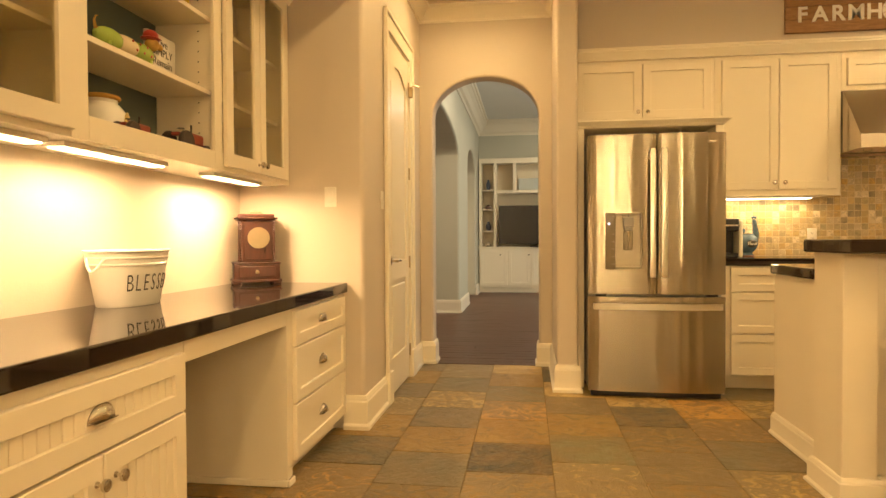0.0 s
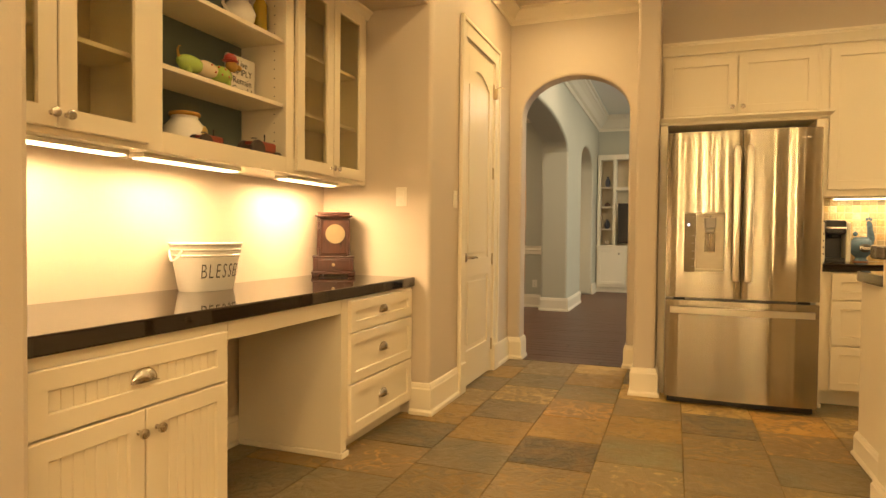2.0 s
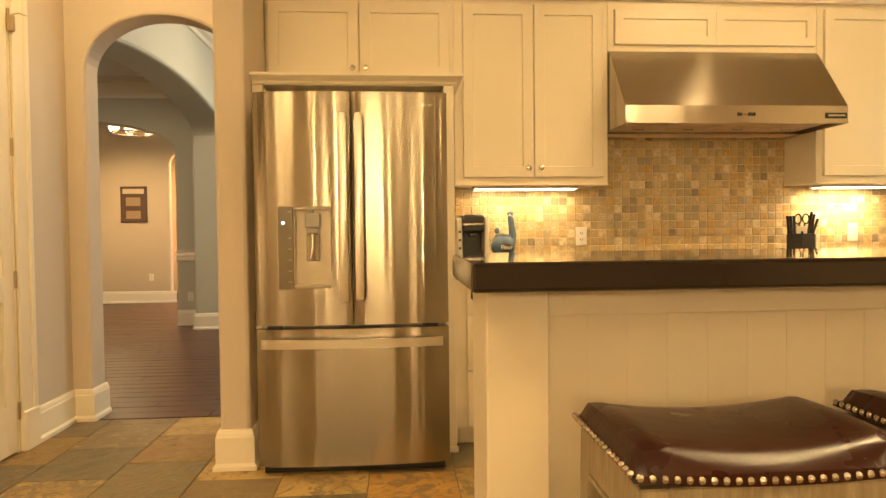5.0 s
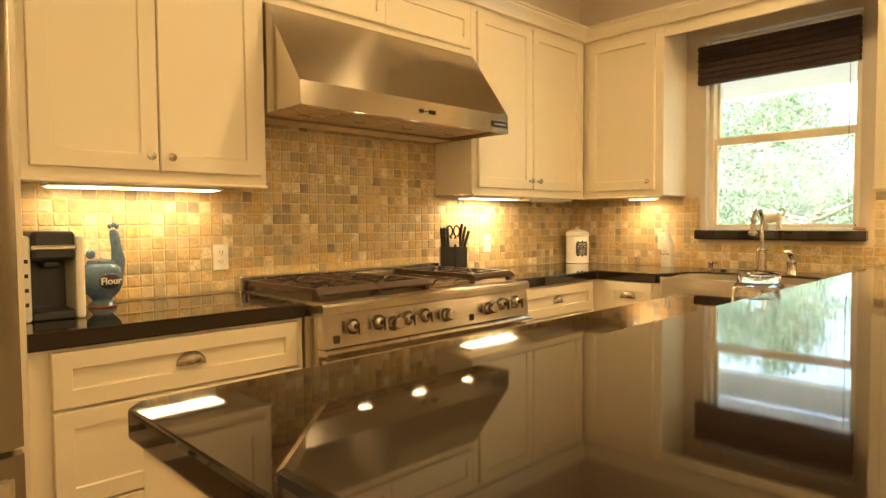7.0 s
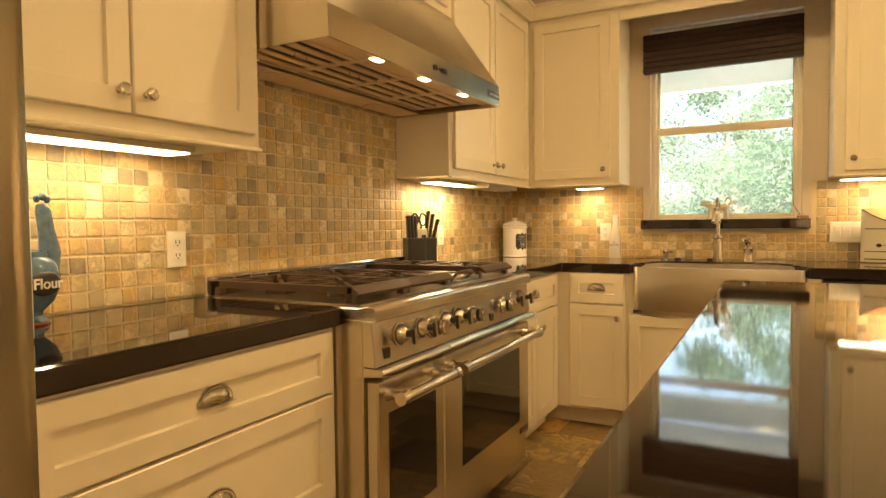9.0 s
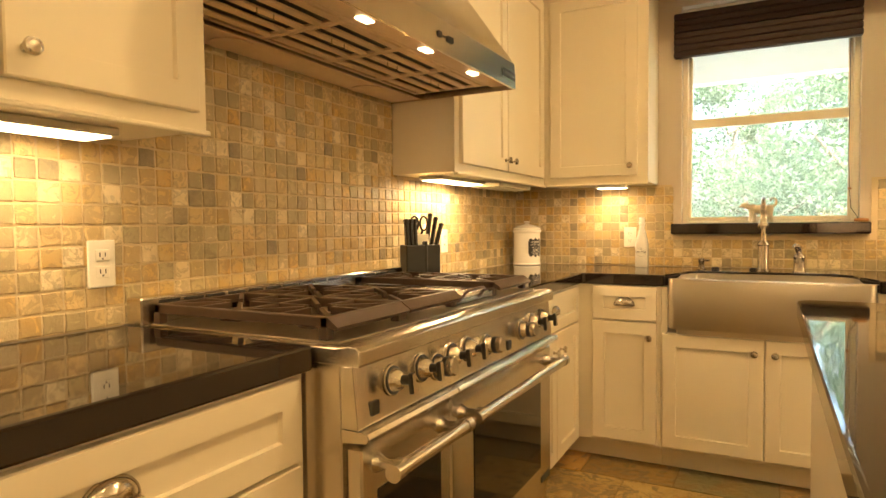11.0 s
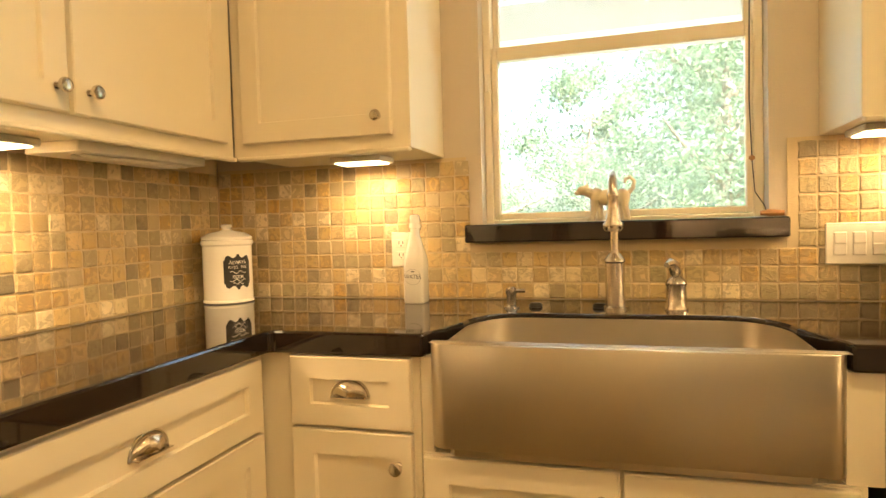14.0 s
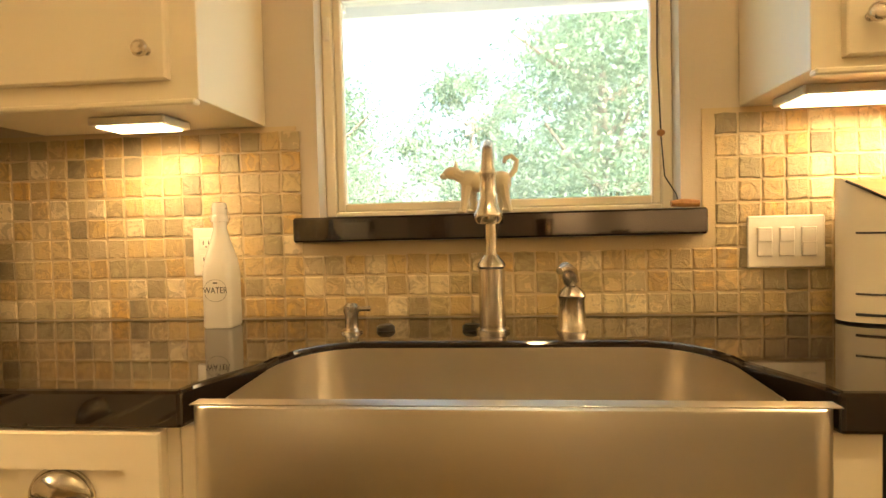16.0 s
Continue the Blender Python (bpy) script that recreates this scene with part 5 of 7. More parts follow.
def faucet():
    f = thing("faucet", (5.075, 4.345, 0.93), "satin nickel pull-down gooseneck kitchen faucet", "faucet")
    T = Matrix.Translation((5.075, 4.345, 0))
    part("base", lathe([(0, 0.930), (0.033, 0.930), (0.033, 0.936), (0.0265, 0.940), (0.0255, 1.055), (0.029, 1.060), (0.027, 1.066), (0.020, 1.074), (0.0135, 1.082), (0, 1.082)], 24, T), M_NICKEL, f, smooth=True)
    pts = [(5.075, 4.345, 1.08), (5.075, 4.345, 1.16)] + [(5.075 - 0.070 + 0.070 * math.cos(t), 4.345, 1.218 + 0.070 * math.sin(t)) for t in [math.pi * i / 12 for i in range(0, 12)]]
    part("neck", tube(pts + [(4.934, 4.345, 1.216)], 0.0115, 16), M_NICKEL, f, smooth=True)
    m = Matrix.Translation((4.936, 4.345, 1.236)) @ Matrix.Rotation(radians(184), 4, "Y") @ Matrix.Diagonal((0.95, 0.95, 0.84, 1))
    part("spray_head", lathe([(0, -0.005), (0.0135, -0.005), (0.0155, 0.002), (0.0155, 0.010), (0.0135, 0.014), (0.0145, 0.050), (0.019, 0.078), (0.026, 0.090), (0.026, 0.100), (0.020, 0.110), (0, 0.110)], 22, m), M_NICKEL, f, smooth=True)


faucet()
dsp = thing("soap_dispenser", (5.075, 4.190, 0.93), "satin nickel soap dispenser beside the faucet", "soap dispenser")
part("base", lathe([(0, 0.930), (0.030, 0.930), (0.030, 0.935), (0.027, 0.940), (0.025, 0.99), (0.028, 1.0), (0.024, 1.008), (0.010, 1.02), (0.010, 1.03), (0, 1.03)], 20, Matrix.Translation((5.075, 4.190, 0))), M_NICKEL, dsp, smooth=True)
part("spout", tube([(5.075, 4.190, 1.025), (5.070, 4.195, 1.045), (5.045, 4.205, 1.056), (5.02, 4.217, 1.052)], [0.015, 0.017, 0.012, 0.007], 12), M_NICKEL, dsp, smooth=True)
tap = thing("filter_tap", (5.075, 4.630, 0.93), "small satin nickel tap beside the sink", "tap")
part("base", lathe([(0, 0.930), (0.022, 0.930), (0.022, 0.934), (0.014, 0.940), (0.013, 0.965), (0.016, 0.972), (0.016, 0.984), (0.009, 0.990), (0, 0.990)], 18, Matrix.Translation((5.075, 4.630, 0))), M_NICKEL, tap, smooth=True)
part("spout", tube([(5.075, 4.630, 0.978), (5.075, 4.590, 0.978)], 0.005, 8), M_NICKEL, tap, smooth=True)
for y in (4.565, 4.388):
    solid("counter_cap", lathe([(0, 0.9305), (0.019, 0.9305), (0.019, 0.937), (0.014, 0.942), (0, 0.942)], 18, Matrix.Translation((5.10, y, 0))), M_BLACK, "small round black hole cover on the countertop", "cap", "counter caps", smooth=True)


# ---- dishwasher ----
dw = thing("dishwasher", (4.9, 3.55, 0), "stainless steel dishwasher under the counter", "dishwasher")
part("body", boxes(((4.66, 3.245, 0.10), (5.22, 3.855, 0.870)), bevel=0.002), M_BLACK, dw)
part("door", boxes(((4.618, 3.262, 0.12), (4.659, 3.842, 0.835)), bevel=0.008, seg=2), M_STEELY, dw, "steel door")
part("handle", boxes(((4.578, 3.30, 0.765), (4.594, 3.80, 0.790)), ((4.59, 3.31, 0.768), (4.62, 3.33, 0.787)), ((4.59, 3.77, 0.768), (4.62, 3.79, 0.787)), bevel=0.003), M_NICKEL, dw)


# ---- window ----
w = thing("window_1", (5.37, 4.34, 1.17), "double-hung window with a cream frame above the sink", "window", "", "structure")
Y0, Y1 = 3.9255, 4.7545
part("window_frame", boxes(((5.345, Y0, 1.169), (5.43, Y0 + 0.025, 2.359)), ((5.345, Y1 - 0.025, 1.169), (5.43, Y1, 2.359)), ((5.345, Y0 + 0.025, 2.325), (5.43, Y1 - 0.025, 2.359)), ((5.345, Y0 + 0.025, 1.169), (5.43, Y1 - 0.025, 1.182)), bevel=0.003), M_TRIM, w)
part("lower_sash", boxes(((5.355, Y0 + 0.026, 1.183), (5.385, Y0 + 0.045, 1.745)), ((5.355, Y1 - 0.045, 1.183), (5.385, Y1 - 0.026, 1.745)), ((5.355, Y0 + 0.045, 1.183), (5.385, Y1 - 0.045, 1.203)), ((5.355, Y0 + 0.045, 1.700), (5.385, Y1 - 0.045, 1.745)), bevel=0.003), M_TRIM, w)
part("upper_sash", boxes(((5.392, Y0 + 0.026, 1.69), (5.42, Y0 + 0.045, 2.324)), ((5.392, Y1 - 0.045, 1.69), (5.42, Y1 - 0.026, 2.324)), ((5.392, Y0 + 0.045, 1.705), (5.42, Y1 - 0.045, 1.755)), ((5.392, Y0 + 0.045, 2.29), (5.42, Y1 - 0.045, 2.324)), bevel=0.003), M_TRIM, w)
for z0, z1, x in ((1.203, 1.700, 5.370), (1.755, 2.29, 5.405)):
    p = part("pane", boxes(((x, Y0 + 0.043, z0 - 0.003), (x + 0.003, Y1 - 0.043, z1 + 0.003))), M_WINGLASS, w)
    p.visible_shadow = False
part("sash_lock", boxes(((5.340, Y1 - 0.02, 1.60), (5.356, Y1 - 0.004, 1.66)), bevel=0.003), M_WHITEPL, w)
solid("window_sill", boxes(((5.232, 3.882, 1.112), (5.345, 4.803, 1.168)), bevel=0.004), M_GRANITE, "polished black granite window sill", "window sill")
M_SHADE = wood("woven_shade", (0.012, 0.006, 0.005), (0.045, 0.020, 0.016), 0.6, (60, 1.5, 60), False, 8)
bl = thing("window_shade", (5.27, 4.36, 2.07), "dark brown woven roman shade, mostly raised", "blind")
for i in range(7):
    z = 2.075 + i * 0.034
    part("fold", boxes(((5.232 + 0.006 * (i % 2), 3.925, z), (5.280, 4.792, z + 0.032)), bevel=0.006), M_SHADE, bl)
part("cord", tube([(5.262, 3.975, 2.08), (5.262, 3.975, 1.8), (5.262, 3.978, 1.5), (5.262, 3.972, 1.34)], 0.0018, 6), M_LINE, bl)
part("bead", lathe([(0, -0.009), (0.008, -0.004), (0.009, 0), (0.008, 0.004), (0, 0.009)], 10, Matrix.Translation((5.262, 3.972, 1.335))), M_DOORWOOD, bl)
part("cord", tube([(5.262, 3.972, 1.33), (5.262, 3.965, 1.24), (5.265, 3.94, 1.20), (5.28, 3.93, 1.178)], 0.0015, 6), M_LINE, bl)
part("tassel", tube([(5.27, 3.95, 1.179), (5.27, 3.925, 1.180), (5.27, 3.89, 1.178)], [0.007, 0.010, 0.008], 10), M_DOORWOOD, bl)


# ---- small fixtures on the walls ----
def wall_plate(F, u, v, gang=1, kind="outlet", label="cream duplex wall outlet"):
    W, H = 0.070 + 0.046 * (gang - 1), 0.114
    loc = F @ Vector((u, v, 0))
    t = thing("wall_outlet" if kind == "outlet" else "light_switch", (loc.x, loc.y, loc.z), label, "outlet" if kind == "outlet" else "light switch")
    part("plate", case_boxes(F, [((u - W / 2, v - H / 2, 0.0), (u + W / 2, v + H / 2, 0.006))], 0.003), M_WHITEPL, t)
    for g in range(gang):
        uc = u + (g - (gang - 1) / 2) * 0.046
        if kind == "outlet":
            for dv in (-0.020, 0.020):
                o = part("socket", case_boxes(F, [((uc - 0.017, v + dv - 0.014, 0.006), (uc + 0.017, v + dv + 0.014, 0.0085))], 0.002), M_WHITEPL, t)
                part("slots", case_boxes(F, [((uc - 0.008, v + dv - 0.003, 0.0085), (uc - 0.0055, v + dv + 0.007, 0.0092)), ((uc + 0.0055, v + dv - 0.003, 0.0085), (uc + 0.008, v + dv + 0.007, 0.0092)), ((uc - 0.002, v + dv - 0.010, 0.0085), (uc + 0.002, v + dv - 0.006, 0.0092))], 0), M_LINE, o)
        else:
            part("rocker", case_boxes(F, [((uc - 0.016, v - 0.032, 0.006), (uc + 0.016, v + 0.032, 0.0095)), ((uc - 0.015, v + (0.0 if g < gang - 1 else -0.031), 0.0095), (uc + 0.015, v + (0.031 if g < gang - 1 else 0.0), 0.0125))], 0.0015), M_WHITEPL, t)
    return t


TN = frame_of((0, 5.7345, 0), (1, 0, 0), (0, -1, 0))
TE = frame_of((5.2745, 0, 0), (0, -1, 0), (-1, 0, 0))
wall_plate(TN, 2.540, 1.087)
wall_plate(TN, 4.299, 1.095)
wall_plate(TE, -5.030, 1.094)
wall_plate(TE, -3.708, 1.090, 3, "switch", "cream triple rocker light switch on the tiled wall")
wall_plate(frame_of((0, 3.994, 0), (1, 0, 0), (0, -1, 0)), -0.752, 1.318, 1, "switch", "cream rocker light switch above the desk")
wall_plate(frame_of((-0.559, 0, 0), (0, 1, 0), (1, 0, 0)), 4.425, 1.325, 1, "switch", "cream rocker light switch beside the pantry door")
wall_plate(frame_of((0, 9.799, 0), (1, 0, 0), (0, -1, 0)), -1.16, 0.36, 1, "outlet", "cream wall outlet in the dining room")
wall_plate(frame_of((0, 12.499, 0), (1, 0, 0), (0, -1, 0)), -2.68, 0.42, 1, "outlet", "cream wall outlet in the foyer")

for cx, cy, _ in CANS:
    t = thing("recessed_light", (cx, cy, CEIL - 0.01), "round recessed ceiling light with a cream trim ring", "ceiling light", "recessed ceiling lights")
    part("trim_ring", lathe([(0.072, -0.004), (0.100, -0.004), (0.100, 0.0), (0.072, 0.0)], 28, Matrix.Translation((cx, cy, CEIL - 0.001))), M_TRIM, t)
    part("diffuser", lathe([(0, -0.0008), (0.070, -0.0008), (0.070, 0.0), (0, 0.0)], 28, Matrix.Translation((cx, cy, CEIL - 0.001))), M_CANGLOW, t)

# ---- things on and over the desk ----
def oval(a, b, z, n=40):
    return [(a * math.cos(2 * math.pi * i / n), b * math.sin(2 * math.pi * i / n), z) for i in range(n)]


def bucket():
    bx, by, z0 = -1.165, 2.788, 0.8325
    b = thing("bucket", (bx, by, z0), "white enamelled oval metal tub with black BLESSED lettering", "bucket")
    M_ENAM = simple("white_enamel", (0.78, 0.75, 0.68), 0.28, 0, 0.04, 10)
    bm = bmesh.new()
    def prof(z):
        return 0.092 + 0.032 * z / 0.205, 0.138 + 0.045 * z / 0.205
    zs = [(0.0, 0), (0.004, 0.002), (0.150, 0.0), (0.153, 0.003), (0.158, 0.003), (0.161, 0.0), (0.175, 0.0), (0.178, 0.003), (0.183, 0.003), (0.186, 0), (0.200, 0.0), (0.203, 0.006), (0.209, 0.006), (0.211, 0.002)]
    rings = []
    for z, o in zs:
        a, c = prof(z)
        rings.append([bm.verts.new((bx + x, by + y, z0 + zz)) for x, y, zz in oval(a + o, c + o, z)])
    for z in (0.205, 0.02, 0.006):
        a, c = prof(z)
        rings.append([bm.verts.new((bx + x, by + y, z0 + zz)) for x, y, zz in oval(a - 0.003, c - 0.003, z)])
    for a, c in zip(rings, rings[1:]):
        for i in range(40):
            j = (i + 1) % 40
            bm.faces.new((a[i], a[j], c[j], c[i]))
    bm.faces.new(rings[0])
    bm.faces.new(rings[-1])
    body = part("body", bm, M_ENAM, b, smooth=True)
    for s in (-1, 1):
        yy = by + s * (prof(0.165)[1] + 0.004)
        pts = [(bx + dx, yy + s * (0.008 + 0.018 * math.sin(math.pi * k / 8)), z0 + 0.180 - 0.045 * math.sin(math.pi * k / 8)) for k, dx in enumerate([-0.035 + 0.00875 * q for q in range(9)])]
        part("handle", tube(pts, 0.005, 8), M_ENAM, b, smooth=True)
    # letters, each bent to the wall of the tub
    for i, ch in enumerate("BLESSED"):
        th = ((i - 3) * 0.034 - 0.008) / 0.150
        a, c = prof(0.09)
        p = Vector((bx + (a + 0.001) * math.cos(th), by + (c + 0.001) * math.sin(th), z0 + 0.085))
        nrm = Vector((math.cos(th) / a, math.sin(th) / c, -0.0)).normalized()
        nrm.z = -0.17
        nrm.normalize()
        u = Vector((-nrm.y, nrm.x, 0)).normalized()
        v = nrm.cross(u)
        m = Matrix((u.to_4d(), v.to_4d(), nrm.to_4d(), (0, 0, 0, 1))).transposed()
        m[3][0] = m[3][1] = m[3][2] = 0
        m[0][3], m[1][3], m[2][3] = p.x, p.y, p.z
        m[3][3] = 1
        writing("letter", ch, 0.092, m @ Matrix.Diagonal((0.56, 1, 1, 1)), simple("faded_black_letter", (0.06, 0.06, 0.055), 0.4), b, 0.0008, -0.0012)


bucket()


def clock():
    c0 = Vector((-1.135, 3.845, 0.833))
    t = thing("mantel_clock", c0, "dark mahogany mantel clock with a round white dial", "clock")
    M = Matrix.Translation(c0) @ Matrix.Rotation(radians(30), 4, "Z")
    part("base", boxes(((-0.130, -0.085, 0.014), (0.130, 0.085, 0.030)), ((-0.120, -0.076, 0.030), (0.120, 0.076, 0.112)), ((-0.125, -0.080, 0.112), (0.125, 0.080, 0.122)), bevel=0.004, m=M, seg=2), M_MAHOG, t)
    part("drawer", boxes(((-0.095, -0.079, 0.042), (0.095, -0.074, 0.100)), bevel=0.003, m=M), M_MAHOG, t)
    part("knob", lathe([(0, 0), (0.010, 0.001), (0.010, 0.010), (0, 0.014)], 14, M @ Matrix.Translation((0, -0.079, 0.07)) @ Matrix.Rotation(radians(90), 4, "X")), M_BRONZE, t)
    for x in (-0.105, 0.105):
        for y in (-0.065, 0.065):
            part("foot", boxes(((x - 0.022, y - 0.018, 0), (x + 0.022, y + 0.018, 0.014)), bevel=0.004, m=M), M_MAHOG, t)
    part("body", boxes(((-0.088, -0.055, 0.122), (0.088, 0.060, 0.350)), bevel=0.003, m=M), M_MAHOG, t)
    part("top", boxes(((-0.100, -0.070, 0.350), (0.100, 0.072, 0.358)), ((-0.112, -0.080, 0.358), (0.112, 0.080, 0.367)), ((-0.095, -0.065, 0.367), (0.095, 0.065, 0.385)), bevel=0.004, m=M), M_MAHOG, t)
    part("handle", tube([M @ Vector(p) for p in ((-0.035, 0, 0.385), (-0.030, 0, 0.398), (0.030, 0, 0.398), (0.035, 0, 0.385))], 0.004, 8), M_BRONZE, t)
    part("dial_door", boxes(((-0.066, -0.060, 0.135), (0.080, -0.054, 0.338)), bevel=0.003, m=M), M_MAHOG, t)
    D = M @ Matrix.Translation((0.010, -0.060, 0.255)) @ Matrix.Rotation(radians(90), 4, "X")
    d = part("dial", lathe([(0, 0.0), (0.052, 0.0), (0.052, 0.003), (0, 0.003)], 36, D), M_CERAM, t, "white clock dial")
    part("bezel", lathe([(0.052, 0.0), (0.058, 0.0), (0.058, 0.006), (0.052, 0.006)], 36, D), M_BRONZE, d)
    for k in range(12):
        part("hour_mark", boxes(((-0.0012, 0.039, 0.0031), (0.0012, 0.047, 0.0036)), m=D @ Matrix.Rotation(radians(30 * k), 4, "Z")), M_LINE, d)
    for ang, L in ((-70, 0.036), (125, 0.028)):
        part("clock_hand", boxes(((-0.0014, -0.006, 0.0038), (0.0014, L, 0.0046)), m=D @ Matrix.Rotation(radians(ang), 4, "Z")), M_LINE, d)
    for x, y in ((-0.082, -0.064), (-0.092, -0.048), (0.092, -0.062)):
        pr = []
        for i in range(33):
            z = 0.128 + 0.218 * i / 32
            mid = abs(z - 0.237) < 0.04
            pr.append((0.0045 if mid else 0.0040 + 0.0028 * abs(math.sin(i * math.pi / 2.0)), z))
        part("column", lathe([(0, 0.126)] + pr + [(0, 0.348)], 10, M @ Matrix.Translation((x, y, 0))), M_MAHOG, t, smooth=True)
    vine = boxes(*[((-0.0895, -0.02 + 0.01 * (i % 2), 0.15 + 0.022 * i), (-0.0882, -0.01 + 0.01 * (i % 2), 0.16 + 0.022 * i)) for i in range(8)], m=M)
    part("inlay", vine, M_BRONZE, t)


clock()


def blob(bm, c, r, seg=10, m=I4):
    """A rounded lump: centre and three radii."""
    prof = [(math.sin(math.pi * i / seg), -math.cos(math.pi * i / seg)) for i in range(seg + 1)]
    s = m @ Matrix.Translation(c) @ Matrix.Diagonal((*r, 1))
    return lathe([(max(p, 0) if 0 < i < seg else 0, z) for i, (p, z) in enumerate(prof)], 14, s, bm)


M_GREEN = simple("green_glaze", (0.33, 0.45, 0.10), 0.18, 0, 0.1, 8)
M_CREAMG = simple("cream_glaze", (0.66, 0.55, 0.36), 0.2, 0, 0.08, 8)
M_RED = simple("red_glaze", (0.42, 0.055, 0.045), 0.3, 0, 0.1, 12)
M_TRACTOR = simple("tractor_red_paint", (0.24, 0.045, 0.025), 0.4, 0, 0.15, 30)
M_TYRE = simple("dark_tyre", (0.05, 0.035, 0.028), 0.6)
M_BEIGE = simple("jar_beige", (0.62, 0.50, 0.32), 0.35, 0, 0.12, 20)
M_OCHRE = simple("ochre_cloth", (0.45, 0.26, 0.06), 0.8, 0, 0.2, 50)
M_AMBER = simple("amber_bottle", (0.42, 0.30, 0.03), 0.12)

S1, S2, S3 = 1.4295, 1.7355, 2.0555
dog = thing("dog_figurine", (-1.15, 2.93, S2), "glazed dachshund figurine in a green sweater and red hat", "figurine")
bm = bmesh.new()
blob(bm, (-1.15, 2.745, S2 + 0.078), (0.036, 0.075, 0.036))
blob(bm, (-1.15, 2.935, S2 + 0.078), (0.038, 0.070, 0.038))
for y in (2.720, 2.965):
    for x in (-1.168, -1.132):
        tube([(x, y, S2), (x, y, S2 + 0.06)], 0.012, 8, bm)
part("sweater", bm, M_GREEN, dog, smooth=True)
bm = blob(bmesh.new(), (-1.15, 2.840, S2 + 0.08), (0.035, 0.080, 0.035))
part("body", bm, M_CREAMG, dog, smooth=True)
part("head", blob(blob(bmesh.new(), (-1.15, 3.010, S2 + 0.135), (0.026, 0.032, 0.026)), (-1.15, 3.050, S2 + 0.138), (0.014, 0.030, 0.013)), M_OCHRE, dog, smooth=True)
part("hat", blob(blob(bmesh.new(), (-1.15, 3.000, S2 + 0.168), (0.030, 0.030, 0.024)), (-1.15, 3.000, S2 + 0.156), (0.038, 0.040, 0.006)), M_RED, dog, smooth=True)
for k in range(6):
    part("spot", blob(bmesh.new(), (-1.116 + 0.002 * (k % 2), 2.84 + 0.022 * k, S2 + 0.082 + 0.014 * (-1) ** k), (0.003, 0.005, 0.005), 6), M_RED, dog)

part("tail", tube([(-1.15, 2.690, S2 + 0.085), (-1.15, 2.676, S2 + 0.100), (-1.15, 2.672, S2 + 0.120), (-1.15, 2.680, S2 + 0.136), (-1.15, 2.690, S2 + 0.140)], [0.009, 0.006, 0.004, 0.003, 0.002], 8), M_OCHRE, dog, smooth=True)
dog.location.y -= 0.075

bd = thing("sign_block", (-1.19, 3.18, S2), "small whitewashed wooden block sign with black lettering", "sign")
part("board", boxes(((-1.185, 3.090, S2), (-1.160, 3.285, S2 + 0.200)), bevel=0.003), paint("whitewashed_board", (0.66, 0.62, 0.54), 0.7, 0.25, 0.5, 0.003, 60), bd)
SB = frame_of((-1.1595, 3.188, S2), (0, 1, 0), (1, 0, 0))
for txt, z, s in (("Live", 0.165, 0.045), ("SIMPLY", 0.125, 0.046), ("Remain", 0.082, 0.046), ("Grateful", 0.040, 0.044)):
    writing("lettering", txt, s, SB @ Matrix.Translation((0, z, 0)), M_LINE, bd)

bd.location.y -= 0.165

jar = thing("ceramic_jar", (-1.19, 2.68, S1), "stout white ceramic jar with a brown rim and a yellow label", "jar")
JM = Matrix.Translation((-1.19, 2.68, S1))
part("body", lathe([(0, 0), (0.074, 0), (0.088, 0.02), (0.093, 0.07), (0.086, 0.115), (0.064, 0.142), (0.056, 0.150), (0.056, 0.162), (0, 0.162)], 30, JM), M_CERAM, jar, smooth=True)
part("lid", lathe([(0, 0.1625), (0.062, 0.1625), (0.066, 0.168), (0.064, 0.177), (0.05, 0.181), (0, 0.182)], 30, JM), M_OCHRE, jar, "brown rimmed lid", smooth=True)
tag = bmesh.new()
blob(tag, (0, 0, 0), (0.036, 0.052, 0.006), 10, JM @ Matrix.Rotation(radians(20), 4, "Z") @ Matrix.Translation((0.089, 0, 0.070)) @ Matrix(((0, 0, 1, 0), (1, 0, 0, 0), (0, 1, 0, 0), (0, 0, 0, 1))))
part("label", tag, simple("yellow_label", (0.62, 0.44, 0.13), 0.4, 0, 0.2, 60), jar, "yellow oval label", smooth=True)
for z in (0.058, 0.072, 0.086):
    part("lettering_bar", boxes(((0.0935, -0.018, z), (0.0958, 0.018, z + 0.006)), m=JM @ Matrix.Rotation(radians(20), 4, "Z")), M_TRACTOR, jar)


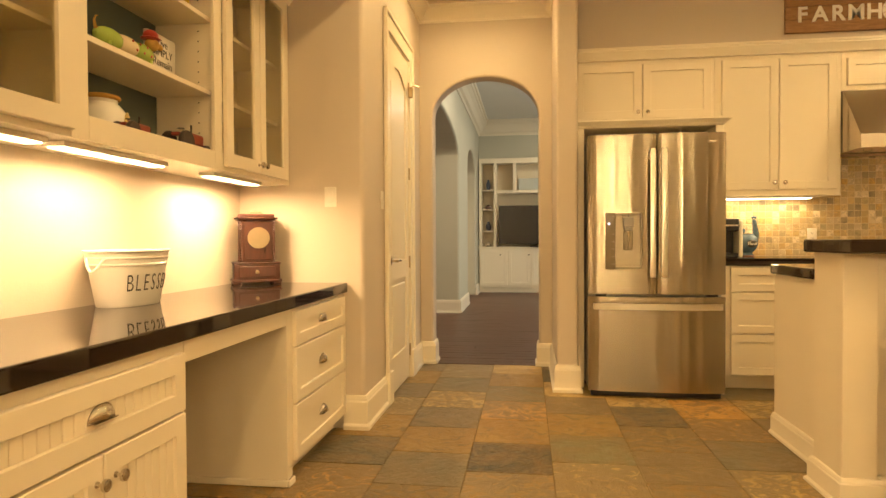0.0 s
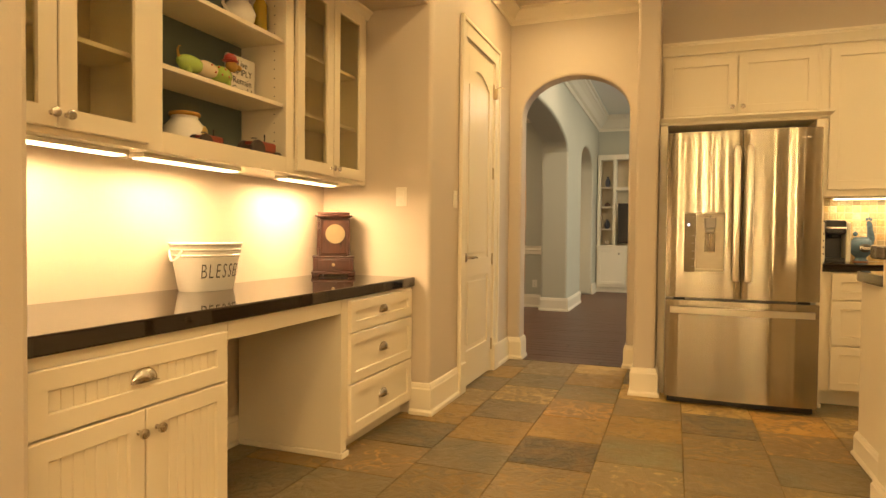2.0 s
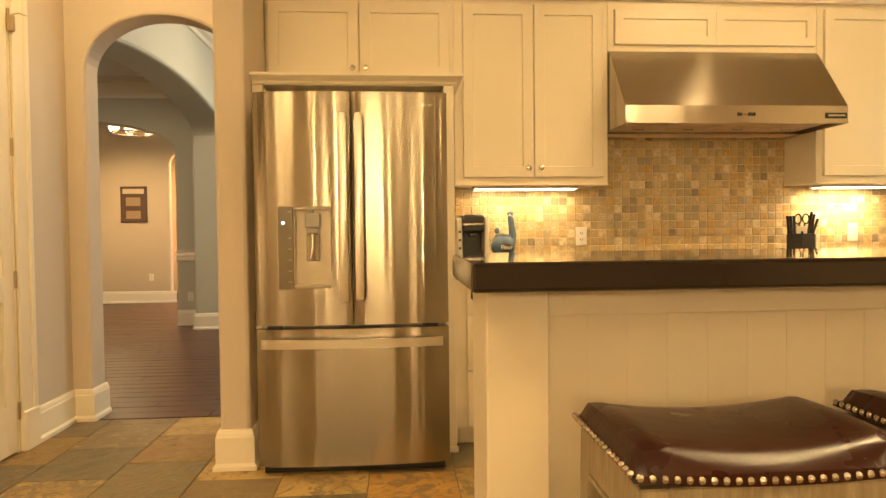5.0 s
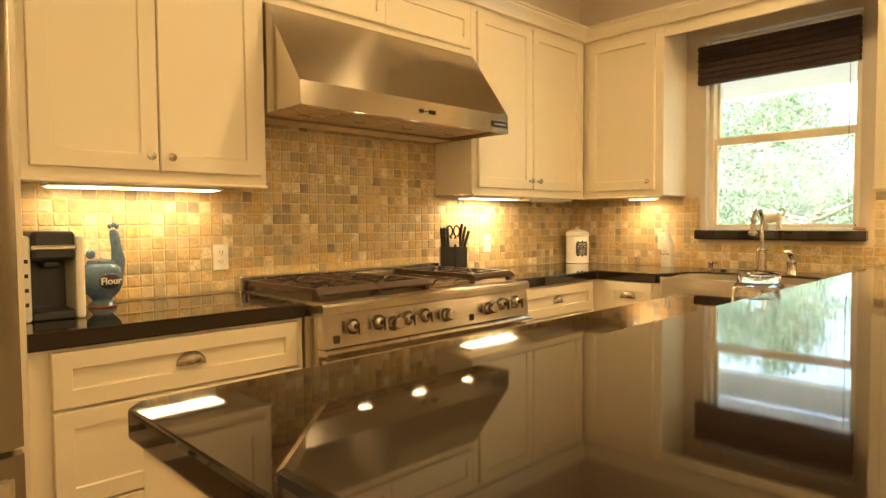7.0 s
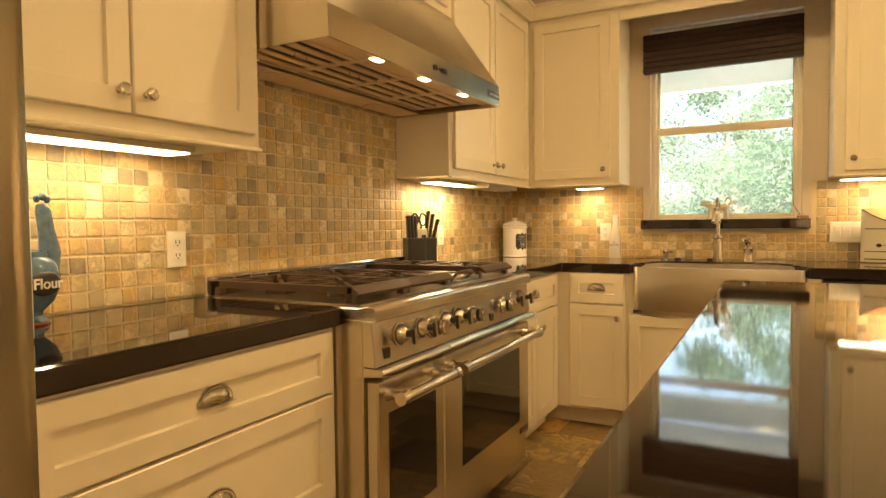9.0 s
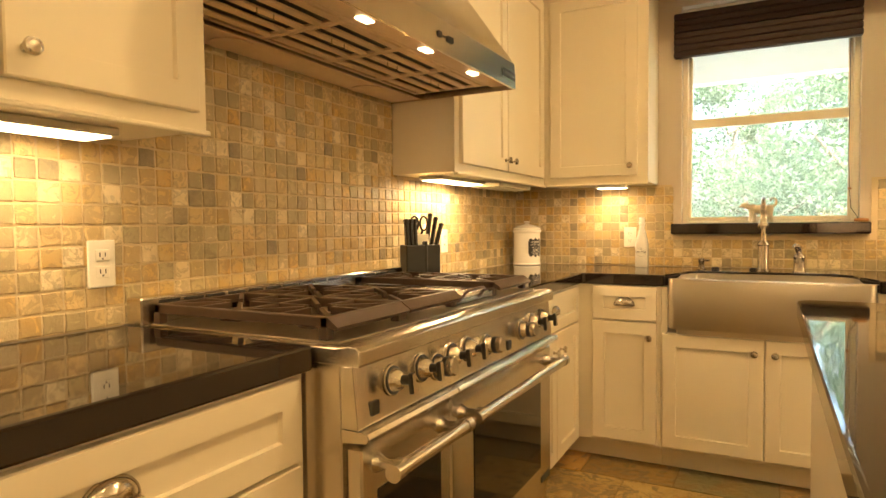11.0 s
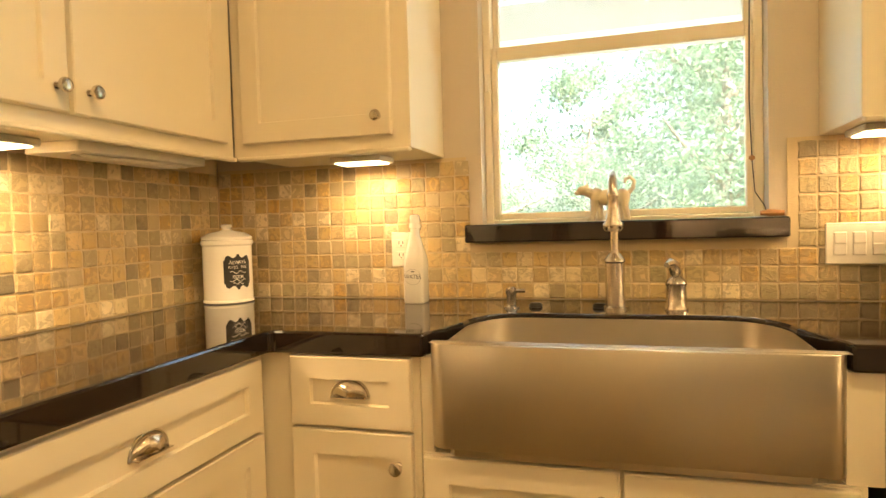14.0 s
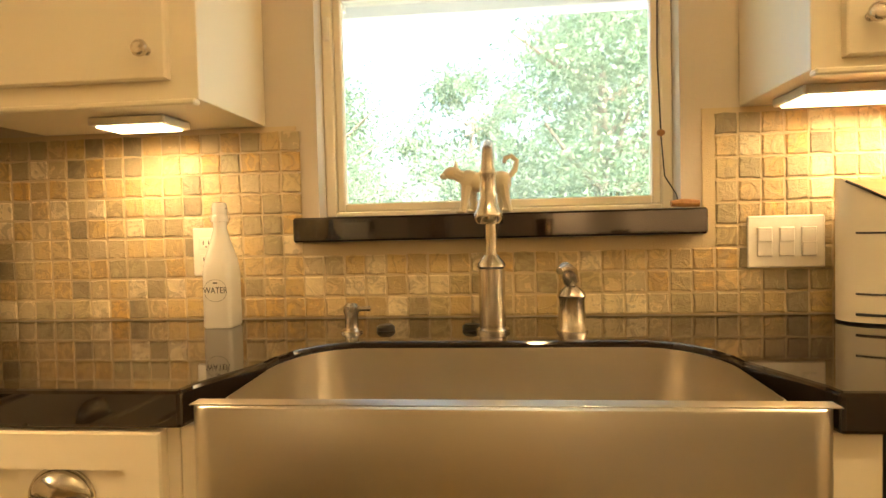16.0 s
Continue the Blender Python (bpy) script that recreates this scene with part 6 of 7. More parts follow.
def tractor(y0, s, flip=1):
    t = thing("toy_tractor", (-1.055, y0, S1), "small old red die-cast toy tractor with dark tyres", "toy tractor", "toy tractors")
    def P(a, b, c):
        return Vector((-1.055 + a * s, y0 + flip * b * s, S1 + c * s))
    def bx(a, b, bev=0.003):
        p, q = P(*a), P(*b)
        return boxes((tuple(p), tuple(q)), bevel=bev)
    part("hood", bx((-0.018, 0.0, 0.040), (0.018, 0.095, 0.078), 0.006), M_TRACTOR, t)
    part("chassis", bx((-0.010, -0.06, 0.026), (0.010, 0.09, 0.042)), M_TRACTOR, t)
    part("grille", bx((-0.014, 0.0955, 0.042), (0.014, 0.099, 0.074), 0.001), M_LINE, t)
    part("seat", bx((-0.014, -0.055, 0.058), (0.014, -0.035, 0.070)), M_TRACTOR, t)
    part("exhaust", tube([P(0, 0.045, 0.078), P(0, 0.045, 0.108)], 0.003 * s, 8), M_LINE, t)
    part("steering_wheel", lathe([(0.008 * s, 0), (0.012 * s, 0), (0.012 * s, 0.002), (0.008 * s, 0.002)], 12, Matrix.Translation(P(0, -0.018, 0.085))), M_LINE, t)
    for x in (-0.030, 0.030):
        for y, r in ((-0.035, 0.038), (0.085, 0.022)):
            c = P(x, y, r)
            m = Matrix.Translation(c) @ Matrix.Rotation(radians(90), 4, "Y")
            w = part("wheel", lathe([(0.5 * r * s, -0.008 * s), (0.92 * r * s, -0.009 * s), (r * s, -0.005 * s), (r * s, 0.005 * s), (0.92 * r * s, 0.009 * s), (0.5 * r * s, 0.008 * s)], 20, m), M_TYRE, t)
            part("rim", lathe([(0, -0.004 * s), (0.5 * r * s, -0.006 * s), (0.5 * r * s, 0.006 * s), (0, 0.004 * s)], 16, m), M_TRACTOR, w)


tractor(3.0, 1.25)
tractor(2.66, 0.95)
pt = thing("pitcher", (-1.13, 2.94, S3), "white glazed round pitcher with a looped handle", "pitcher")
PM = Matrix.Translation((-1.13, 2.96, S3))
part("body", lathe([(0, 0), (0.045, 0), (0.070, 0.03), (0.078, 0.065), (0.062, 0.105), (0.040, 0.125), (0.042, 0.150), (0.047, 0.158), (0, 0.156)], 26, PM), M_CERAM, pt, smooth=True)
part("handle", tube([(-1.13, 2.895, S3 + 0.12), (-1.13, 2.86, S3 + 0.125), (-1.13, 2.85, S3 + 0.08), (-1.13, 2.885, S3 + 0.05)], 0.008, 8), M_CERAM, pt, smooth=True)
ab = thing("glass_bottle", (-1.13, 3.12, S3), "tall yellow amber glass bottle", "bottle")
part("body", lathe([(0, 0), (0.030, 0), (0.034, 0.01), (0.034, 0.16), (0.014, 0.20), (0.012, 0.27), (0.015, 0.275), (0, 0.275)], 20, Matrix.Translation((-1.13, 3.12, S3))), M_AMBER, ab, smooth=True)
pf = thing("picture_frame", (-0.57, 1.10, 1.8), "cream distressed wooden picture frame on the wall", "picture frame")
part("frame", boxes(((-0.574, 0.80, 1.446), (-0.556, 1.395, 1.50)), ((-0.574, 0.80, 2.0), (-0.556, 1.395, 2.055)), ((-0.574, 1.340, 1.50), (-0.556, 1.395, 2.0)), ((-0.574, 0.80, 1.50), (-0.556, 0.855, 2.0)), bevel=0.003), paint("distressed_cream", (0.66, 0.60, 0.45), 0.6, 0.2, 0.3), pf)
part("picture", boxes(((-0.574, 0.855, 1.50), (-0.566, 1.340, 2.0))), M_BEIGE, pf)

# ---- things on the kitchen counters ----
ZC = 0.9305


def canister():
    c = Vector((5.143, 5.612, ZC))
    t = thing("canister", c, "white ceramic lidded canister with a black lettered label", "canister")
    M = Matrix.Translation(c)
    part("body", lathe([(0, 0), (0.078, 0), (0.083, 0.003), (0.083, 0.008), (0.080, 0.012), (0.080, 0.190), (0.085, 0.196), (0.085, 0.208), (0.078, 0.212), (0, 0.212)], 40, M), M_CERAM, t, smooth=True)
    part("lid", lathe([(0, 0.2125), (0.082, 0.2125), (0.083, 0.220), (0.060, 0.234), (0.020, 0.242), (0.012, 0.246), (0.019, 0.255), (0.017, 0.262), (0, 0.264)], 40, M), M_CERAM, t, smooth=True)
    a0 = radians(-121)
    Fm = lambda th, v, r=0.0805: Vector((c.x + r * math.cos(a0 + th), c.y + r * math.sin(a0 + th), ZC + v))
    bm = bmesh.new()
    # a shaped label bent round the body
    n = 28
    outl = []
    for i in range(n + 1):
        s = -1 + 2 * i / n
        hgt = 0.050 + 0.004 * math.cos(s * math.pi * 3) + (0.005 if abs(s) < 0.10 else 0) - 0.009 * (abs(s) > 0.88)
        outl.append((s * 0.58, hgt))
    lo = [bm.verts.new(Fm(th, 0.105 - h, 0.0808)) for th, h in outl]
    hi = [bm.verts.new(Fm(th, 0.105 + h, 0.0808)) for th, h in outl]
    for i in range(n):
        bm.faces.new((lo[i], lo[i + 1], hi[i + 1], hi[i]))
    part("label", bm, M_LINE, t, "black ornate label")

    def bent(text, v, size, w):
        k = len(text)
        for i, ch in enumerate(text):
            if ch == " ":
                continue
            th = (i - (k - 1) / 2) * w / 0.081
            nrm = Vector((math.cos(a0 + th), math.sin(a0 + th), 0))
            u = Vector((-nrm.y, nrm.x, 0))
            m = Matrix(((u.x, 0, nrm.x, 0), (u.y, 0, nrm.y, 0), (0, 1, 0, 0), (0, 0, 0, 1)))
            m = Matrix.Translation(Fm(th, v, 0.0814)) @ m
            writing("letter", ch, size, m, M_CERAM, t, 0.0003)
    bent("ALWAYS", 0.136, 0.016, 0.0098)
    bent("KISS THE", 0.120, 0.013, 0.0080)
    bent("COOK", 0.088, 0.015, 0.0095)
    for v0, amp, w in ((0.104, 0.004, 0.34), (0.077, -0.004, 0.34), (0.067, 0.003, 0.22)):
        part("flourish", tube([Fm(-w + 2 * w * i / 16, v0 + amp * math.sin(i * math.pi / 4), 0.0815) for i in range(17)], 0.0009, 5), M_CERAM, t)


canister()


def bottle():
    c = Vector((5.165, 4.945, ZC))
    t = thing("milk_bottle", c, "white glass swing-top bottle lettered WATER", "bottle")
    bm = bmesh.new()
    def sq(h, z, r):
        out = []
        for cx, cy, t0 in ((h - r, h - r, 0), (r - h, h - r, 90), (r - h, r - h, 180), (h - r, r - h, 270)):
            for i in range(5):
                a = radians(t0 + 22.5 * i)
                out.append(bm.verts.new((c.x + cx + r * math.cos(a), c.y + cy + r * math.sin(a), ZC + z)))
        return out
    rings = [sq(0.030, 0, 0.008), sq(0.0325, 0.004, 0.009), sq(0.0325, 0.125, 0.012), sq(0.030, 0.150, 0.016), sq(0.021, 0.190, 0.019), sq(0.0145, 0.215, 0.0144), sq(0.0145, 0.232, 0.0144)]
    for a, b in zip(rings, rings[1:]):
        for i in range(20):
            bm.faces.new((a[i], a[(i + 1) % 20], b[(i + 1) % 20], b[i]))
    bm.faces.new(rings[0])
    bm.faces.new(rings[-1])
    part("body", bm, M_CERAM, t, smooth=True)
    M = Matrix.Translation(c)
    part("stopper", lathe([(0, 0.2325), (0.017, 0.2325), (0.018, 0.238), (0.017, 0.245), (0.015, 0.248), (0.016, 0.268), (0.014, 0.274), (0, 0.276)], 20, M), M_CERAM, t, smooth=True)
    part("wire", tube([c + Vector(p) for p in ((0, 0.018, 0.225), (0, 0.023, 0.24), (0, 0.018, 0.262), (-0.012, 0, 0.264), (0, -0.018, 0.262), (0, -0.023, 0.24), (0, -0.018, 0.225))], 0.0012, 6), M_NICKEL, t)
    F = frame_of((c.x - 0.0331, c.y, ZC), (0, -1, 0), (-1, 0, 0))
    writing("lettering", "WATER", 0.019, F @ Matrix.Translation((0, 0.083, 0)) @ Matrix.Diagonal((0.85, 1, 1, 1)), M_LINE, t, 0.0003)
    for r in (1, -1):
        part("flourish", tube([F @ Vector((0.024 * math.cos(a), 0.083 + r * (0.006 + 0.018 * math.sin(a)), 0.0)) for a in [math.pi * i / 12 for i in range(13)]], 0.0006, 5), M_GREYPL, t)
    part("crown_mark", boxes(((-0.005, 0.098, 0), (0.005, 0.101, 0.0005)), m=F), M_LINE, t)


bottle()


def knife_block():
    c = Vector((3.893, 5.632, ZC))
    t = thing("knife_block", c, "black knife block holding black-handled knives and scissors", "knife block")
    M = Matrix.Translation(c) @ Matrix.Rotation(radians(-38), 4, "Z")
    part("block", prism([(-0.078, -0.045), (0.0, -0.055), (0.075, -0.045), (0.078, 0.04), (-0.078, 0.04)], 0, 0.160, M, None, 0.006), M_BLACK, t)
    part("ridge", boxes(((0.0, -0.058, 0.001), (0.012, 0.045, 0.175)), bevel=0.003, m=M), M_BLACK, t)
    part("band", boxes(((0.014, -0.0565, 0.022), (0.072, -0.0465, 0.027)), m=M @ Matrix.Rotation(radians(5), 4, "Z")), M_NICKEL, t)
    for x, y, L, lean in ((-0.066, -0.03, 0.115, -4), (-0.050, -0.035, 0.115, -3), (-0.034, -0.035, 0.115, -2), (-0.058, 0.0, 0.115, -3), (0.048, -0.01, 0.125, 10), (0.060, -0.03, 0.10, 16), (0.034, 0.01, 0.14, 8)):
        m = M @ Matrix.Translation((x, y, 0.155)) @ Matrix.Rotation(radians(lean), 4, "Y")
        k = part("knife", boxes(((-0.0075, -0.011, 0.0), (0.0075, 0.011, L * 0.9)), ((-0.008, -0.014, L * 0.85), (0.008, 0.014, L)), bevel=0.004, m=m), M_BLACK, t)
        part("bolster", boxes(((-0.0065, -0.010, -0.012), (0.0065, 0.010, 0.001)), bevel=0.001, m=m), M_NICKEL, k)
    s = bmesh.new()
    for dx in (-0.020, 0.022):
        tube([M @ Vector((0.0 + dx + 0.017 * math.cos(a), 0.01, 0.250 + 0.030 * math.sin(a))) for a in [2 * math.pi * i / 16 for i in range(16)]], 0.0048, 8, s, closed=True)
        tube([M @ Vector((dx * 0.8, 0.01, 0.225)), M @ Vector((0, 0.01, 0.170))], 0.005, 8, s)
    part("scissors", s, M_BLACK, t, smooth=True)
    part("sharpener", boxes(((-0.022, -0.025, 0.160), (0.030, -0.005, 0.205)), bevel=0.002, m=M), M_WHITEPL, t, "white label block")


knife_block()


def flour_jar():
    c = Vector((2.035, 5.625, ZC))
    M_BLUE = simple("blue_mottled_glaze", (0.075, 0.13, 0.19), 0.14, 0, 0.5, 60)
    t = thing("rooster_jar", c, "blue glazed rooster-shaped flour jar with a black oval label", "canister")
    M = Matrix.Translation(c)
    part("body", lathe([(0, 0), (0.046, 0), (0.047, 0.008), (0.034, 0.022), (0.034, 0.03), (0.058, 0.055), (0.070, 0.085), (0.072, 0.115), (0.064, 0.145), (0.048, 0.160), (0, 0.166)], 30, M), M_BLUE, t, smooth=True)
    bm = lathe([(0, 0.160), (0.050, 0.160), (0.046, 0.172), (0, 0.180)], 24, M)
    blob(bm, (c.x - 0.035, c.y, ZC + 0.195), (0.016, 0.016, 0.018))
    part("lid", bm, M_BLUE, t, smooth=True)
    part("neck", tube([c + Vector(p) for p in ((0.045, 0.0, 0.12), (0.058, 0, 0.17), (0.052, 0, 0.22), (0.046, 0, 0.268), (0.040, 0, 0.285))], [0.030, 0.024, 0.018, 0.017, 0.010], 14), M_BLUE, t, smooth=True)
    cb = bmesh.new()
    for dx, z in ((0.032, 0.297), (0.045, 0.302), (0.056, 0.296)):
        blob(cb, (c.x + dx, c.y, ZC + z), (0.008, 0.006, 0.010), 8)
    part("comb", cb, M_BLUE, t, smooth=True)
    part("foot_rim", lathe([(0, 0.0005), (0.0475, 0.0005), (0.0485, 0.004), (0.047, 0.007), (0, 0.007)], 24, M), simple("rust_glaze", (0.22, 0.07, 0.03), 0.3), t)
    a = radians(-82)
    n = Vector((math.cos(a), math.sin(a), 0.0))
    m = Matrix(((-n.y, 0, n.x, c.x + 0.0665 * n.x), (n.x, 0, n.y, c.y + 0.0665 * n.y), (0, 1, 0, ZC + 0.098), (0, 0, 0, 1)))
    lb = part("label", blob(bmesh.new(), (0, 0, 0), (0.040, 0.030, 0.009), 10, m), M_LINE, t, "black oval label", smooth=True)
    writing("lettering", "Flour", 0.034, m @ Matrix.Translation((0, 0, 0.0085)), M_CERAM, lb, 0.0012, 0.0006)


flour_jar()


def coffee_maker():
    t = thing("coffee_maker", (1.825, 5.47, ZC), "white and black single-cup coffee maker", "coffee maker")
    for x in (1.740, 1.890):
        part("side_panel", boxes(((x, 5.37, ZC), (x + 0.028, 5.60, ZC + 0.27)), bevel=0.010, seg=2), M_WHITEPL, t)
    part("head", boxes(((1.769, 5.36, ZC + 0.19), (1.889, 5.60, ZC + 0.285)), bevel=0.012, seg=2), M_BLACK, t)
    part("lever", boxes(((1.767, 5.352, ZC + 0.225), (1.891, 5.362, ZC + 0.24)), bevel=0.003), M_NICKEL, t)
    part("column", boxes(((1.769, 5.50, ZC), (1.889, 5.60, ZC + 0.19)), bevel=0.004), M_BLACK, t)
    part("drip_tray", boxes(((1.769, 5.38, ZC), (1.889, 5.50, ZC + 0.03)), bevel=0.004), M_BLACK, t)
    part("spout", boxes(((1.805, 5.40, ZC + 0.165), (1.855, 5.46, ZC + 0.19)), bevel=0.006), M_BLACK, t)
    for i in range(4):
        part("button", boxes(((1.747, 5.368, ZC + 0.05 + 0.045 * i), (1.759, 5.3705, ZC + 0.062 + 0.045 * i))), M_LINE, t)


coffee_maker()


def bread_bin():
    cx, cy = 5.16, 3.492
    t = thing("bread_bin", (cx, cy, ZC), "cream enamel bread bin with rooster motif and curved wooden lid", "bread bin")
    M_BIN = simple("cream_enamel", (0.74, 0.68, 0.55), 0.3, 0, 0.05, 6)
    a, b, H = 0.085, 0.165, 0.285
    n = 40
    bm = bmesh.new()
    pts = [(a * math.cos(2 * math.pi * i / n), b * math.sin(2 * math.pi * i / n)) for i in range(n)]
    top = lambda y: H - 0.075 * (1 - min(1, (abs(y) / b)) ** 2.0)
    rings = [[bm.verts.new((cx + x, cy + y, ZC + 0.004)) for x, y in pts], [bm.verts.new((cx + x, cy + y, ZC + (top(y) if x < 0 else H))) for x, y in pts],
             [bm.verts.new((cx + x * 0.97, cy + y * 0.98, ZC + (top(y) if x < 0 else H))) for x, y in pts], [bm.verts.new((cx + x * 0.97, cy + y * 0.98, ZC + 0.008)) for x, y in pts]]
    for p, q in zip(rings, rings[1:]):
        for i in range(n):
            bm.faces.new((p[i], p[(i + 1) % n], q[(i + 1) % n], q[i]))
    bm.faces.new(rings[0])
    bm.faces.new(rings[-1])
    part("body", bm, M_BIN, t, smooth=True)
    # the scooped lid
    bm = bmesh.new()
    g = []
    for i in range(15):
        y = -b * 0.99 + 2 * b * 0.99 * i / 14
        hw = a * math.sqrt(max(0.0, 1 - (y / b) ** 2)) * 0.98
        row = []
        for j in range(7):
            s = j / 6
            row.append(bm.verts.new((cx - hw + 2 * hw * s, cy + y, ZC + top(y) + (H - top(y)) * s ** 0.7 + 0.002)))
        g.append(row)
    for i in range(14):
        for j in range(6):
            bm.faces.new((g[i][j], g[i + 1][j], g[i + 1][j + 1], g[i][j + 1]))
    bmesh.ops.solidify(bm, geom=bm.faces[:], thickness=0.004)
    part("lid", bm, wood("lid_wood", (0.30, 0.12, 0.045), (0.50, 0.25, 0.11), 0.35, (14, 1.5, 14)), t, "curved orange wooden lid", smooth=True)
    FF = lambda y, z, o=0.0008: Vector((cx - (a + o) * math.sqrt(max(0.0, 1 - (y / b) ** 2)), cy + y, ZC + z))
    for z in (0.020, 0.060, 0.178):
        part("line", tube([FF(-0.15 + 0.3 * i / 24, z) for i in range(25)], 0.0022 if z > 0.03 else 0.003, 6), M_LINE, t, "black painted line")
    part("line", tube([FF(-0.16 + 0.32 * i / 24, top(-0.16 + 0.32 * i / 24) - 0.001) for i in range(25)], 0.003, 6), M_LINE, t)
    ar = bmesh.new()
    tube([FF(0.09 - 0.012 * i, 0.092, 0.001) for i in range(16)], 0.0014, 6, ar)
    blob(ar, FF(0.092, 0.092), (0.003, 0.014, 0.010), 6)
    for p in ((0.012, 0.125, 0.026, 0.014), (0.036, 0.140, 0.014, 0.020), (-0.012, 0.142, 0.008, 0.022), (-0.016, 0.160, 0.010, 0.007)):
        blob(ar, FF(p[0], p[1]), (0.003, p[2], p[3]), 8)
    tube([FF(0.008, 0.092, 0.001), FF(0.008, 0.12, 0.001)], 0.0015, 6, ar)
    part("rooster_motif", ar, M_LINE, t, "black rooster vane motif")


bread_bin()

JX, JY = 3.0, 3.667
cd = thing("candle_jar", (JX, JY, ZC), "large glass candle jar with mauve wax and a fruit label", "candle")
CM = Matrix.Translation((JX, JY, ZC))
part("wax", lathe([(0, 0.006), (0.057, 0.006), (0.057, 0.108), (0.050, 0.112), (0, 0.110)], 28, CM), simple("mauve_wax", (0.26, 0.13, 0.10), 0.4), cd, "mauve wax")
part("glass", lathe([(0, 0), (0.058, 0), (0.062, 0.005), (0.062, 0.128), (0.057, 0.140), (0.049, 0.146), (0.049, 0.164), (0.052, 0.167), (0.049, 0.170), (0.046, 0.167), (0.046, 0.145), (0.0585, 0.126), (0.0585, 0.005), (0, 0.004)], 32, CM), M_JARGLASS, cd, smooth=True)
lbl = bmesh.new()
row = []
for i in range(11):
    th = radians(180 + 6 * i)
    row.append([lbl.verts.new((JX + 0.0628 * math.cos(th), JY + 0.0628 * math.sin(th), ZC + z)) for z in (0.022, 0.095)])
for p, q in zip(row, row[1:]):
    lbl.faces.new((p[0], q[0], q[1], p[1]))
lb = part("label", lbl, simple("label_dark", (0.10, 0.055, 0.05), 0.5, 0, 0.6, 90), cd)
for th, z in ((198, 0.05), (206, 0.044), (214, 0.052), (220, 0.045), (210, 0.060), (202, 0.066)):
    part("berry", blob(bmesh.new(), (JX + 0.0628 * math.cos(radians(th)), JY + 0.0628 * math.sin(radians(th)), ZC + z), (0.0015, 0.005, 0.006), 6), M_RED, lb)

cat = bmesh.new()
cx, cz = 5.272, 1.1685
CATM = Matrix.Translation((cx, 4.37, cz)) @ Matrix.Diagonal((1.17, 1.17, 1.15, 1)) @ Matrix.Translation((-cx, -4.452, -cz))
blob(cat, (cx, 4.442, cz + 0.062), (0.020, 0.042, 0.022))
blob(cat, (cx, 4.412, cz + 0.060), (0.020, 0.020, 0.024))
blob(cat, (cx, 4.475, cz + 0.068), (0.016, 0.020, 0.020))
tube([(cx, 4.482, cz + 0.070), (cx, 4.502, cz + 0.080)], [0.014, 0.012], 10, cat)
blob(cat, (cx, 4.508, cz + 0.082), (0.013, 0.018, 0.013))
blob(cat, (cx, 4.523, cz + 0.076), (0.007, 0.009, 0.007))
for dx in (-0.008, 0.008):
    lathe([(0.005, 0), (0, 0.014)], 6, Matrix.Translation((cx + dx, 4.500, cz + 0.092)), cat)
for x, y, dy in ((cx - 0.010, 4.480, 0.008), (cx + 0.010, 4.470, -0.004), (cx - 0.010, 4.408, -0.010), (cx + 0.010, 4.412, 0.006)):
    tube([(x, y, cz + 0.055), (x, y + dy * 0.4, cz + 0.028), (x, y + dy, cz + 0.004)], [0.012, 0.008, 0.007], 8, cat)
    blob(cat, (x, y + dy + 0.004, cz + 0.005), (0.007, 0.010, 0.005), 6)
tube([(cx, 4.398, cz + 0.070), (cx, 4.385, cz + 0.085), (cx, 4.382, cz + 0.102), (cx, 4.392, cz + 0.112), (cx, 4.404, cz + 0.108), (cx, 4.406, cz + 0.098)], [0.006, 0.006, 0.005, 0.005, 0.005, 0.004], 8, cat)
bmesh.ops.transform(cat, matrix=CATM, verts=cat.verts)
solid("cat_figurine", cat, simple("cream_bisque", (0.62, 0.54, 0.38), 0.45, 0, 0.12, 20), "small cream ceramic cat figurine on the window sill", "figurine", smooth=True)

# ---- farmhouse sign ----
sg = thing("wall_sign", (2.85, 5.49, 2.58), "brown wooden plank sign with white letters and a windmill", "sign")
for i in range(3):
    part("plank", boxes(((2.24, 5.470, 2.575 + 0.095 * i), (3.70, 5.4975, 2.667 + 0.095 * i)), bevel=0.003), M_SIGNWOOD, sg)
SG = frame_of((0, 5.4695, 0), (1, 0, 0), (0, -1, 0))
for i, ch in enumerate("FARMH"):
    writing("letter", ch, 0.155, SG @ Matrix.Translation((2.355 + 0.122 * i, 2.700, 0)), M_CERAM, sg, 0.003, 0.004)
for k in range(12):
    m = SG @ Matrix.Translation((2.98, 2.71, 0)) @ Matrix.Rotation(radians(30 * k), 4, "Z")
    part("blade", prism([(0.015, -0.006), (0.085, -0.020), (0.085, 0.020), (0.015, 0.006)], 0.001, 0.006, m), M_CERAM, sg)

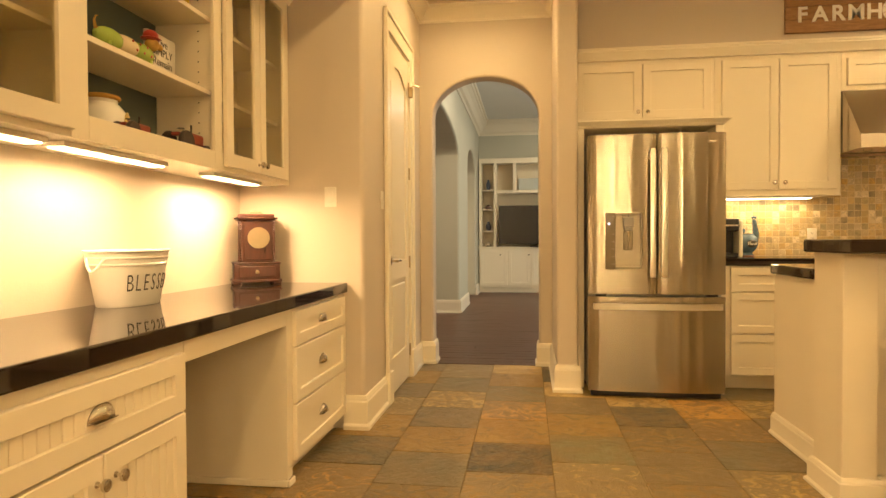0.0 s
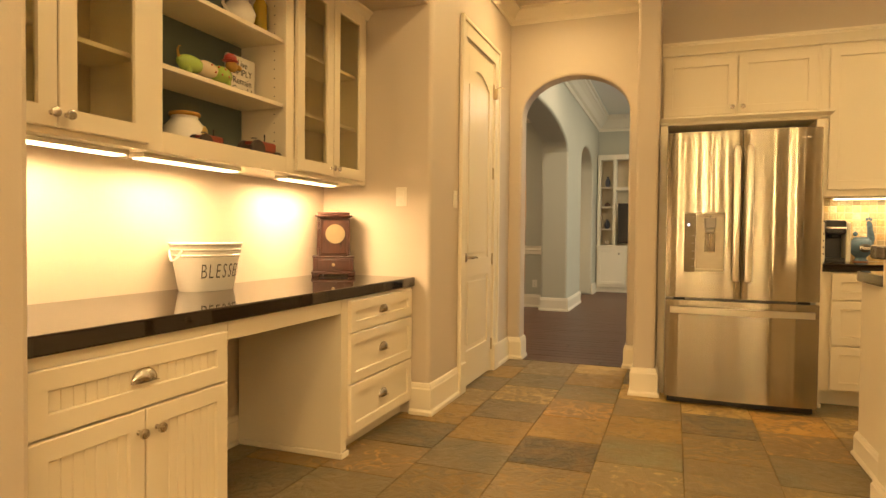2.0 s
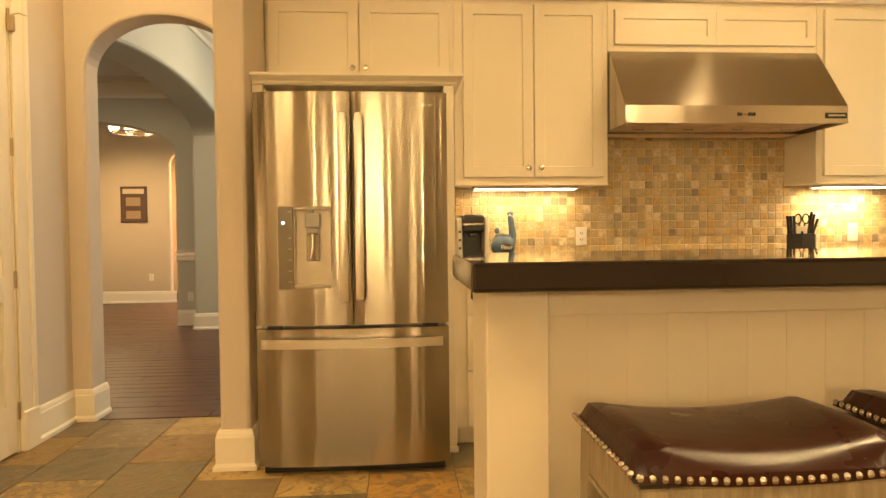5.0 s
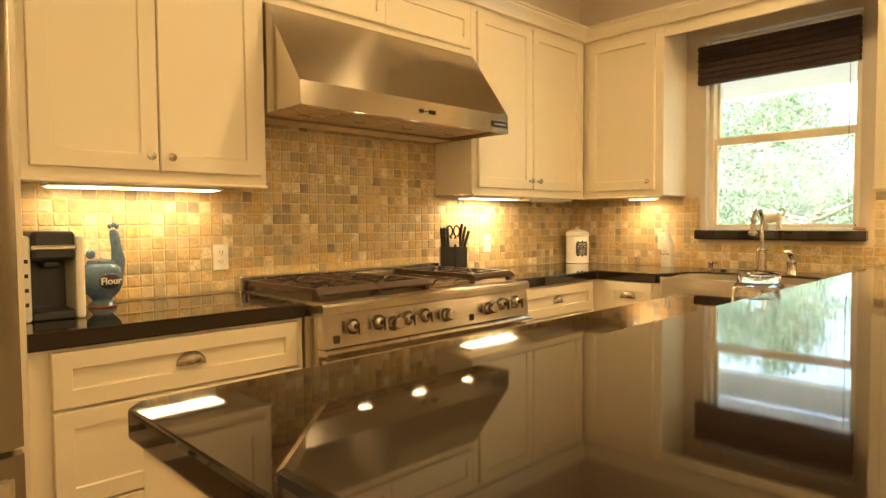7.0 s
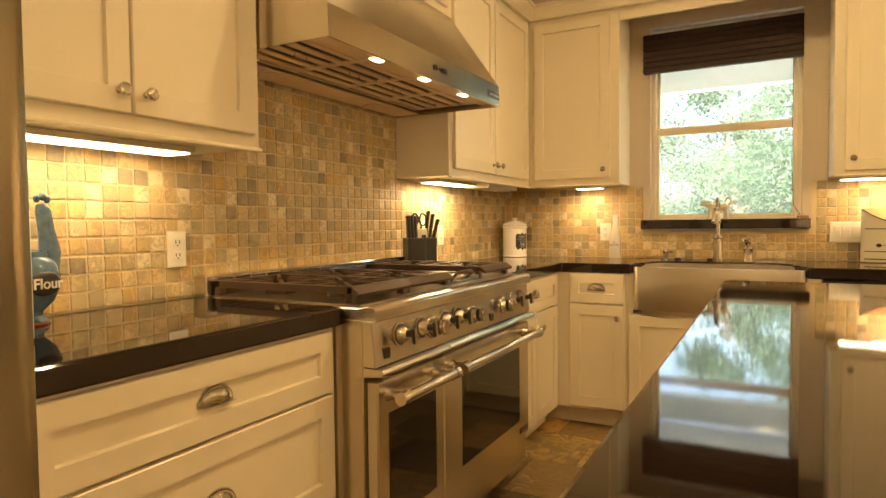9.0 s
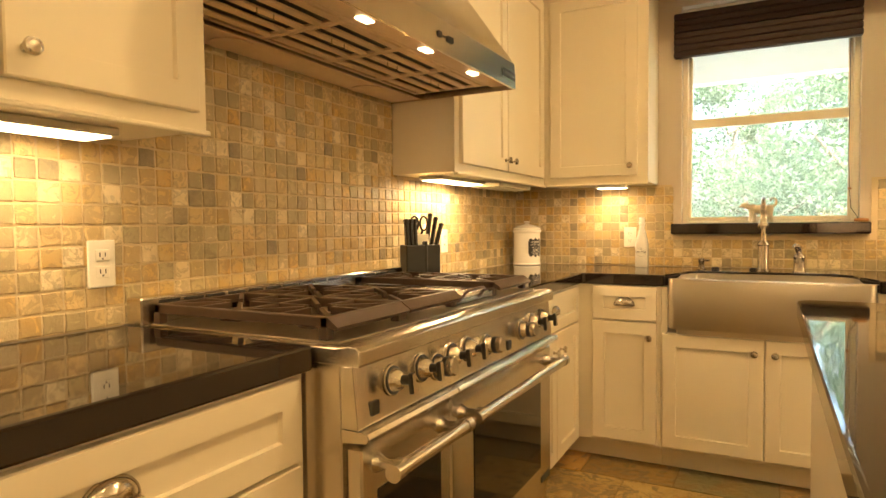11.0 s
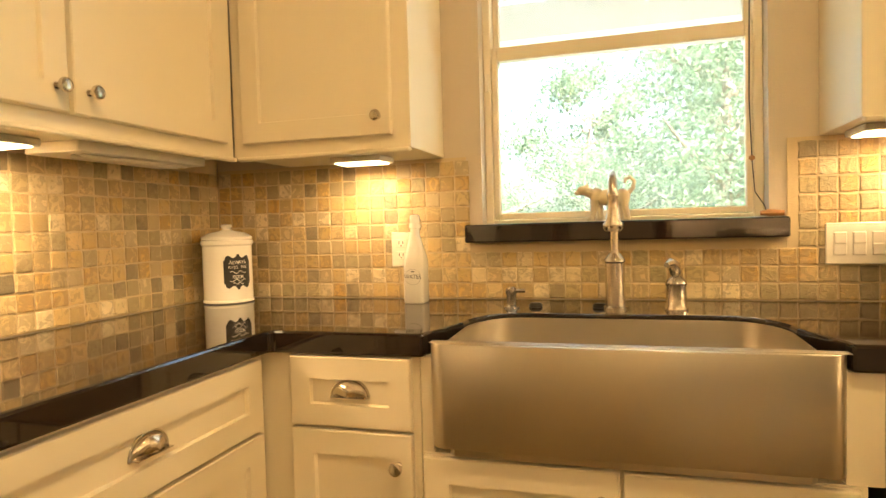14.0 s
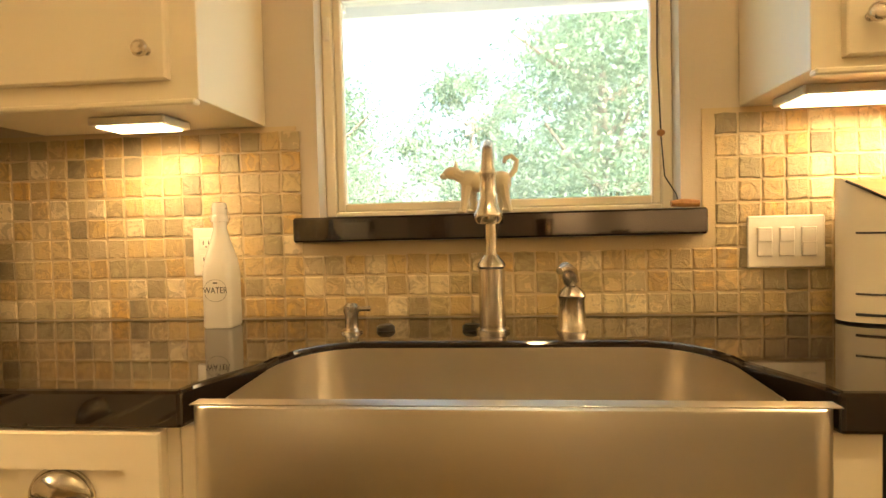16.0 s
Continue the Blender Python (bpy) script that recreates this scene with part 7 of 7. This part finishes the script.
# ---- bar stools ----
def stool(x0, y0):
    """A backless stool; x0, y0: the seat's left front corner."""
    W, Dp = 0.47, 0.322
    s = thing("bar_stool", (x0 + W / 2, y0 + Dp / 2, 0), "brown leather saddle bar stool with nailhead trim and greige legs", "stool", "stools at the bar")
    bm = bmesh.new()
    nx, ny = 22, 12
    def ztop(u, v):
        edge = min(u, 1 - u, v * 0.7, (1 - v) * 0.7)
        r = 1 - max(0.0, 1 - edge / 0.09) ** 2.2
        return 0.744 + 0.012 + 0.026 * (2 * abs(u - 0.5)) ** 2 * r + 0.024 * r * (0.55 + 0.45 * (1 - (2 * v - 1) ** 2))
    def zlow(u):
        return 0.735 + 0.012 * (2 * abs(u - 0.5)) ** 2
    g = [[bm.verts.new((x0 + W * i / nx, y0 + Dp * j / ny, ztop(i / nx, j / ny))) for j in range(ny + 1)] for i in range(nx + 1)]
    for i in range(nx):
        for j in range(ny):
            bm.faces.new((g[i][j], g[i + 1][j], g[i + 1][j + 1], g[i][j + 1]))
    border = [g[i][0] for i in range(nx)] + [g[nx][j] for j in range(ny)] + [g[i][ny] for i in range(nx, 0, -1)] + [g[0][j] for j in range(ny, 0, -1)]
    low = [bm.verts.new((v.co.x, v.co.y, zlow((v.co.x - x0) / W))) for v in border]
    k = len(border)
    for i in range(k):
        j = (i + 1) % k
        bm.faces.new((border[i], border[j], low[j], low[i]))
    bm.faces.new(low)
    bmesh.ops.smooth_vert(bm, verts=[v for v in border], factor=0.3, use_axis_x=True, use_axis_y=True, use_axis_z=True)
    seat = part("seat", bm, M_LEATHER, s, "brown leather cushion", smooth=True)
    nail = blob(bmesh.new(), (0, 0, 0), (0.0062, 0.0062, 0.0062), 6)
    me = bpy.data.meshes.new("nail")
    nail.to_mesh(me)
    nail.free()
    me.materials.append(M_NICKEL)
    me.shade_smooth()
    spots = [(x0 + 0.008 + (W - 0.016) * i / 24, y0 - 0.001) for i in range(25)] + [(x0 - 0.001, y0 + 0.012 + (Dp - 0.024) * i / 16) for i in range(17)] + [(x0 + W + 0.001, y0 + 0.012 + (Dp - 0.024) * i / 16) for i in range(17)]
    for x, y in spots:
        n = new("nail", me)
        n.parent = seat
        n.location = Vector((x, y, zlow((x - x0) / W) + 0.010)) - ORIGIN[s.name]
    # frame
    for ix, iy in ((0, 0), (1, 0), (0, 1), (1, 1)):
        xa = x0 + 0.012 + ix * (W - 0.024 - 0.045)
        ya = y0 + 0.008 + iy * (Dp - 0.016 - 0.045)
        lg = bmesh.new()
        sx, sy = (ix * 2 - 1) * 0.012, (iy * 2 - 1) * 0.008
        box(lg, (xa, ya, 0.0), (xa + 0.045, ya + 0.045, 0.733), 0.003)
        for v in lg.verts:
            f = 1 - v.co.z / 0.735
            v.co.x += sx * f
            v.co.y += sy * f
        part("leg", lg, M_STOOLWOOD, s)
    for iy in (0, 1):
        yy = y0 + 0.012 + iy * (Dp - 0.046)
        part("apron", boxes(((x0 + 0.058, yy, 0.655), (x0 + W - 0.058, yy + 0.022, 0.733)), bevel=0.003), M_STOOLWOOD, s)
        part("stretcher", boxes(((x0 + 0.058 - 0.008, yy, 0.28 - 0.10 * (1 - iy)), (x0 + W - 0.058 + 0.008, yy + 0.022, 0.32 - 0.10 * (1 - iy))), bevel=0.003), M_STOOLWOOD, s)
        part("bead", tube([(x0 + 0.058, yy - 0.001, 0.648), (x0 + W / 2, yy - 0.001, 0.636), (x0 + W - 0.058, yy - 0.001, 0.648)], 0.004, 6), M_STOOLWOOD, s)
    for ix in (0, 1):
        xx = x0 + 0.016 + ix * (W - 0.054)
        part("apron", boxes(((xx, y0 + 0.054, 0.655), (xx + 0.022, y0 + Dp - 0.054, 0.733)), bevel=0.003), M_STOOLWOOD, s)
        part("stretcher", boxes(((xx, y0 + 0.050, 0.33), (xx + 0.022, y0 + Dp - 0.050, 0.37)), bevel=0.003), M_STOOLWOOD, s)
        part("bead", tube([(xx - 0.001, y0 + 0.056, 0.650), (xx - 0.001, y0 + Dp - 0.056, 0.650)], 0.004, 6), M_STOOLWOOD, s)


stool(1.766, 2.880)
stool(2.336, 2.915)

# ---- living room unit, foyer ----
bu = thing("built_in_unit", (0.5, 12.95, 0), "white built-in media unit with open shelves and cupboards", "cabinet")
FB = frame_of((0, 12.86, 0), (1, 0, 0), (0, -1, 0))
for nm, a, b in (("base", (-0.60, 0.10, -0.28), (2.6, 0.88, 0)), ("plinth", (-0.60, 0.002, -0.28), (2.6, 0.10, -0.04)), ("top", (-0.62, 0.88, -0.28), (2.62, 0.91, 0.02)),
                 ("upright", (-0.60, 0.911, -0.28), (-0.545, 2.56, 0)), ("upright", (-0.31, 0.911, -0.28), (-0.25, 2.56, 0)), ("head", (-0.60, 2.56, -0.28), (2.6, 2.66, 0.0)),
                 ("shelf", (-0.25, 1.97, -0.28), (2.0, 2.03, 0)), ("upright", (0.07, 2.031, -0.28), (0.14, 2.56, 0)), ("upright", (2.0, 0.911, -0.28), (2.06, 2.56, 0))):
    part(nm, case_boxes(FB, [(a, b)], 0.003), M_CAB, bu)
for z in (1.21, 1.64, 2.02):
    part("shelf", case_boxes(FB, [((-0.545, z, -0.27), (-0.31, z + 0.022, -0.01))]), M_CAB, bu)
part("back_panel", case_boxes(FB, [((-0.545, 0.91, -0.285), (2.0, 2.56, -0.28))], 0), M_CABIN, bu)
for u in (-0.58, -0.02, 0.43, 0.88, 1.33):
    front(bu, FB, u, 0.15, u + (0.54 if u < -0.5 else 0.43), 0.85, (u + 0.40, 0.75))
tv = thing("television", (0.9, 12.80, 0.92), "large black flat television on a stand in the media unit", "television")
part("screen", boxes(((-0.205, 12.80, 0.955), (1.55, 12.84, 1.72)), bevel=0.006), simple("tv_black", (0.012, 0.008, 0.007), 0.25), tv)
part("stand", boxes(((0.4, 12.78, 0.911), (0.95, 12.98, 0.925)), ((0.64, 12.82, 0.925), (0.71, 12.86, 0.96)), bevel=0.003), M_BLACK, tv)
for z, r, h, col in ((2.043, 0.05, 0.20, (0.06, 0.07, 0.10)), (1.663, 0.06, 0.08, (0.10, 0.05, 0.03)), (1.233, 0.055, 0.18, (0.05, 0.05, 0.06)), (0.911, 0.05, 0.09, (0.4, 0.33, 0.24))):
    v = thing("vase", (-0.42, 12.97, z), "small dark pottery vase on the shelf", "vase", "shelf pottery")
    part("body", lathe([(0, 0), (r * 0.6, 0), (r, h * 0.3), (r * 0.9, h * 0.6), (r * 0.4, h * 0.85), (r * 0.5, h), (0, h)], 18, Matrix.Translation((-0.42, 12.97, z + 0.0005))), simple("pottery", col, 0.35), v, smooth=True)
bk = thing("basket", (0.42, 12.98, 2.031), "pale grey lettered storage box on the upper shelf", "box")
part("body", boxes(((0.18, 12.90, 2.0315), (0.60, 13.10, 2.26)), bevel=0.02, seg=2), paint("pale_box", (0.5, 0.52, 0.47), 0.7, 0.3, 0.4, 0.003, 30), bk)

ws = thing("wall_sign", (-2.93, 12.48, 1.3), "dark framed wooden sign with pale lettering bars", "sign")
part("board", boxes(((-3.14, 12.475, 1.33), (-2.72, 12.497, 1.92)), bevel=0.004), simple("sign_brown", (0.10, 0.055, 0.03), 0.6), ws)
part("bar", boxes(((-3.10, 12.470, 1.80), (-2.76, 12.4745, 1.88))), M_BEIGE, ws)
part("bar", boxes(((-3.05, 12.470, 1.60), (-2.82, 12.4745, 1.74))), simple("sign_tan", (0.36, 0.24, 0.12), 0.6), ws)
part("bar", boxes(((-3.05, 12.470, 1.39), (-2.82, 12.4745, 1.52))), simple("sign_tan", (0.36, 0.24, 0.12), 0.6), ws)

ch = thing("chandelier", (-2.35, 11.1, 2.6), "brown metal chandelier with glowing glass shades", "chandelier")
part("ring", tube([(-2.35 + 0.26 * math.cos(a), 11.1 + 0.26 * math.sin(a), 2.57) for a in [2 * math.pi * i / 24 for i in range(24)]], 0.012, 8, closed=True), M_BRONZE, ch)
part("stem", tube([(-2.35, 11.1, 2.57), (-2.35, 11.1, 3.0)], 0.012, 8), M_BRONZE, ch)
part("arms", boxes(((-2.61, 11.09, 2.565), (-2.09, 11.11, 2.58)), ((-2.36, 10.84, 2.565), (-2.34, 11.36, 2.58))), M_BRONZE, ch)
for k in range(6):
    a = 2 * math.pi * k / 6
    part("shade", lathe([(0.035, 0), (0.06, 0.04), (0.075, 0.12), (0.072, 0.12), (0.055, 0.042), (0.03, 0.004)], 16, Matrix.Translation((-2.35 + 0.26 * math.cos(a), 11.1 + 0.26 * math.sin(a), 2.59))), M_SHADEGLOW, ch)

cdr = thing("corridor_door", (-1.7, 14.35, 0), "orange stained wooden double door in the corridor", "door")
for i in range(2):
    x = -2.81 + 0.62 * i
    part("leaf", boxes(((x, 14.33, 0.01), (x + 0.60, 14.385, 2.58)), ((x + 0.10, 14.32, 0.2), (x + 0.50, 14.331, 0.95)), ((x + 0.10, 14.32, 1.05), (x + 0.50, 14.331, 2.38)), bevel=0.006), M_DOORWOOD, cdr)


# ---- outdoors behind the window ----
M_GRASS = paint("lawn", (0.07, 0.12, 0.03), 0.9, 0.4, 0.8, 0.02, 30)
plain("ground", (5.52, -120, -0.45), (140, 120, -0.30), M_GRASS)
# unseen pale slab, added to bounce sunlight up to the porch ceiling
M_BOUNCE = paint("bounce_concrete", (0.50, 0.48, 0.44), 0.9, 0.15, 0.5, 0.004, 40)
plain("bounce_slab", (5.51, -8, -0.299), (11.5, 16, -0.27), M_BOUNCE)
M_BARK = paint("bark", (0.16, 0.12, 0.085), 0.9, 0.3, 0.9, 0.01, 20)


def m_leaf():
    n = Nodes("leaf")
    r = n.node("ShaderNodeNewGeometry").outputs["Random Per Island"]
    c = n.ramp(r, [(0.0, (0.08, 0.14, 0.075)), (0.5, (0.11, 0.17, 0.10)), (1.0, (0.15, 0.21, 0.13))])
    n.set(c, 0.55, 0.0)
    tl = n.node("ShaderNodeBsdfTranslucent")
    n.link(c, tl.inputs[0])
    mx = n.node("ShaderNodeMixShader")
    mx.inputs[0].default_value = 0.6
    out = [x for x in n.t.nodes if x.type == "OUTPUT_MATERIAL"][0]
    n.link(n.b.outputs[0], mx.inputs[1])
    n.link(tl.outputs[0], mx.inputs[2])
    n.link(mx.outputs[0], out.inputs[0])
    return n.mat


M_LEAF = m_leaf()


def tree(x, y, h, r, seed, n=1500, leaf=0.16, low=0.15):
    rnd = random.Random(seed)
    t = thing("tree", (x, y, -0.30), "leafy green broadleaf tree in sunlight", "tree", "garden trees")
    trunk = tube([(x, y, -0.30), (x + 0.1, y, h * 0.3), (x + rnd.uniform(-0.3, 0.3), y + rnd.uniform(-0.3, 0.3), h * 0.8)], [0.16, 0.12, 0.04], 10)
    limbs = []
    for k in range(9):
        a, z = rnd.uniform(0, 6.28), h * rnd.uniform(0.25, 0.75)
        e = (x + r * 0.75 * math.cos(a), y + r * 0.75 * math.sin(a), z + h * 0.18)
        tube([(x + 0.08, y, z), ((x + e[0]) / 2, (y + e[1]) / 2, z + h * 0.07), e], [0.06, 0.04, 0.015], 6, trunk)
    part("trunk", trunk, M_BARK, t)
    clumps = [(rnd.uniform(0, 6.28), rnd.uniform(low, 1.0), rnd.uniform(0.25, 1.0)) for _ in range(60)]
    vs, fs = [], []
    for _ in range(n):
        a, zf, rf = rnd.choice(clumps)
        width = math.sin(math.pi * min(0.97, zf * 0.85 + 0.10)) ** 0.6
        c = Vector((x + r * rf * width * math.cos(a), y + r * rf * width * math.sin(a), h * zf)) + Vector((rnd.gauss(0, 0.30), rnd.gauss(0, 0.30), rnd.gauss(0, 0.26)))
        u = Vector((rnd.gauss(0, 1), rnd.gauss(0, 1), rnd.gauss(0, 1))).normalized()
        w = u.cross(Vector((rnd.gauss(0, 1), rnd.gauss(0, 1), rnd.gauss(0, 1)))).normalized()
        s = leaf * rnd.uniform(0.5, 1.0)
        k = len(vs)
        vs += [c - u * s * 0.5, c + w * s * 0.25, c + u * s * 0.5, c - w * s * 0.25]
        fs.append((k, k + 1, k + 2, k + 3))
    me = bpy.data.meshes.new("crown")
    o = ORIGIN[t.name]
    me.from_pydata([v - o for v in vs], [], fs)
    me.materials.append(M_LEAF)
    cr = new("crown", me)
    cr.parent = t


for i, (x, y, h, r, n) in enumerate(((12.5, 3.0, 4.2, 1.6, 5700), (13.0, 0.6, 5.0, 2.0, 6750), (17.0, 2.4, 6.5, 2.4, 6750), (18.5, 8.6, 4.6, 2.0, 4800), (19, -1.5, 8, 3.0, 6750), (24, 5.6, 6.0, 2.8, 6750), (27, 12, 6.5, 3.2, 6750), (27, 1.0, 9, 3.8, 7500))):
    tree(x, y, h, r, 10 + i, int(n * 2.1), 0.095 + 0.007 * (x - 10), 0.02)
for i, (x, y, h, r) in enumerate(((15.5, 4.6, 2.3, 1.6), (15.0, 1.4, 2.0, 1.5), (16.5, 7.2, 2.2, 1.7), (14.5, -1.2, 2.0, 1.4))):
    tree(x, y, h, r, 40 + i, 5200, 0.11, 0.0)
porch = thing("porch_roof", (8.2, 4.5, 2.42), "white painted porch beam and boarded ceiling outside the window", "porch")
M_PORCH = paint("porch_white_paint", (0.80, 0.80, 0.78), 0.5)
part("beam", boxes(((7.45, -4, 2.38), (7.60, 12, 2.62)), bevel=0.005), M_PORCH, porch)
for i in range(20):
    part("board", boxes(((5.52 + i * 0.0965, -4, 2.63), (5.61 + i * 0.0965, 12, 2.65)), bevel=0.003), M_PORCH, porch)
for y in (-2.0, 8.5):
    part("post", boxes(((7.45, y, -0.30), (7.60, y + 0.15, 2.38)), bevel=0.005), M_PORCH, porch)

# ---- tiles and planks ----
floor = plain("floor", (-1.42, -3.0, -0.12), (5.50, 5.865, -0.006), M_FGROUT)
floor_wood = plain("floor_wood", (-4.5, 5.866, -0.12), (5.6, 14.5, -0.012), simple("plank_gap", (0.02, 0.01, 0.006), 0.8))


def add_piece(name, me, parent, loc, mat=None):
    ob = new(name, me)
    ob.parent = parent
    ob.location = loc
    return ob


def tile_mesh(name, sx, sy, sz, mat, chamfer, seed=0, jag=0.0, flip=False):
    """A slab with eased, slightly uneven edges, its face up at z = 0."""
    rnd = random.Random(seed)
    def ring(inset, z, k):
        out = []
        for ex, ey in ((-1, -1), (0, -1), (1, -1), (1, 0), (1, 1), (0, 1), (-1, 1), (-1, 0)):
            out.append((ex * (sx / 2 - inset) + rnd.uniform(-jag, jag) * k, ey * (sy / 2 - inset) + rnd.uniform(-jag, jag) * k, z))
        return out
    vs = ring(0, -sz, 0) + ring(0, -chamfer, 1) + ring(chamfer, 0, 1)
    fs = [tuple(range(16, 24))]
    for r in (0, 8):
        for i in range(8):
            j = (i + 1) % 8
            fs.append((r + i, r + j, r + 8 + j, r + 8 + i))
    me = bpy.data.meshes.new(name)
    me.from_pydata(vs, [], fs)
    me.materials.append(mat)
    return me


def slate_kind(name, cols):
    return stone(name, False, cols, 0.22, 0.75, 0.9, 0.016, (0.30, 0.55), 1.0, (0.26, 0.14, 0.03), 0.32, 0.18)


SL = {"d": slate_kind("slate_dark", [(0.050, 0.052, 0.036), (0.070, 0.066, 0.040)]),
      "g": slate_kind("slate_grey_green", [(0.20, 0.19, 0.10), (0.165, 0.16, 0.085)]),
      "t": slate_kind("slate_tan", [(0.58, 0.41, 0.15), (0.48, 0.34, 0.12)]),
      "o": slate_kind("slate_orange", [(0.62, 0.35, 0.085), (0.52, 0.29, 0.07)]),
      "b": slate_kind("slate_brown", [(0.35, 0.225, 0.065), (0.28, 0.18, 0.050)])}
KNOWN = {(0, 4.50): "t", (0, 4.09): "d", (0, 3.66): "b", (0, 4.92): "g", (0, 5.34): "t", (1, 4.69): "g", (1, 4.27): "o", (1, 3.85): "b", (1, 3.43): "d", (1, 5.11): "b",
         (2, 4.44): "b", (2, 4.02): "b", (2, 3.61): "g", (2, 3.19): "t", (3, 4.23): "d", (3, 3.81): "b", (3, 3.40): "b", (4, 4.44): "o", (4, 4.02): "o", (4, 3.61): "g", (4, 3.19): "t", (-1, 4.30): "t", (-1, 4.72): "d"}
PX, PY = 0.400, 0.4175
meshes = {(k, s): tile_mesh("tile", PX - 0.005, PY - 0.005, 0.012, m, 0.002, s, 0.0014) for k, m in SL.items() for s in range(3)}
rnd = random.Random(5)
OFFS = {-1: 4.30, 0: 4.50, 1: 4.27, 2: 4.44, 3: 4.23, 4: 4.44}
count = 0
for ci in range(-3, 14):
    x0 = 0.07 + PX * (ci - 1)
    base = OFFS.get(ci, 4.27 + 0.2087 * (ci % 2))
    for rj in range(-14, 5):
        y0 = base + PY * rj
        if y0 > 5.86 - 0.08 or x0 + PX > 5.35 or (y0 < 0.2 and (ci + rj) % 1 == 0 and y0 < -0.7):
            continue
        pick = [v for (c_, y_), v in KNOWN.items() if c_ == ci and abs(y_ - y0) < 0.12]
        kind = pick[0] if pick else rnd.choice("dgttoobbbbb" if y0 < 3 or x0 > 2.0 else "dgttobbb")
        if y0 + PY > 5.862:
            cut = 5.862 - y0
            me = tile_mesh("tile", PX - 0.005, cut - 0.005, 0.012, SL[kind], 0.003, ci, 0.001)
            yc = y0 + cut / 2
        else:
            me, yc = meshes[(kind, rnd.randrange(3))], y0 + PY / 2
        tl = add_piece("tile", me, floor, (x0 + PX / 2, yc, rnd.uniform(-0.0012, 0.0)))
        count += 1

plank_me = {}
for L in (0.9, 1.2, 1.5):
    plank_me[L] = tile_mesh("plank", L - 0.003, 0.124, 0.012, M_PLANK, 0.0025, int(L * 10), 0.0003)
rnd = random.Random(9)
count = 0
for r in range(56):
    y = 5.875 + 0.063 + r * 0.127
    if y > 13.1:
        break
    x = -2.4 - rnd.uniform(0, 0.8) - (0.9 if r > 28 else 0)
    while x < 1.5:
        L = rnd.choice((0.9, 1.2, 1.5))
        if count < 300:
            add_piece("plank", plank_me[L], floor_wood, (x + L / 2, y, -rnd.uniform(0, 0.0012)))
            count += 1
        x += L

# mosaic on the two kitchen walls
PIT = 0.0495
mos = [tile_mesh("mosaic", PIT - 0.0042, PIT - 0.0042, 0.006, M_MOS, 0.0026, s, 0.0017) for s in range(10)]
YT, XT = 5.7385, 5.2785
bsn = plain("backsplash_north", (1.705, 5.7395, 0.931), (5.279, 5.7448, 1.90), M_GROUT)
bse = plain("backsplash_east", (5.2795, 4.805, 0.931), (5.2848, 5.739, 1.387), M_GROUT)
plain("backsplash_sill", (5.2795, 3.880, 0.931), (5.2848, 4.8045, 1.110), M_GROUT)
plain("backsplash_south", (5.2795, 2.39, 0.931), (5.2848, 3.8795, 1.387), M_GROUT)
MN = Matrix(((1, 0, 0, 0), (0, 0, -1, YT - 0.001), (0, 1, 0, 0), (0, 0, 0, 1)))
ME = Matrix(((0, 0, -1, XT - 0.001), (-1, 0, 0, 0), (0, 1, 0, 0), (0, 0, 0, 1)))
rnd = random.Random(3)
cells = []
u = 1.71 + PIT / 2
while u < 5.27:
    v = 0.932 + PIT / 2
    while v < 1.70:
        hood_zone = 2.61 < u < 3.87
        if v < 1.375 or hood_zone:
            cells.append((MN, u, v, bsn, abs(u - 3.1) + abs(v - 1.2) * 0.5))
        v += PIT
    u += PIT
y = 5.735 - PIT / 2
while y > 2.6:
    v = 0.932 + PIT / 2
    while v < 1.375:
        if not (3.87 < y < 4.815) or v < 1.09:
            cells.append((ME, -y, v, bse, abs(y - 4.5) + abs(v - 1.1) * 0.5))
        v += PIT
    y -= PIT


def lay(cells, F, parent, limit=300):
    mine = sorted([c for c in cells if c[3] is parent], key=lambda c: c[4])
    vs, fs = [], []
    for i, (m, u, v, p, _) in enumerate(mine):
        tm = m @ Matrix.Translation((u, v, rnd.uniform(0, 0.0016))) @ Matrix.Rotation(radians(rnd.uniform(-1.2, 1.2)), 4, "Z")
        me = rnd.choice(mos)
        if i < limit:
            ob = new("tile", me)
            ob.parent = parent
            ob.matrix_basis = tm
        else:
            k = len(vs)
            vs += [tm @ w.co for w in me.vertices]
            fs += [tuple(k + q for q in f.vertices) for f in me.polygons]
    if vs:
        me = bpy.data.meshes.new("tiles_joined")
        me.from_pydata(vs, [], fs)
        me.materials.append(M_MOSI)
        ob = new("tiles_joined", me)
        ob.parent = parent
        tagged(ob, kind="stuff")


lay(cells, MN, bsn)
lay(cells, ME, bse)


# bodies of the added streak panels; no such fittings are known on this wall
for sx in STREAK_XS:
    t = thing("streak_panel", (sx, -2.98, 1.5), "unseen glowing panel added for streaks in the fridge steel", "wall light", "wall lights")
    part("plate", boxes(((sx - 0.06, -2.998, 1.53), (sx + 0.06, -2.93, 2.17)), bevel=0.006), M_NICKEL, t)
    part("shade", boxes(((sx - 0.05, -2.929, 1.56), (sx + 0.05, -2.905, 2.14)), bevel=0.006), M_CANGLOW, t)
